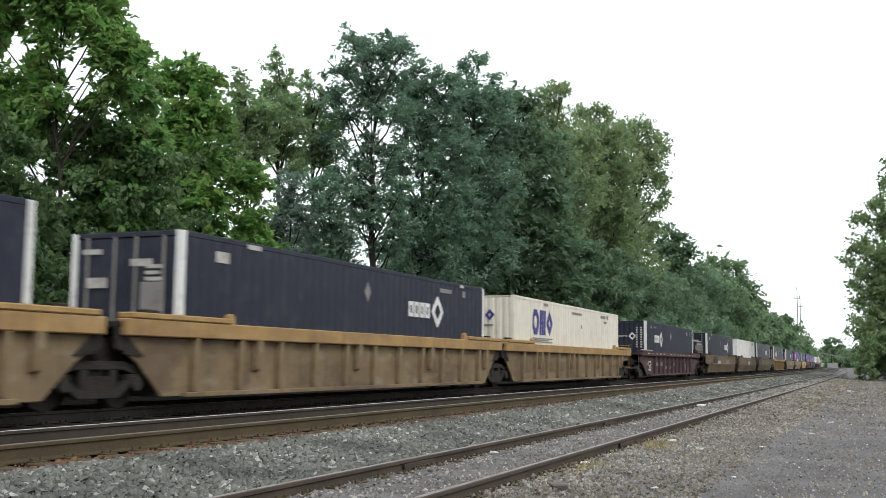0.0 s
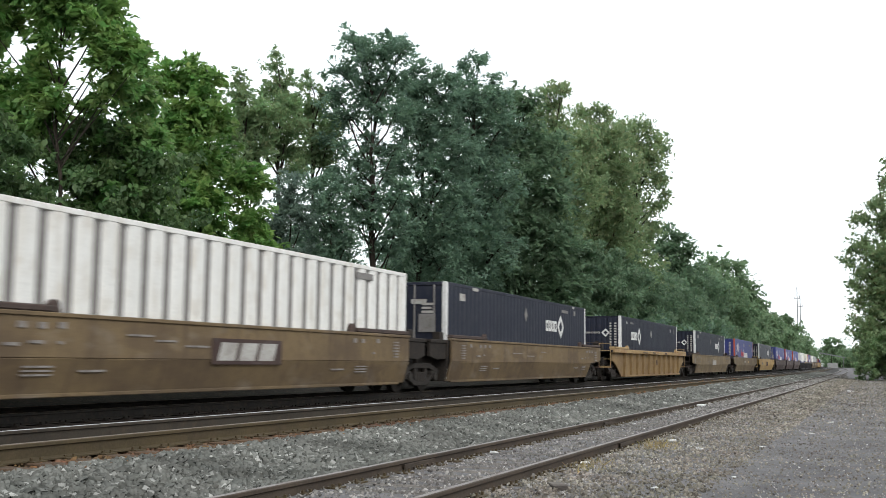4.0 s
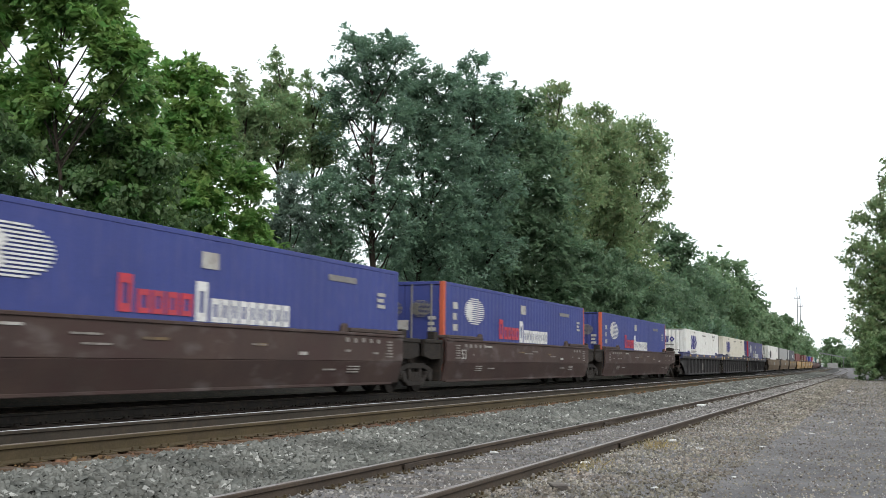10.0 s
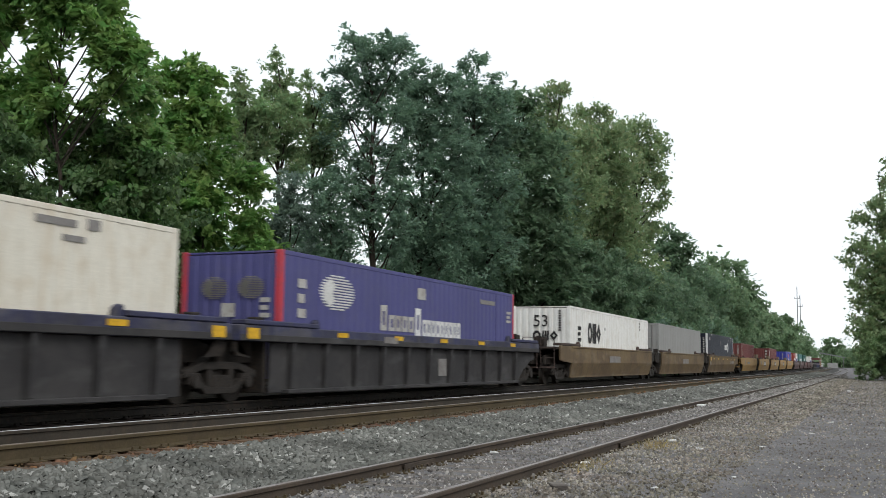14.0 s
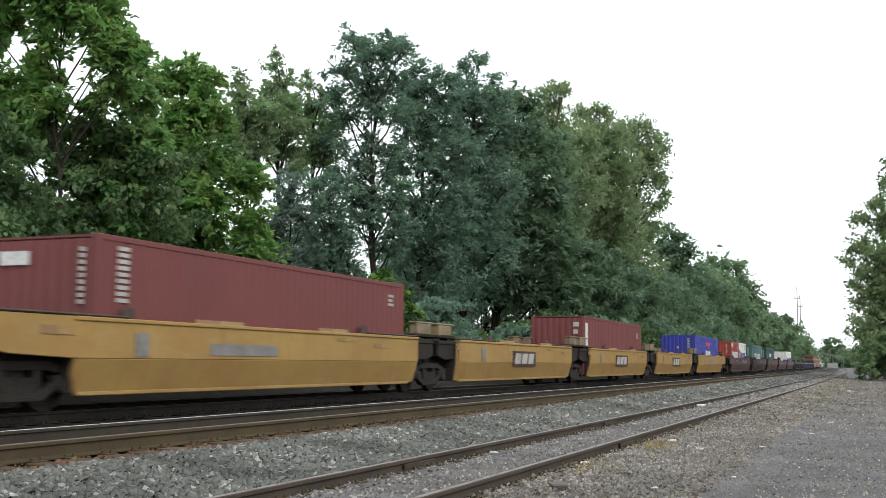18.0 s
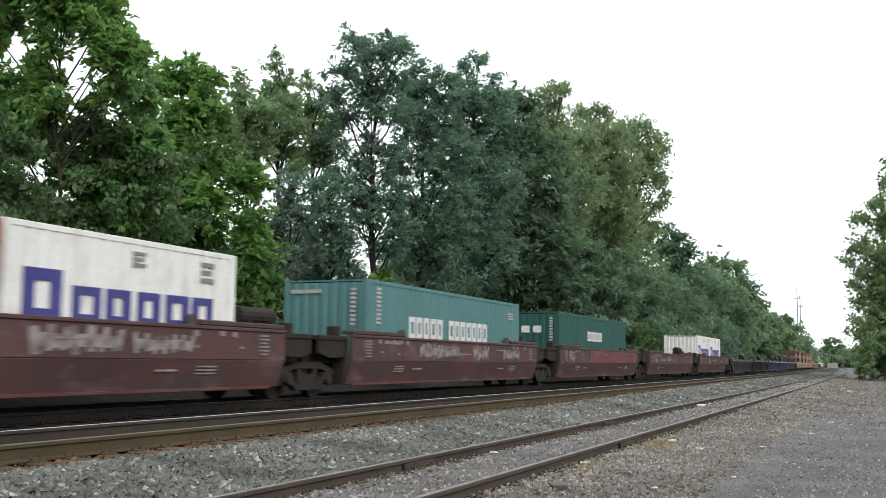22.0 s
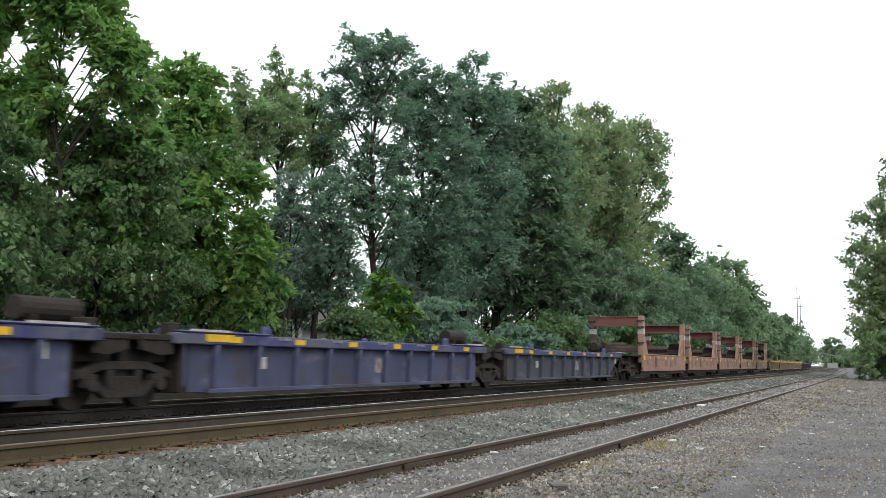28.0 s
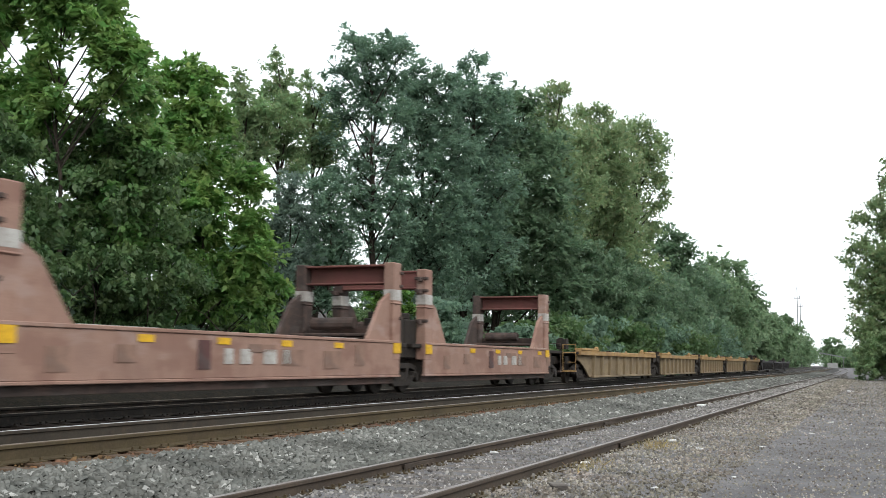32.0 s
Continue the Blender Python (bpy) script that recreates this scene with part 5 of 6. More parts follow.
for i in range(5):
    u_ = well_unit("yellow", JY[i], JY[i + 1], i == 0, i == 4, YEL, [("panel", -4.2, 1.1, 0.35, 0.4, "grey_mark"), ("stain", 3.2, 1.36, 0.8, 0.08, "w_ochre"), ("rub_plate", -1.9, 1.565, 1.6, 0.07, "w_gold_cap"), ("rub_plate", 2.6, 1.565, 1.4, 0.07, "w_gold_cap"), ("stain", -6.2, 1.3, 0.7, 0.14, "w_ochre"), ("stain", 5.2, 1.25, 0.9, 0.1, "w_ochre")] + ([("panel", -1.0, 1.05, 2.4, 0.22, "grey_mark")] if i in (0, 4) else []))
    if i in (1, 2, 3):
        lettered(u_, 0.0, 1.0, 2.6, 0.52, "dull_white", "w_brown")
ISO = dict(height=2.59, width=2.44, end="nose", ribs=(0.022, 0.28))
container(12.19, 424.05, paint_a="c_rust", post="c_rust", label="red-brown corrugated steel container", marks=((0.5, 1.8, 0.3, 1.0, "dull_white", "column"), (11.2, 2.3, 0.3, 0.35, "dull_white", "rows")), end_marks=((-0.9, 2.45, 0.65, 0.24, "white", "bar"), (0.85, 1.75, 0.12, 1.0, "dull_white", "column")), **ISO)
container(12.19, 455.25, paint_a="c_rust", post="c_rust", label="red-brown corrugated container with a white placard", marks=((0.28, 1.6, 0.4, 1.05, "white", "panel"), (11.0, 2.2, 0.4, 0.3, "dull_white", "rows")), end_marks=((0.75, 1.75, 0.25, 1.0, "dull_white", "rows"),), **ISO)
container(12.19, 486.4, paint_a="c_royal", post="c_royal", label="royal blue corrugated container with a red wing emblem", marks=((4.8, 2.02, 2.9, 0.52, "mark_red", "wing"), (5.0, 1.55, 0.75, 0.36, "white", "bar"), (5.9, 1.55, 1.5, 0.32, "white", "bar"), (11.1, 1.8, 0.3, 0.8, "grey_mark", "column")), end_marks=((0.65, 1.75, 0.16, 1.0, "dull_white", "column"), (-0.1, 2.0, 0.14, 0.14, "reflector", "bar")), **ISO)
OXD = "oxide-red smooth-sided well car with pale scrawls and grime"
JO = (502.3, 522.4, 540.3, 558.1, 576.2, 595.7)
TAGS = {0: (("bar", -4.2, 1.15, 1.6, 0.1), ("tag1", -6.4, 0.95, 0.9, 0.34), ("tag2", 1.2, 0.9, 2.1, 0.52), ("tag4", 3.6, 0.92, 1.7, 0.42), ("bar", -1.6, 1.02, 0.9, 0.06), ("bar", -0.4, 1.02, 0.5, 0.06)),
        1: (("tag5", -3.4, 0.9, 1.6, 0.5), ("tag6", -1.9, 0.95, 1.5, 0.4), ("tag7", 0.8, 0.9, 1.4, 0.5), ("tag8", 3.6, 0.95, 1.7, 0.35), ("bar", -5.6, 1.3, 0.9, 0.08)),
        2: (("bar", 0.2, 1.2, 1.2, 0.09), ("bar", 0.6, 1.05, 1.0, 0.07), ("bar", -1.9, 1.0, 0.16, 0.22), ("tag9", -6.0, 0.88, 0.8, 0.5), ("bar", 5.6, 1.0, 0.4, 0.2)),
        3: (("bar", -4.0, 1.05, 1.6, 0.1), ("tag10", -6.0, 0.9, 0.9, 0.4), ("tag11", -2.0, 0.95, 1.2, 0.35)),
        4: (("bar", -1.0, 1.1, 1.6, 0.09), ("bar", 3.0, 1.05, 0.9, 0.1), ("tag12", -3.5, 0.88, 0.8, 0.45))}
for i in range(5):
    u_ = well_unit("oxide", JO[i], JO[i + 1], i == 0, i == 4, OXD, stencils((JO[i + 1] - JO[i]) / 2, i) + ([("patch", 2.0, 1.16, 9.4, 0.54, "w_red_clean")] if i == 2 else []))
    wall = [o for o in u_.children if o.name.startswith("side_wall")][0]
    for shape, y, z, mw, mh in TAGS[i]:
        part("scrawl", kept(("mark", mw, mh, "scrawl", shape), lambda: mark_mesh(mw, mh, "scrawl", shape)), wall, "pale painted scrawl", pose(HW - 0.004, y, z))
container(6.06, 507.1, paint_a="c_red", post="c_red", label="short brick-red corrugated container with white lettering shapes", marks=((0.45, 2.42, 1.2, 0.38, "white", "bar"), (0.55, 2.5, 1.0, 0.1, "mark_red", "bar"), (1.0, 1.5, 4.0, 0.55, "white", "caps"), (4.9, 1.9, 0.2, 0.7, "dull_white", "column")), end_marks=((0.75, 1.75, 0.14, 1.0, "dull_white", "column"),), **ISO)
LOW_MARKS = ((0.4, 1.45, 0.95, 0.8, "navy", "caps1"), (1.45, 1.45, 4.0, 0.58, "navy", "caps5"), (2.9, 2.45, 0.35, 0.3, "grey_mark", "rows"), (4.9, 2.3, 0.4, 0.45, "grey_mark", "rows"))
WHT20 = "short white corrugated container with dark blue lettering shapes"
container(6.06, 513.25, paint_a="c_white", post="c_white", label=WHT20, marks=LOW_MARKS, **ISO)
container(12.19, 525.2, paint_a="c_teal", post="c_teal", label="pale teal corrugated container with white lettering shapes", marks=((0.55, 1.8, 0.25, 1.0, "dull_white", "column"), (2.6, 1.5, 2.5, 0.6, "white", "caps"), (5.5, 1.5, 3.4, 0.6, "white", "caps"), (11.0, 2.35, 0.6, 0.25, "dull_white", "rows")), end_marks=((-1.0, 2.6, 0.9, 0.1, "dull_white", "bar"), (0.75, 1.75, 0.16, 1.0, "dull_white", "column")), **ISO)
container(12.19, 542.6, paint_a="c_green", post="c_green", label="dark green corrugated container with white lettering shapes", marks=((4.5, 1.85, 2.7, 0.42, "white", "caps"),), end_marks=((-0.4, 2.1, 0.35, 0.28, "white", "bar"), (0.1, 2.1, 0.35, 0.28, "white", "bar"), (0.8, 1.75, 0.14, 1.0, "dull_white", "column")), **ISO)
container(6.06, 578.75, paint_a="c_white", post="c_white", label=WHT20, marks=LOW_MARKS, **ISO)
container(6.06, 584.9, paint_a="c_white", post="c_white", label=WHT20, marks=LOW_MARKS, **ISO)
SLT = "empty grimy slate-blue ribbed well car with yellow reflectors"
JE = (595.7, 615.4, 634.1, 652.95, 671.1, 691.0)
for i in range(5):
    clean = i in (2, 3, 4)
    half = (JE[i + 1] - JE[i]) / 2
    well_unit(("slate_dim", "slate_dim", "slate", "slate", "slate_worn")[i], JE[i], JE[i + 1], i == 0, i == 4, SLT if clean else "empty sooty grey ribbed well car with chipped pale edges",
              (dots(6, 12.5, 1.25, 0.42, 0.12) + [("reflector", 2.3 - half, 1.27, 0.9, 0.14, "reflector"), ("panel", -5.0, 0.8, 0.3, 0.25, "dull_white"), ("panel", 0.6, 0.75, 0.6, 0.36, "scrawl"), ("panel", half - 2.2, 0.98, 0.3, 0.26, "dull_white")] if clean else [("reflector", 3.0 - half, 1.25, 0.42, 0.1, "reflector"), ("panel", -2.4, 0.72, 0.24, 0.2, "stencil"), ("panel", 2.6, 0.75, 0.2, 0.3, "stencil")])
              + [("paint_chip", q * (half - 2.0), 1.4, 1.3, 0.05, "dull_white") for q in (-1, 1)] + [("paint_chip", 0.8 * k - 2.0, 1.3, 0.5, 0.05, "scrawl") for k in range(-3, 7, 3)])
SAL = "empty faded salmon-red well car with tall end portals"
JP = (691.0, 709.2, 724.6, 740.0, 755.5, 771.6)
for i in range(5):
    well_unit("salmon", JP[i], JP[i + 1], i == 0, i == 4, SAL, ([("stencil", q, 0.93, w_, 0.3, "dull_white") for q, w_ in ((-1.0, 0.3), (-0.4, 0.4), (0.5, 0.5), (1.15, 0.3))] if i > 2 else []) + dots(4, 7.0, 1.22, 0.42, 0.13) + [("panel", -1.8, 0.95, 0.4, 0.55, "w_red"), ("stain", 1.4, 0.92, 0.9, 0.34, "w_pink_dim"), ("stain", 3.2, 0.88, 0.8, 0.4, "w_pink_dim"), ("stain", 4.6, 1.0, 0.5, 0.5, "w_pink_dim"), ("stain", -5.6, 0.85, 0.5, 0.4, "w_pink_dim"), ("rub_plate", -4.2, 1.39, 2.0, 0.04, "dull_white"), ("rub_plate", 3.6, 1.39, 1.6, 0.04, "dull_white"), ("scuff", -3.0, 0.56, 2.6, 0.05, "w_beam"), ("scuff", 0.8, 0.62, 3.0, 0.035, "w_beam"), ("scuff", 2.6, 0.56, 3.2, 0.06, "w_grime_shade"), ("scuff", 1.2, 0.78, 1.1, 0.05, "dull_white"), ("stain", -4.0, 0.95, 0.5, 0.3, "w_pink_dim"), ("stain", 0.2, 1.1, 1.0, 0.16, "w_pink_dim"), ("rub_plate", 0.4, 1.39, 0.7, 0.035, "dull_white")])
MUS = "empty old mustard ribbed well car streaked with grime"
JM = (771.6, 790.3, 806.0, 821.0, 836.0, 852.0)
for i in range(5):
    well_unit("mustard", JM[i], JM[i + 1], i == 0, i == 4, MUS)
for i, (a_, b_) in enumerate(((852.0, 869.5), (869.5, 886.0), (886.0, 903.5))):
    well_unit("soot", a_, b_, i == 0, i == 2, "empty sooty dark grey ribbed well car")

# ---- trees and bushes ----


def leaf_cloud(centres, radii, count, leaf, seed, droop=0.3):
    """Leaves as small pointed blades strewn over flattened clumps."""
    r = np.random.RandomState(seed)
    share = radii[:, 0] ** 2
    k = r.choice(len(centres), count, p=share / share.sum())
    d = r.normal(size=(count, 3))
    d /= np.linalg.norm(d, axis=1, keepdims=True)
    p = centres[k] + d * radii[k] * 1.35 * r.rand(count, 1) ** 0.5
    nrm = d * 0.5 + r.normal(size=(count, 3)) * 0.55 + np.array([0, 0, 0.55])
    nrm /= np.linalg.norm(nrm, axis=1, keepdims=True)
    u = np.cross(nrm, r.normal(size=(count, 3)))
    u /= np.linalg.norm(u, axis=1, keepdims=True) + 1e-9
    u[:, 2] -= droop
    w = np.cross(nrm, u)
    s = leaf * (0.6 + 0.8 * r.rand(count, 1))
    if leaf < 0.1:
        v = np.stack([p - u * s, p + w * s * 0.6 - u * s * 0.2, p + u * s * 1.1, p - w * s * 0.6 - u * s * 0.2], 1).reshape(-1, 3)
        return v, np.arange(count * 4).reshape(-1, 4)
    v = np.stack([p - u * s * 0.8 - w * s * 0.6, p - u * s * 0.8 + w * s * 0.6, p + u * s], 1).reshape(-1, 3)
    return v, np.arange(count * 3).reshape(-1, 3)


SHAPES = {
    "round": lambda u: math.sin(math.pi * (0.12 + 0.86 * u)) ** 0.6,
    "column": lambda u: math.sin(math.pi * (0.2 + 0.75 * u)) ** 0.5,
    "bush": lambda u: math.sqrt(max(0.02, 1 - u * u)),
}


def tree(name, x, y, h, r, material, label, category="tree", shape="round", bottom=0.2, clumps=80, leaves=14000, leaf=0.16, seed=1, clump=0.22, stems=1, squash=0.6, depth=1.0, limb=1.0, base=LEVEL):
    rng = random.Random(seed)
    root = thing(name, label, category)
    if x < -16.5:
        # on the bank beyond the main line
        base = float(np.interp(x - across(y), [-52, -48, -26, -19, -17.2], [LEVEL, 0.35, 0.3, 0.22, 0.1])) - 0.04
        h -= base - LEVEL
    root.location = (x, y, base)
    prof = SHAPES[shape]
    wood = Geo()
    centres, radii = [], []
    trunks = []
    for s in range(stems):
        o = Vector((rng.uniform(-0.12, 0.12) * r * (stems > 1) * 3, rng.uniform(-0.12, 0.12) * r * (stems > 1) * 3, 0))
        pts = [o - Vector((0, 0, 0.3))]
        lean = Vector((rng.uniform(-0.05, 0.05), rng.uniform(-0.05, 0.05), 0)) * (1 if stems == 1 else 4)
        for i in range(1, 9):
            pts.append(o + Vector((lean.x * i / 8 * h + rng.uniform(-0.012, 0.012) * h, lean.y * i / 8 * h + rng.uniform(-0.012, 0.012) * h, h * 0.9 * i / 8)))
        r0 = max(0.06, h * 0.0135) / (stems ** 0.5)
        for i in range(8):
            wood.tube(pts[i], pts[i + 1], r0 * (1 - i / 8.6) * (1.35 if i == 0 else 1), r0 * (1 - (i + 1) / 8.6), 7)
        trunks.append((pts, r0))
    # sprays of foliage at the limbs' ends, each made of several smaller ones
    for i in range(clumps):
        u = 1.0 - (i + 0.5) / clumps * rng.uniform(0.86, 1.0)
        z = h * (bottom + (1 - bottom) * u) * rng.uniform(0.985, 1.0)
        ang = rng.uniform(0, 2 * math.pi)
        rad = r * prof(u) * (0.3 + 0.7 * math.sqrt(rng.random())) * rng.choice((0.85, 1.0, 1.0, 1.12))
        size = r * clump * rng.uniform(0.6, 1.4) * (0.65 if u > 0.88 else 1.0)
        c = Vector((rad * math.cos(ang), rad * math.sin(ang) * depth, z))
        out = Vector((math.cos(ang), math.sin(ang), rng.uniform(-0.1, 0.6)))
        for q in range(8):
            e = c + out * size * rng.uniform(-1.1, 1.0) + Vector((rng.gauss(0, 0.55), rng.gauss(0, 0.55), rng.gauss(0, 0.38))) * size
            centres.append(e)
            k = size * rng.uniform(0.3, 0.7)
            radii.append((k, k, k * squash))
        pts, r0 = rng.choice(trunks)
        zb = max(h * bottom * 0.6, z - rad * rng.uniform(0.5, 1.1))
        k = min(7, max(0, int(zb / (h * 0.9) * 8)))
        a = pts[k].lerp(pts[k + 1], rng.random())
        m = a.lerp(c, 0.5) + Vector((0, 0, -0.06 * rad))
        rb = r0 * 0.32 * limb * (1 - k / 11)
        wood.tube(a, m, rb, rb * 0.6, 5).tube(m, c, rb * 0.6, rb * 0.15, 5)
        for q in range(2):
            wood.tube(m.lerp(c, 0.5), centres[-1 - q], rb * 0.3, rb * 0.08, 4)
    part("trunk", wood.mesh("bark"), root, "dark trunk and limbs")
    v, f = leaf_cloud(np.array([tuple(c) for c in centres]), np.array(radii), leaves, leaf, seed)
    part("crown", sheet("crown", v, f, material), root)
    return root


STYLES = {
    # spray length, sprays to a lobe's area, leaves to a spray, blade, lie (1 = flat shelves), rise of the sprays, width of a spray, inner sprays
    "maple": (0.42, 17.0, 26, 0.105, 0.75, -0.25, 0.6, 0.45),
    "larch": (0.55, 20.0, 26, 0.098, 0.5, 0.25, 0.4, 0.45),
    "open": (0.55, 15.0, 28, 0.1, 0.8, 0.0, 0.65, 0.35),
    "locust": (0.62, 13.0, 30, 0.112, 0.95, 0.0, 0.75, 0.35),
    "dense": (1.2, 30.0, 30, 0.18, 0.85, -0.1, 0.7, 0.5),
    "poplar": (1.15, 30.0, 24, 0.165, 0.35, 0.45, 0.6, 0.5),
    "far": (1.6, 17.0, 26, 0.37, 0.7, 0.1, 0.6, 0.5),
}


def lobed_tree(name, x, y, style, material, label, seed, lobes):
    """A tree whose crown is a few great lobes (across, height, radius), each hung with sprays of leaves on real limbs."""
    s_len, cover, per, blade, lie, rise, wide, inner = STYLES[style]
    far = max(1.0, y / {"dense": 74.0, "poplar": 100.0, "far": 300.0}.get(style, y))
    s_len, blade = s_len * far, blade * far
    base = float(np.interp(x - across(y), [-52, -48, -26, -19, -17.2, -16], [LEVEL, 0.35, 0.3, 0.22, 0.1, LEVEL])) - 0.04
    root = thing(name, label, "bush" if name == "bush" else "tree")
    root.location = (x, y, base)
    rng, r = random.Random(seed), np.random.RandomState(seed)
    top = max(z + q for _, z, q in lobes) - base
    wood = Geo()
    # the trunk, bending a little towards the middle of the crown
    mid = sum(u * q for u, _, q in lobes) / sum(q for _, _, q in lobes)
    pts = [Vector((0, 0, -0.25))]
    for i in range(1, 10):
        k = i / 9
        pts.append(Vector((mid * k ** 1.5 + rng.uniform(-0.01, 0.01) * top, rng.uniform(-0.01, 0.01) * top, top * 0.93 * k)))
    r0 = max(0.03, top * (0.0125 if style != "maple" else 0.0065))
    for i in range(9):
        wood.tube(pts[i], pts[i + 1], r0 * (1 - i / 9.8) * (1.3 if i == 0 else 1), r0 * (1 - (i + 1) / 9.8), 8)
    p_, a_, d_ = [], [], []
    for u, z, q in lobes:
        c = Vector((u, rng.uniform(-0.6, 0.6) * q, z - base))
        low = max(0.08 * top, c.z - 0.55 * abs(u - mid) - rng.uniform(0.6, 1.4) * q - 0.05 * top)
        k = min(8, int(low / (top * 0.93) * 9))
        a = pts[k].lerp(pts[k + 1], min(1.0, max(0.0, low / (top * 0.93) * 9 - k)))
        m = a.lerp(c, 0.55) + Vector((rng.uniform(-0.1, 0.1), rng.uniform(-0.1, 0.1), -0.12 - 0.1 * rng.random())) * q
        rb = min(r0 * (1 - k / 10.5) * 0.62, (0.02 + 0.045 * q) * (0.6 if style == "maple" else 1.0))
        wood.tube(a, m, rb, rb * 0.7, 6).tube(m, c, rb * 0.7, rb * 0.42, 5)
        n = max(7, int(cover * (q / s_len) ** 2))
        d = r.normal(size=(n, 3))
        d[:, 2] = d[:, 2] * 0.85 + 0.1
        d /= np.linalg.norm(d, axis=1, keepdims=True)
        depth = np.where(r.rand(n) < inner, r.uniform(0.15, 0.75, n), r.uniform(0.65, 1.12, n) + (r.rand(n) < 0.12) * 0.16)
        p = np.array(c) + d * (depth * q)[:, None] * np.array([1, 1, 0.92])
        axis = d * np.array([1, 1, 0.5]) + np.array([0, 0, rise]) + r.normal(size=(n, 3)) * 0.3
        axis /= np.linalg.norm(axis, axis=1, keepdims=True)
        p_.append(p), a_.append(axis), d_.append(d)
        for i in range(0, n, 12 if style in ("locust", "open") else 30):
            e = Vector(p[i])
            w = c.lerp(e, 0.5) + Vector((rng.uniform(-0.12, 0.12), rng.uniform(-0.12, 0.12), 0.04)) * q
            wood.tube(m.lerp(c, rng.uniform(0.3, 1.0)), w, rb * 0.42, rb * 0.26, 4).tube(w, e, rb * 0.26, rb * 0.1, 4)
    p, axis, d = np.concatenate(p_), np.concatenate(a_), np.concatenate(d_)
    part("trunk", wood.mesh("bark"), root, "dark trunk and limbs")
    n = len(p)
    size = s_len * r.uniform(0.55, 1.25, n)
    up = np.array([0, 0, 1.0]) * lie + d * (1.1 - lie) + r.normal(size=(n, 3)) * 0.22
    side = np.cross(axis, up)
    side /= np.linalg.norm(side, axis=1, keepdims=True) + 1e-9
    up = np.cross(side, axis)
    rep = lambda v: np.repeat(v, per, axis=0)
    along, off = r.uniform(-0.75, 0.75, (n * per, 1)), r.normal(size=(n * per, 1)) * 0.5
    off *= 1.15 - np.abs(along)
    sz = rep(size[:, None])
    at = rep(p) + rep(axis) * along * sz + rep(side) * off * sz * wide + rep(up) * r.normal(size=(n * per, 1)) * 0.13 * sz
    at[:, 2] -= (np.abs(off[:, 0]) * 0.35 + np.maximum(0, along[:, 0]) * 0.22) * sz[:, 0]
    nrm = rep(up) + r.normal(size=(n * per, 3)) * 0.42
    way = rep(axis) * 0.7 + rep(side) * off * 1.2 + r.normal(size=(n * per, 3)) * 0.55 + np.array([0, 0, -0.25])
    way -= nrm * np.sum(way * nrm, axis=1, keepdims=True) / np.sum(nrm * nrm, axis=1, keepdims=True)
    way /= np.linalg.norm(way, axis=1, keepdims=True) + 1e-9
    w = np.cross(nrm, way)
    w /= np.linalg.norm(w, axis=1, keepdims=True) + 1e-9
    s = blade * r.uniform(0.6, 1.4, (n * per, 1))
    v = np.stack([at - way * s, at + w * s * 0.52 - way * s * 0.15, at + way * s * 1.15, at - w * s * 0.52 - way * s * 0.15], 1).reshape(-1, 3)
    part("crown", sheet("crown", v, np.arange(n * per * 4).reshape(-1, 4), material), root)
    return root


DARKT = "tall tree with a dark blue-green crown"
FAR = "distant broadleaf tree with a grey-green crown"
# the near thicket
lobed_tree("maple_tree", -19.1, 20.5, "maple", "leaf_bright", "tall leafy tree with an open green crown above the track", 100, ((-2.9, 10.2, 1.22), (-1.4, 11, 1.19), (0, 10.5, 1.03), (1, 9.7, 0.68), (0.3, 11.5, 1.24), (1.8, 8.7, 0.53), (2.3, 8.3, 0.34), (-1.1, 8, 0.72), (-2.6, 7.5, 0.99), (-0.7, 9, 0.47), (1.3, 7.8, 0.48), (1.1, 8.9, 0.56), (-0.4, 9.8, 0.55), (1.3, 8.4, 0.4), (-0.3, 7.4, 0.55), (-1.1, 7, 0.41), (-1.1, 10, 0.63), (-2.1, 8.3, 0.39), (-1.2, 8.6, 0.33), (-1.9, 9.8, 0.39), (0.6, 7.4, 0.35)))
lobed_tree("maple_tree", -19.9, 22.5, "maple", "leaf_mid", "leafy trackside tree with drooping sprays and dark hollows", 101, ((1.4, 8.1, 0.72), (0.6, 6.4, 0.8), (-0.4, 7.1, 0.41), (1.7, 6.8, 0.79), (-0.3, 5.9, 0.53), (-2.8, 7, 0.73), (-3.1, 5.4, 1.14), (-1, 4.8, 0.66), (1.4, 5.4, 0.86), (0.9, 4, 1), (-1.5, 3.6, 1.11), (-3, 8.2, 0.69), (-1.1, 6.1, 0.44), (0.3, 5.1, 0.65), (-2.1, 4.6, 0.82), (-3.9, 3.8, 1.07), (-0.1, 2.6, 0.94), (-2.3, 2.3, 0.89)))
lobed_tree("maple_tree", -19.4, 27.0, "maple", "leaf_bright", "leafy maple with a dense bright green crown beside the track", 102, ((-0.8, 10.1, 0.65), (-1.5, 9.8, 0.72), (-0.1, 9.6, 0.55), (-0.6, 8.7, 1.04), (-1.7, 8.2, 0.99), (0.5, 8.4, 0.55), (0.1, 7.2, 1.03), (-1.4, 6.6, 1.11), (1.2, 6.4, 0.69), (0.4, 5.6, 1.09), (1.8, 5.2, 0.65), (-0.8, 4.7, 1.17), (1.6, 4.1, 0.97), (2.3, 3.2, 0.61), (0.5, 3.1, 1.14), (-1.2, 2.9, 1.1), (2.1, 2.4, 0.64), (-2.2, 5.1, 0.81)))
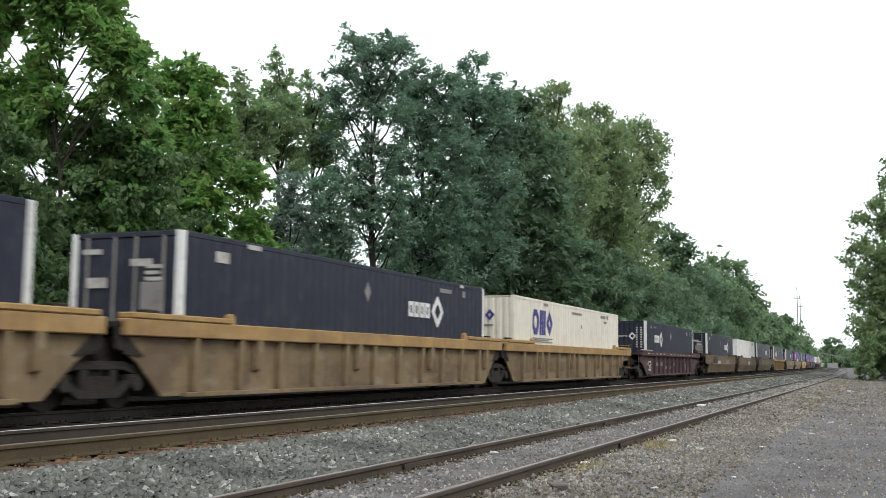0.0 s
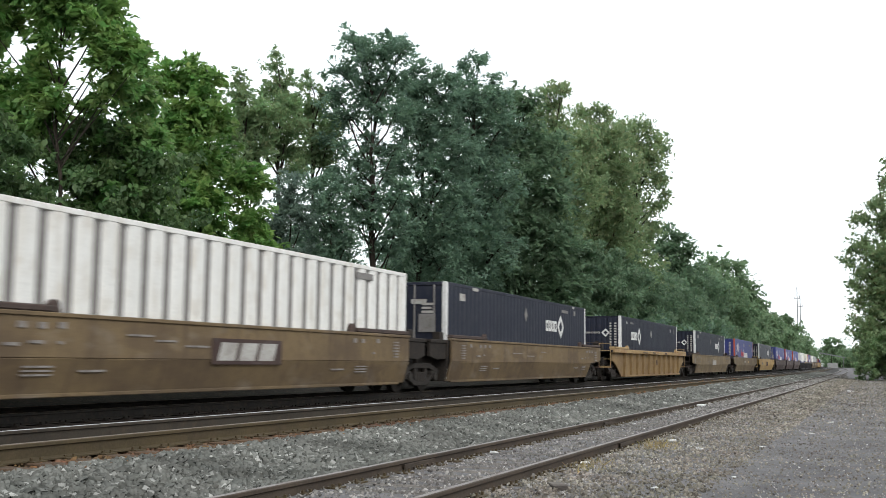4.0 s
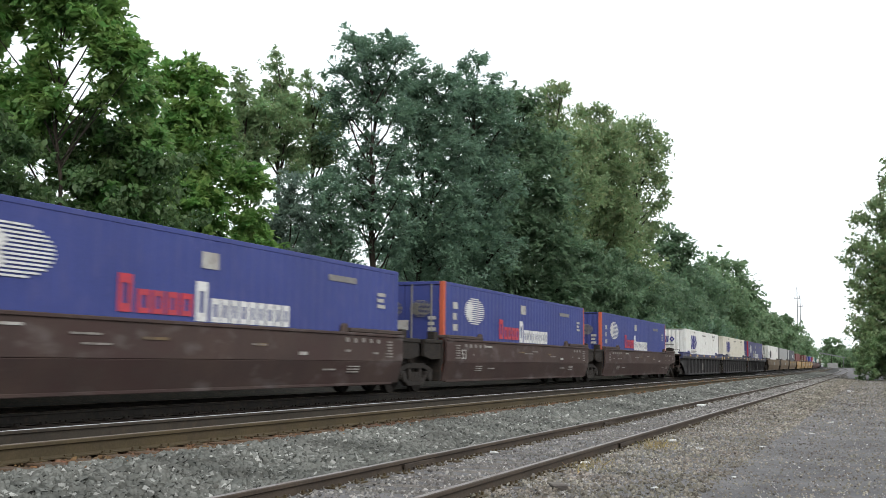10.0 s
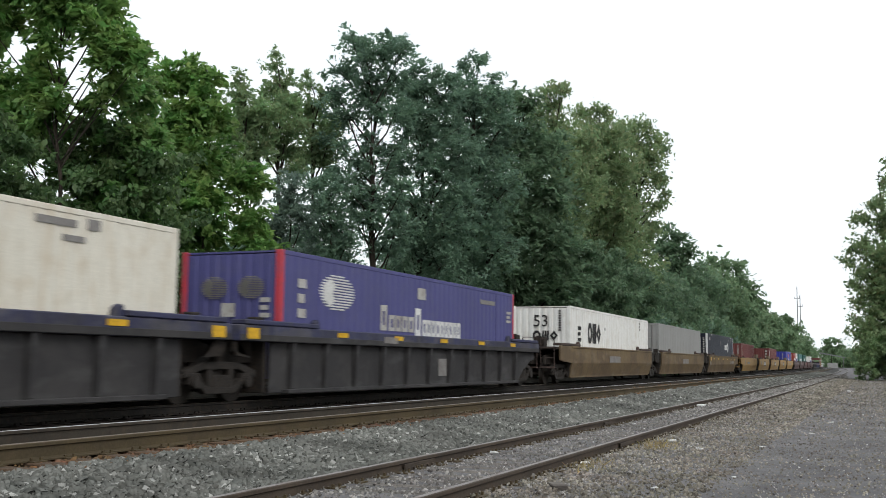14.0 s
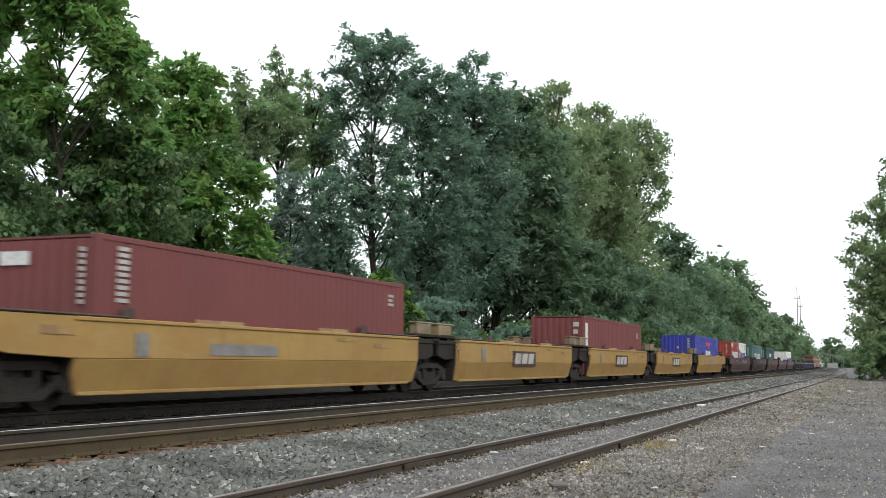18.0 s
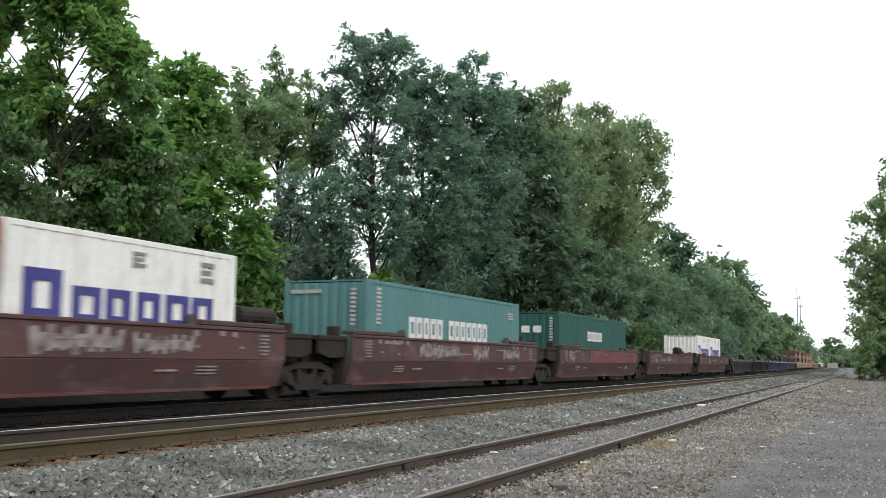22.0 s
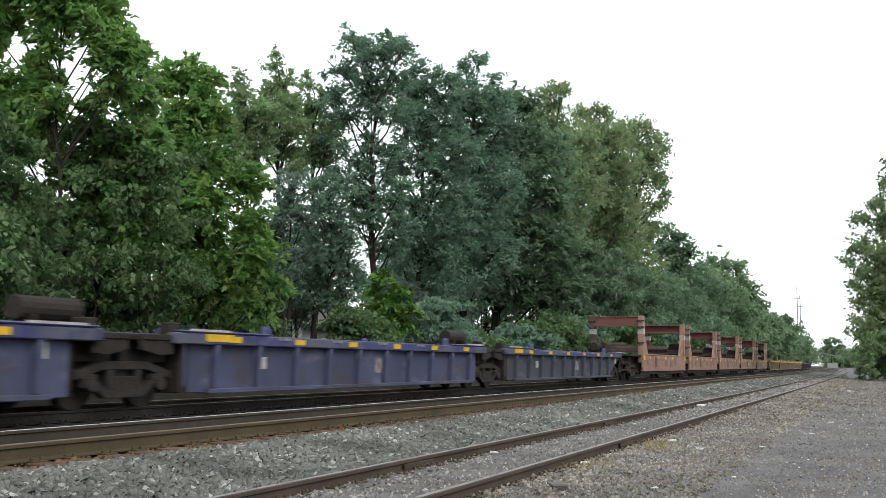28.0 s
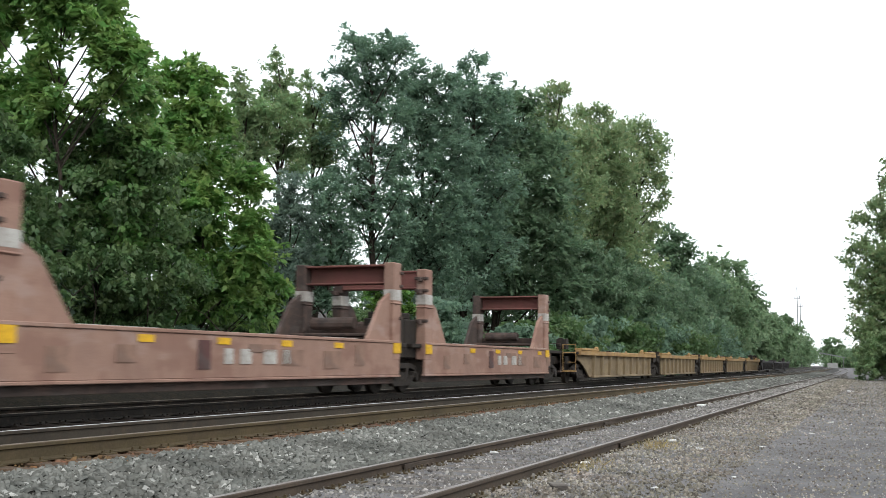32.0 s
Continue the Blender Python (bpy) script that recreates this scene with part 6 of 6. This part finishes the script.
lobed_tree("larch_tree", -30.9, 47.0, "larch", "leaf_larch", "slender spiky-topped green tree", 103, ((-0.8, 16.5, 0.32), (-0.8, 15.8, 0.52), (-0.7, 15, 0.86), (-0.2, 14.1, 1.09), (-1.2, 13, 1.32), (0.3, 12.2, 1.02), (-0.1, 11.1, 1.02), (0.9, 14.1, 0.85), (-1.6, 11.5, 1.15), (0.5, 9.8, 0.68)))
lobed_tree("larch_tree", -30.1, 49.0, "larch", "leaf_larch", "slender spiky-topped green tree", 104, ((-0.7, 18.1, 0.27), (-0.7, 17.4, 0.44), (-0.4, 16.4, 0.77), (-0.5, 15, 1), (-1.2, 13.7, 1.06), (0.6, 13.5, 1.05), (-0.1, 12.5, 0.99), (0.4, 14.9, 0.82), (-1.3, 15.8, 0.59), (-1.8, 13.9, 0.89), (1, 11.3, 0.81)))
lobed_tree("larch_tree", -29.7, 52.0, "larch", "leaf_larch", "slender spiky-topped green tree", 105, ((-0.9, 17.8, 0.28), (-0.8, 17, 0.56), (-0.6, 15.7, 0.86), (-0, 14.2, 1.04), (0.5, 16.2, 0.55), (1, 14.8, 0.79), (-1, 12.9, 0.92), (0.6, 12.4, 0.73), (-1.2, 15.2, 0.87), (0, 13.2, 1.04), (1.1, 13.5, 0.73), (-2, 16.1, 0.68)))
lobed_tree("willow_tree", -27.0, 45.0, "open", "leaf_pale", "open grey-green tree with thin foliage", 106, ((-0.6, 7.6, 1.12), (0.1, 9.5, 0.96), (-0.6, 5.9, 1.11), (0.7, 6.1, 0.87), (0.8, 8, 0.79), (-1.3, 6.9, 0.8), (0.3, 5, 0.95), (-0.2, 8.6, 0.9), (-0.8, 4.2, 0.9)))
lobed_tree("willow_tree", -25.9, 47.0, "open", "leaf_dark", "open blue-green tree with thin foliage", 107, ((-0.9, 10.1, 0.99), (0.6, 7.8, 0.87), (-0.7, 7.4, 1.04), (-0.4, 5.6, 1.22), (0.9, 5.7, 0.86), (0.2, 9.3, 0.71), (-1.3, 4.9, 0.82), (0.6, 4.3, 0.81), (1.2, 6.9, 0.59), (-0, 8.4, 0.87), (0.4, 9.9, 0.71), (-1.1, 8.9, 0.82), (0.2, 6.6, 0.87), (1.4, 4.7, 0.7), (-0.3, 4, 0.92)))
lobed_tree("locust_tree", -24.9, 50.4, "locust", "leaf_dark", "tall open-crowned tree with dark visible limbs", 108, ((-1.7, 18.5, 1.06), (0.3, 18.4, 1.11), (1.5, 17.8, 0.78), (-0.6, 17.5, 1.05), (-2.6, 17.2, 0.77), (0.7, 16.6, 0.98), (-1.2, 16.2, 1.17), (-2.5, 15.6, 0.83), (-2, 14.5, 1.12), (0.8, 14.7, 1.04), (-3.2, 13.3, 0.53), (-1, 12.8, 0.81), (1, 12.4, 0.75), (-1.6, 10.6, 1.11), (0.8, 9.6, 0.97), (-0.9, 8.5, 0.87), (1.3, 7.8, 0.96), (-2.8, 11.4, 0.59), (0.8, 6.9, 0.74), (-0.5, 11.3, 0.69), (-2.1, 12.7, 0.7), (-0.3, 14.5, 0.7), (-2.3, 7, 0.75), (1.8, 10.3, 0.68), (-0.2, 15.4, 0.87), (-0.6, 10.2, 0.75), (0.2, 8.6, 0.69), (-0.9, 9.4, 0.69), (0.5, 10.9, 0.69), (-0, 12.3, 0.64), (-1.3, 11.7, 0.64), (-0.4, 7.4, 0.57), (-1.8, 9.4, 0.76), (1.1, 8.6, 0.74)))
lobed_tree("locust_tree", -25.9, 58.0, "locust", "leaf_dark", "tall blue-green tree with layered foliage", 109, ((-0.1, 18.9, 0.86), (1.3, 18.6, 0.88), (-0.8, 17.9, 1.06), (1.1, 17.3, 1.37), (-0.1, 16, 1.25), (1.9, 15.4, 1.36), (0.2, 13.4, 1.3), (1.7, 12.3, 1.55), (0.2, 10.2, 1.43), (1.9, 9.1, 1.6), (-0.3, 7.8, 1.04), (1.6, 6.9, 1.34), (3.1, 13.6, 1.15), (-1, 14.6, 0.92), (-1.1, 12.8, 0.85), (0.9, 14.4, 1.17), (-0.7, 9.2, 0.98), (0.8, 8.1, 1.29), (2.7, 10.8, 1.28), (0.3, 5.7, 0.97), (2, 5.3, 1.08), (-1.3, 11, 0.92), (-0.9, 6.9, 0.84), (-1.5, 13.2, 0.86), (-1.3, 16, 0.86), (-1.4, 18.2, 0.8), (0.3, 17.6, 0.98), (2.2, 17.2, 0.84), (-0.7, 16.7, 0.92), (0.8, 15.9, 1.11), (2.2, 18.2, 0.52)))
lobed_tree("elm_tree", -26.2, 66.0, "locust", "leaf_dark", "tall tree with a dark blue-green crown", 110, ((0.1, 21.5, 0.74), (1.4, 21.6, 0.81), (2.3, 20.5, 0.65), (0.8, 20, 0.73), (-0.5, 20.4, 0.63), (1.4, 18.8, 1.53), (0.6, 16.5, 1.53), (2.7, 17.1, 1.52), (1.5, 13.7, 1.88), (1.1, 10.5, 2.02), (3.1, 12.4, 1.86), (2.7, 8.5, 2), (0.4, 7.4, 1.3), (-0.5, 18.6, 1.1), (-0.1, 13.8, 1.46), (1.9, 15.2, 1.66), (-0.6, 9, 1.45), (1.5, 6.6, 1.57), (0.7, 5.1, 1.22), (-0.7, 16.2, 1.25), (0.6, 18.5, 1.17), (2.5, 19.1, 0.94), (-0, 19.4, 0.74)))
lobed_tree("elm_tree", -26.9, 74.0, "dense", "leaf_shade", "tall tree with a dense dark green crown", 111, ((1.6, 21.4, 1.01), (0.4, 21.2, 1.14), (3, 20.2, 1.12), (2.3, 18.5, 1.84), (4.4, 17, 1.82), (3.2, 15, 2.23), (2.7, 11.5, 2.38), (5, 13.1, 2.04), (5.3, 9.7, 2.19), (2.8, 8.1, 2.21), (4.1, 6, 1.95), (1.2, 6, 1.59), (5.8, 6.8, 1.78), (0.9, 19.5, 1.37), (0.9, 16.9, 1.77), (1.4, 10.3, 1.99), (0, 12.1, 1.77), (-0.4, 8.6, 1.76)))
lobed_tree("poplar_tree", -26.5, 88.0, "poplar", "leaf_olive", "tall poplar with an olive-green crown", 112, ((-0.3, 25.5, 0.71), (1, 25.7, 0.52), (1.5, 25.1, 0.47), (0.2, 24, 1.28), (-1.1, 23.1, 1.19), (0.7, 21.6, 1.97), (1.5, 18.5, 2.43), (-0.6, 19.6, 1.79), (1.7, 14.9, 2.6), (0.9, 11.9, 2.6), (3, 20.2, 1.86), (2.8, 16.4, 2.04), (-1.7, 21, 1.61)))
lobed_tree("poplar_tree", -25.1, 97.0, "poplar", "leaf_olive", "tall poplar with an olive-green crown", 113, ((-0.7, 25.2, 0.98), (1, 25.4, 0.77), (1.9, 24.8, 0.66), (0.1, 23.5, 1.89), (1.5, 21.7, 2.13), (-0.2, 19.6, 2.45), (1.5, 17.2, 2.63), (0.4, 14, 2.83), (2, 12.3, 2.61), (-0.2, 10.7, 2.32), (2.9, 19.4, 2.22), (2.3, 22.5, 1.52), (-1.3, 14.1, 2.34), (3.1, 15.5, 2.21)))
lobed_tree("poplar_tree", -23.5, 108.0, "poplar", "leaf_olive", "tall poplar with an olive-green crown", 114, ((-1, 26.4, 1.07), (0.6, 26, 1.06), (2.1, 26, 0.72), (2.9, 24.6, 0.94), (0.2, 24.2, 2.07), (2.3, 22.4, 1.77), (3.6, 23.5, 0.72), (3.2, 20.1, 1.05), (0.5, 20.7, 2.56), (2.7, 17.5, 1.1), (3.8, 18.8, 0.49), (-0.4, 16.6, 2.89), (1.9, 14.8, 1.21), (-0.5, 12.9, 2.88), (0.7, 9.9, 2.86)))
lobed_tree("bush", -18.6, 39.0, "maple", "leaf_lime", "bright green leafy shrub beyond the track", 115, ((-0.4, 4.4, 0.4), (-0.8, 3.7, 0.44), (0.4, 3.7, 0.52), (-0, 3, 0.7), (0.9, 3, 0.39), (-1, 2.7, 0.53), (0.4, 2.4, 0.56)))
lobed_tree("broadleaf_tree", -24.2, 135.0, "dense", "leaf_shade", "broad green tree along the line", 116, ((-0.5, 18.2, 1.16), (1, 17.1, 1.29), (2, 15.6, 1.15), (-1.2, 15.8, 2.19), (1.3, 13.5, 2.17), (-0.2, 10.6, 2.86), (2.3, 10.6, 1.82), (-2.8, 9.9, 2.6), (2.4, 7.7, 1.89)))
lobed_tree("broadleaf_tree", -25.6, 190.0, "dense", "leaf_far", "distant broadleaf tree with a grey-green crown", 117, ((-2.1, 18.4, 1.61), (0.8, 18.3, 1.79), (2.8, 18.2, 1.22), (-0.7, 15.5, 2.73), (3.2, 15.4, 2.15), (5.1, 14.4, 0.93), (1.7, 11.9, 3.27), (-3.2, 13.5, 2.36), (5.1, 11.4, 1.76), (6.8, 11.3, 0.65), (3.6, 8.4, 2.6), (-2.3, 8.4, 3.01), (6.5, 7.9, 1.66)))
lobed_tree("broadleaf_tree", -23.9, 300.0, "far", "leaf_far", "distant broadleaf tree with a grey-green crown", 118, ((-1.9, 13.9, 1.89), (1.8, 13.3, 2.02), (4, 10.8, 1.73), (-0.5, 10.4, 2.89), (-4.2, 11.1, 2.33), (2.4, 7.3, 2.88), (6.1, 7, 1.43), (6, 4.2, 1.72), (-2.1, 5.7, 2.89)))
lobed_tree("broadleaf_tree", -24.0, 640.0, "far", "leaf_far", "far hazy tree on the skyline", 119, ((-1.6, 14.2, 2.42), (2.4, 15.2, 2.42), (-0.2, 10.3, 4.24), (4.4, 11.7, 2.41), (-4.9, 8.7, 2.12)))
lobed_tree("poplar_tree", 1.4, 108.0, "poplar", "leaf_olive", "tall green tree at the edge of the gravel", 120, ((0, 18.6, 0.87), (0.6, 20.2, 0.86), (-1.2, 16.6, 0.82), (-2, 15.2, 0.51), (-2.7, 15.2, 0.31), (-0.4, 14.9, 1.37), (-2, 12.7, 1.02), (-3.3, 12.2, 0.46), (-3.7, 11.2, 0.31), (-0.6, 11.6, 1.92), (-2.1, 10, 1.22), (-3.1, 8.9, 0.46), (-1.2, 7.8, 2.12), (-2.7, 6.7, 0.66), (-1.4, 4, 2.11), (-2.9, 4, 0.66), (-3.1, 2.4, 0.56), (1, 15.4, 2.42), (1.3, 9.9, 2.91), (1.1, 4.5, 2.89)))
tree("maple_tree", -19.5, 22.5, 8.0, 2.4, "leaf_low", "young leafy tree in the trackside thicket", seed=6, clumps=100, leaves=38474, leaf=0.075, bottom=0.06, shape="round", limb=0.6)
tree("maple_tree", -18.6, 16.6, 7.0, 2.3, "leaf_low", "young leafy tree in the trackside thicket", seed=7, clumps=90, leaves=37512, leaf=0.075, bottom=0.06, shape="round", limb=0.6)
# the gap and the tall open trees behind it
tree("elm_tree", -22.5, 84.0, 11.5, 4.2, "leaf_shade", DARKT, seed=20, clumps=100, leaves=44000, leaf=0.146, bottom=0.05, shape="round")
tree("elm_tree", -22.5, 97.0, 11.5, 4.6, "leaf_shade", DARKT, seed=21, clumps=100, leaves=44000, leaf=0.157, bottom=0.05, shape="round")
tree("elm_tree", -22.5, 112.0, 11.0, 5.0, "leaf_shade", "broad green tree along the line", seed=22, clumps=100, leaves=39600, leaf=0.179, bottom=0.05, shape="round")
rng = random.Random(3)
for x, y, h, r in ((-23.5, 128, 12, 5.0), (-24.5, 148, 15, 5.0), (-24.5, 168, 16, 5.5), (-25, 208, 15, 5.5), (-24, 224, 12.5, 5.0), (-24.5, 245, 11, 5.5), (-25, 268, 11, 6.0), (-24.5, 292, 11, 6.0), (-27, 340, 12, 6.5), (-28, 385, 11.5, 6.5), (-30, 425, 11.5, 7.0), (-33, 470, 12, 8.0), (-36, 520, 12, 8.0)):
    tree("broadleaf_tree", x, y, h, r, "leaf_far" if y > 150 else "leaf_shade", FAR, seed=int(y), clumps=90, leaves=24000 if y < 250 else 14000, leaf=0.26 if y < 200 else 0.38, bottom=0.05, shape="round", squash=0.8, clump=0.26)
for x, y, h, r in ((-22, 720, 11, 12), (-8, 740, 12, 14), (10, 730, 12, 14), (30, 720, 13, 16), (-60, 700, 14, 16), (-90, 690, 14, 18)):
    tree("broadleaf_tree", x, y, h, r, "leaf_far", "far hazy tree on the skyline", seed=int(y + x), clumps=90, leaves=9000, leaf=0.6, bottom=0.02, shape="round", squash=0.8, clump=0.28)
# trees on the near side of the line, far ahead
tree("broadleaf_tree", 2.0, 111.0, 13.0, 3.1, "leaf_olive", "leafy green tree at the edge of the gravel", seed=32, clumps=100, leaves=25225, leaf=0.13, bottom=0.02, shape="round")
tree("bush", 0.9, 104.0, 4.2, 2.4, "leaf_larch", "low dry-tipped bush at the gravel's edge", "bush", seed=33, clumps=60, leaves=19008, leaf=0.1, bottom=0.02, shape="bush")
for x, y, h, r in ((10, 122, 20, 5.5), (15, 118, 20, 6), (24, 112, 20, 7), (12, 140, 20, 6), (34, 100, 19, 7)):
    tree("broadleaf_tree", x, y, h, r, "leaf_olive", "leafy green tree at the edge of the gravel", seed=int(x * 7 + y), clumps=90, leaves=16000, leaf=0.3, bottom=0.05, shape="round")
# the second row, filling in behind the tall trees
for x, y, h, r in ((-30.5, 72.0, 14.5, 3.4), (-29.5, 79.0, 17.0, 4.0), (-29.0, 87.0, 19.0, 4.2), (-29.5, 65.5, 9.5, 2.8)):
    tree("elm_tree", x, y, h, r, "leaf_shade", DARKT, seed=int(y * 3), clumps=90, leaves=15000, leaf=0.15, bottom=0.1, shape="column", clump=0.24)
# undergrowth beyond the main line
for x, y, h, r, q in ((-30.0, 51.0, 9.0, 2.3, 71), (-32.0, 53.5, 8.0, 2.3, 75), (-26.5, 61.0, 9.5, 3.4, 72), (-31.0, 47.5, 8.0, 2.6, 73), (-29.5, 64.0, 10.0, 3.4, 74)):
    tree("locust_tree", x, y, h, r, "leaf_dark", "young dark green tree among tall trunks", seed=q, clumps=80, leaves=11000, leaf=0.1, bottom=0.12 if x > -28 else 0.4, shape="round", clump=0.2, limb=0.7)
tree("bush", -27.0, 57.0, 6.0, 2.6, "leaf_pale", "green shrub among the trunks", "bush", seed=44, clumps=60, leaves=9800, leaf=0.14, bottom=0.1, shape="round", clump=0.3)
tree("bush", -18.9, 44.5, 4.2, 1.6, "leaf_dark", "olive-green shrub beyond the track", "bush", seed=42, clumps=50, leaves=13500, leaf=0.093, bottom=0.1, shape="round", clump=0.3)
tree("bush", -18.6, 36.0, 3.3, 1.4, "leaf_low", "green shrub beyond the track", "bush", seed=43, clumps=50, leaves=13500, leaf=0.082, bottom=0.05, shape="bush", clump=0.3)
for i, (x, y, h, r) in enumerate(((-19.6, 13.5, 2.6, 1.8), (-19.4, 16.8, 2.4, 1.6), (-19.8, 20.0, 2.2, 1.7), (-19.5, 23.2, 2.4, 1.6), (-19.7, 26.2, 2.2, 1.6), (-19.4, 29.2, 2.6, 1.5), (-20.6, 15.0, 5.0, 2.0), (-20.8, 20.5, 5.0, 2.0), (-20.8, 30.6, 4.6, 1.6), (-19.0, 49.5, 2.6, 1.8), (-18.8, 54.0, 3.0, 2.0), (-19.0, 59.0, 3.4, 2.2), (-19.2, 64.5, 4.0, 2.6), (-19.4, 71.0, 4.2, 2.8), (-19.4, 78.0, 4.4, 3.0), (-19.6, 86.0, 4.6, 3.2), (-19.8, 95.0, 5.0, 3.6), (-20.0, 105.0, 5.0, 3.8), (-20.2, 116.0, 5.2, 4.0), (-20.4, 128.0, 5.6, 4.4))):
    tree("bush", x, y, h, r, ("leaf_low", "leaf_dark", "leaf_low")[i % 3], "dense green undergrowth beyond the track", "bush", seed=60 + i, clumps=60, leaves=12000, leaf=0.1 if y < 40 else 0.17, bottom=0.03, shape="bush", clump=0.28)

# bare stems at the thicket's edge
rng = random.Random(21)
for x, y, h in ((-18.2, 17.6, 3.4), (-18.4, 18.4, 4.2), (-18.0, 19.8, 3.0), (-18.3, 20.9, 3.8), (-18.1, 22.4, 3.2), (-18.4, 24.0, 3.6), (-18.0, 25.7, 2.8), (-18.2, 15.6, 3.5)):
    stem = Geo()
    p = [Vector((rng.uniform(-0.1, 0.1) * k, rng.uniform(-0.1, 0.1) * k, h * k / 5 - 0.1)) for k in range(6)]
    for k in range(5):
        stem.tube(p[k], p[k + 1], 0.045 * (1 - k / 6), 0.045 * (1 - (k + 1) / 6), 6)
        if k > 1:
            stem.tube(p[k], p[k] + Vector((rng.uniform(-0.5, 0.5), rng.uniform(-0.5, 0.5), rng.uniform(0.3, 0.7))), 0.014, 0.005, 5)
    ob = new("bare_stem", stem.mesh("bark"))
    ob.location = (x, y, 0.05)
    tagged(ob, "thin bare brown stem at the thicket's edge", "sapling", "stems in the thicket")

# dry weeds by the siding
r = np.random.RandomState(9)
n = 500
c = r.randint(0, 3, n)
px = np.array([-3.25, -3.3, -3.05])[c] + r.normal(0, 0.13, n)
py = np.array([16.5, 12.6, 16.0])[c] + r.normal(0, 0.4, n)
p = np.stack([px, py, slope(px)], 1)
d = np.stack([r.normal(0, 0.05, n), r.normal(0, 0.05, n), r.uniform(0.02, 0.09, n)], 1)
w = np.stack([r.normal(0, 0.004, n), r.normal(0, 0.004, n), np.zeros(n)], 1)
v = np.stack([p - w, p + w, p + d + w * 0.3, p + d - w * 0.3], 1).reshape(-1, 3)
tagged(new("dry_grass", sheet("dry_grass", v, np.arange(n * 4).reshape(-1, 4), "dry")), "tufts of dry straw-coloured grass", "grass", kind="stuff")

# ---- buildings and masts beyond the trees ----


def house(x, y, w, l, h, turn, label):
    root = thing("house", label, "house")
    root.matrix_basis = pose(x, y, 0.3, 0, 0, turn)
    part("wall", Geo().box(-w / 2, w / 2, -l / 2, l / 2, 0, h).mesh("siding"), root)
    for i in range(int(h / 0.22)):
        z = 0.2 + i * 0.22
        part("siding_board", kept(("board", w, l), lambda: Geo().prism([(w / 2, 0), (w / 2 + 0.025, 0), (w / 2 + 0.008, 0.21), (w / 2, 0.21)], -l / 2, l / 2, "y").mesh("siding")), root, "", pose(0, 0, z))
    part("roof", Geo().prism([(-w / 2 - 0.4, h - 0.1), (0, h + 2.2), (w / 2 + 0.4, h - 0.1), (w / 2 + 0.4, h - 0.25), (0, h + 2.0), (-w / 2 - 0.4, h - 0.25)], -l / 2 - 0.4, l / 2 + 0.4, "y").mesh("roof"), root)
    for yy in (-l * 0.25, l * 0.25):
        win = part("window", Geo().box(w / 2 + 0.03, w / 2 + 0.07, yy - 0.5, yy + 0.5, 1.0, 2.3).mesh("white", 0.01), root)
        part("pane", Geo().box(w / 2 + 0.066, w / 2 + 0.08, yy - 0.42, yy + 0.42, 1.08, 2.22).mesh("glass"), win)
    return root


house(-33.5, 33.5, 7.0, 10.0, 3.6, 0, "pale grey clapboard house half hidden behind trees")
house(-44.0, 76.0, 7.0, 15.0, 3.4, 3, "pale grey clapboard house half hidden behind trees")
for x, y, h in ((-24.3, 372.0, 28.0), (-24.2, 385.0, 26.0)):
    root = thing("utility_mast", "tall thin grey mast with a short cross arm", "mast", "masts behind the trees")
    root.matrix_basis = pose(x, y, LEVEL)
    part("pole", Geo().tube((0, 0, 0), (0, 0, h), 0.2, 0.12, 10).mesh("pole"), root)
    part("cross_arm", Geo().box(-0.9, 0.9, -0.08, 0.08, h - 4.2, h - 4.02).mesh("pole"), root)
    for q in (-0.8, 0.8):
        part("insulator", Geo().tube((q, 0, h - 3.95), (q, 0, h - 3.4), 0.08, n=6).mesh("pole"), root)
shed = thing("line_side_shed", "small white shed with a pale sloping roof far down the line", "shed")
shed.matrix_basis = pose(-19.0, 520.0, LEVEL, 0, 0, 0)
part("wall", Geo().box(-2.2, 2.2, -2, 2, 0, 2.6).mesh("siding"), shed)
part("roof", Geo().prism([(-9, 8.2), (5.5, 5.3), (5.5, 4.9), (-9, 7.7)], -2.5, 2.5, "y").mesh("pole"), shed)
for q in (-8.2, 4.8):
    part("post", Geo().box(q - 0.12, q + 0.12, -0.12, 0.12, 0, 7.6 if q < 0 else 5.0).mesh("pole"), shed)


# ---- the train runs by ----


def motions():
    for root, at in MOVERS:
        rows = []
        for k in range(17):
            y = at - SPEED * 2.0 * k
            rows.append((2.0 * k, pose(MAIN + across(y), y, 0, 0, 0, heading(y))))
        walk(root, rows)


motions()
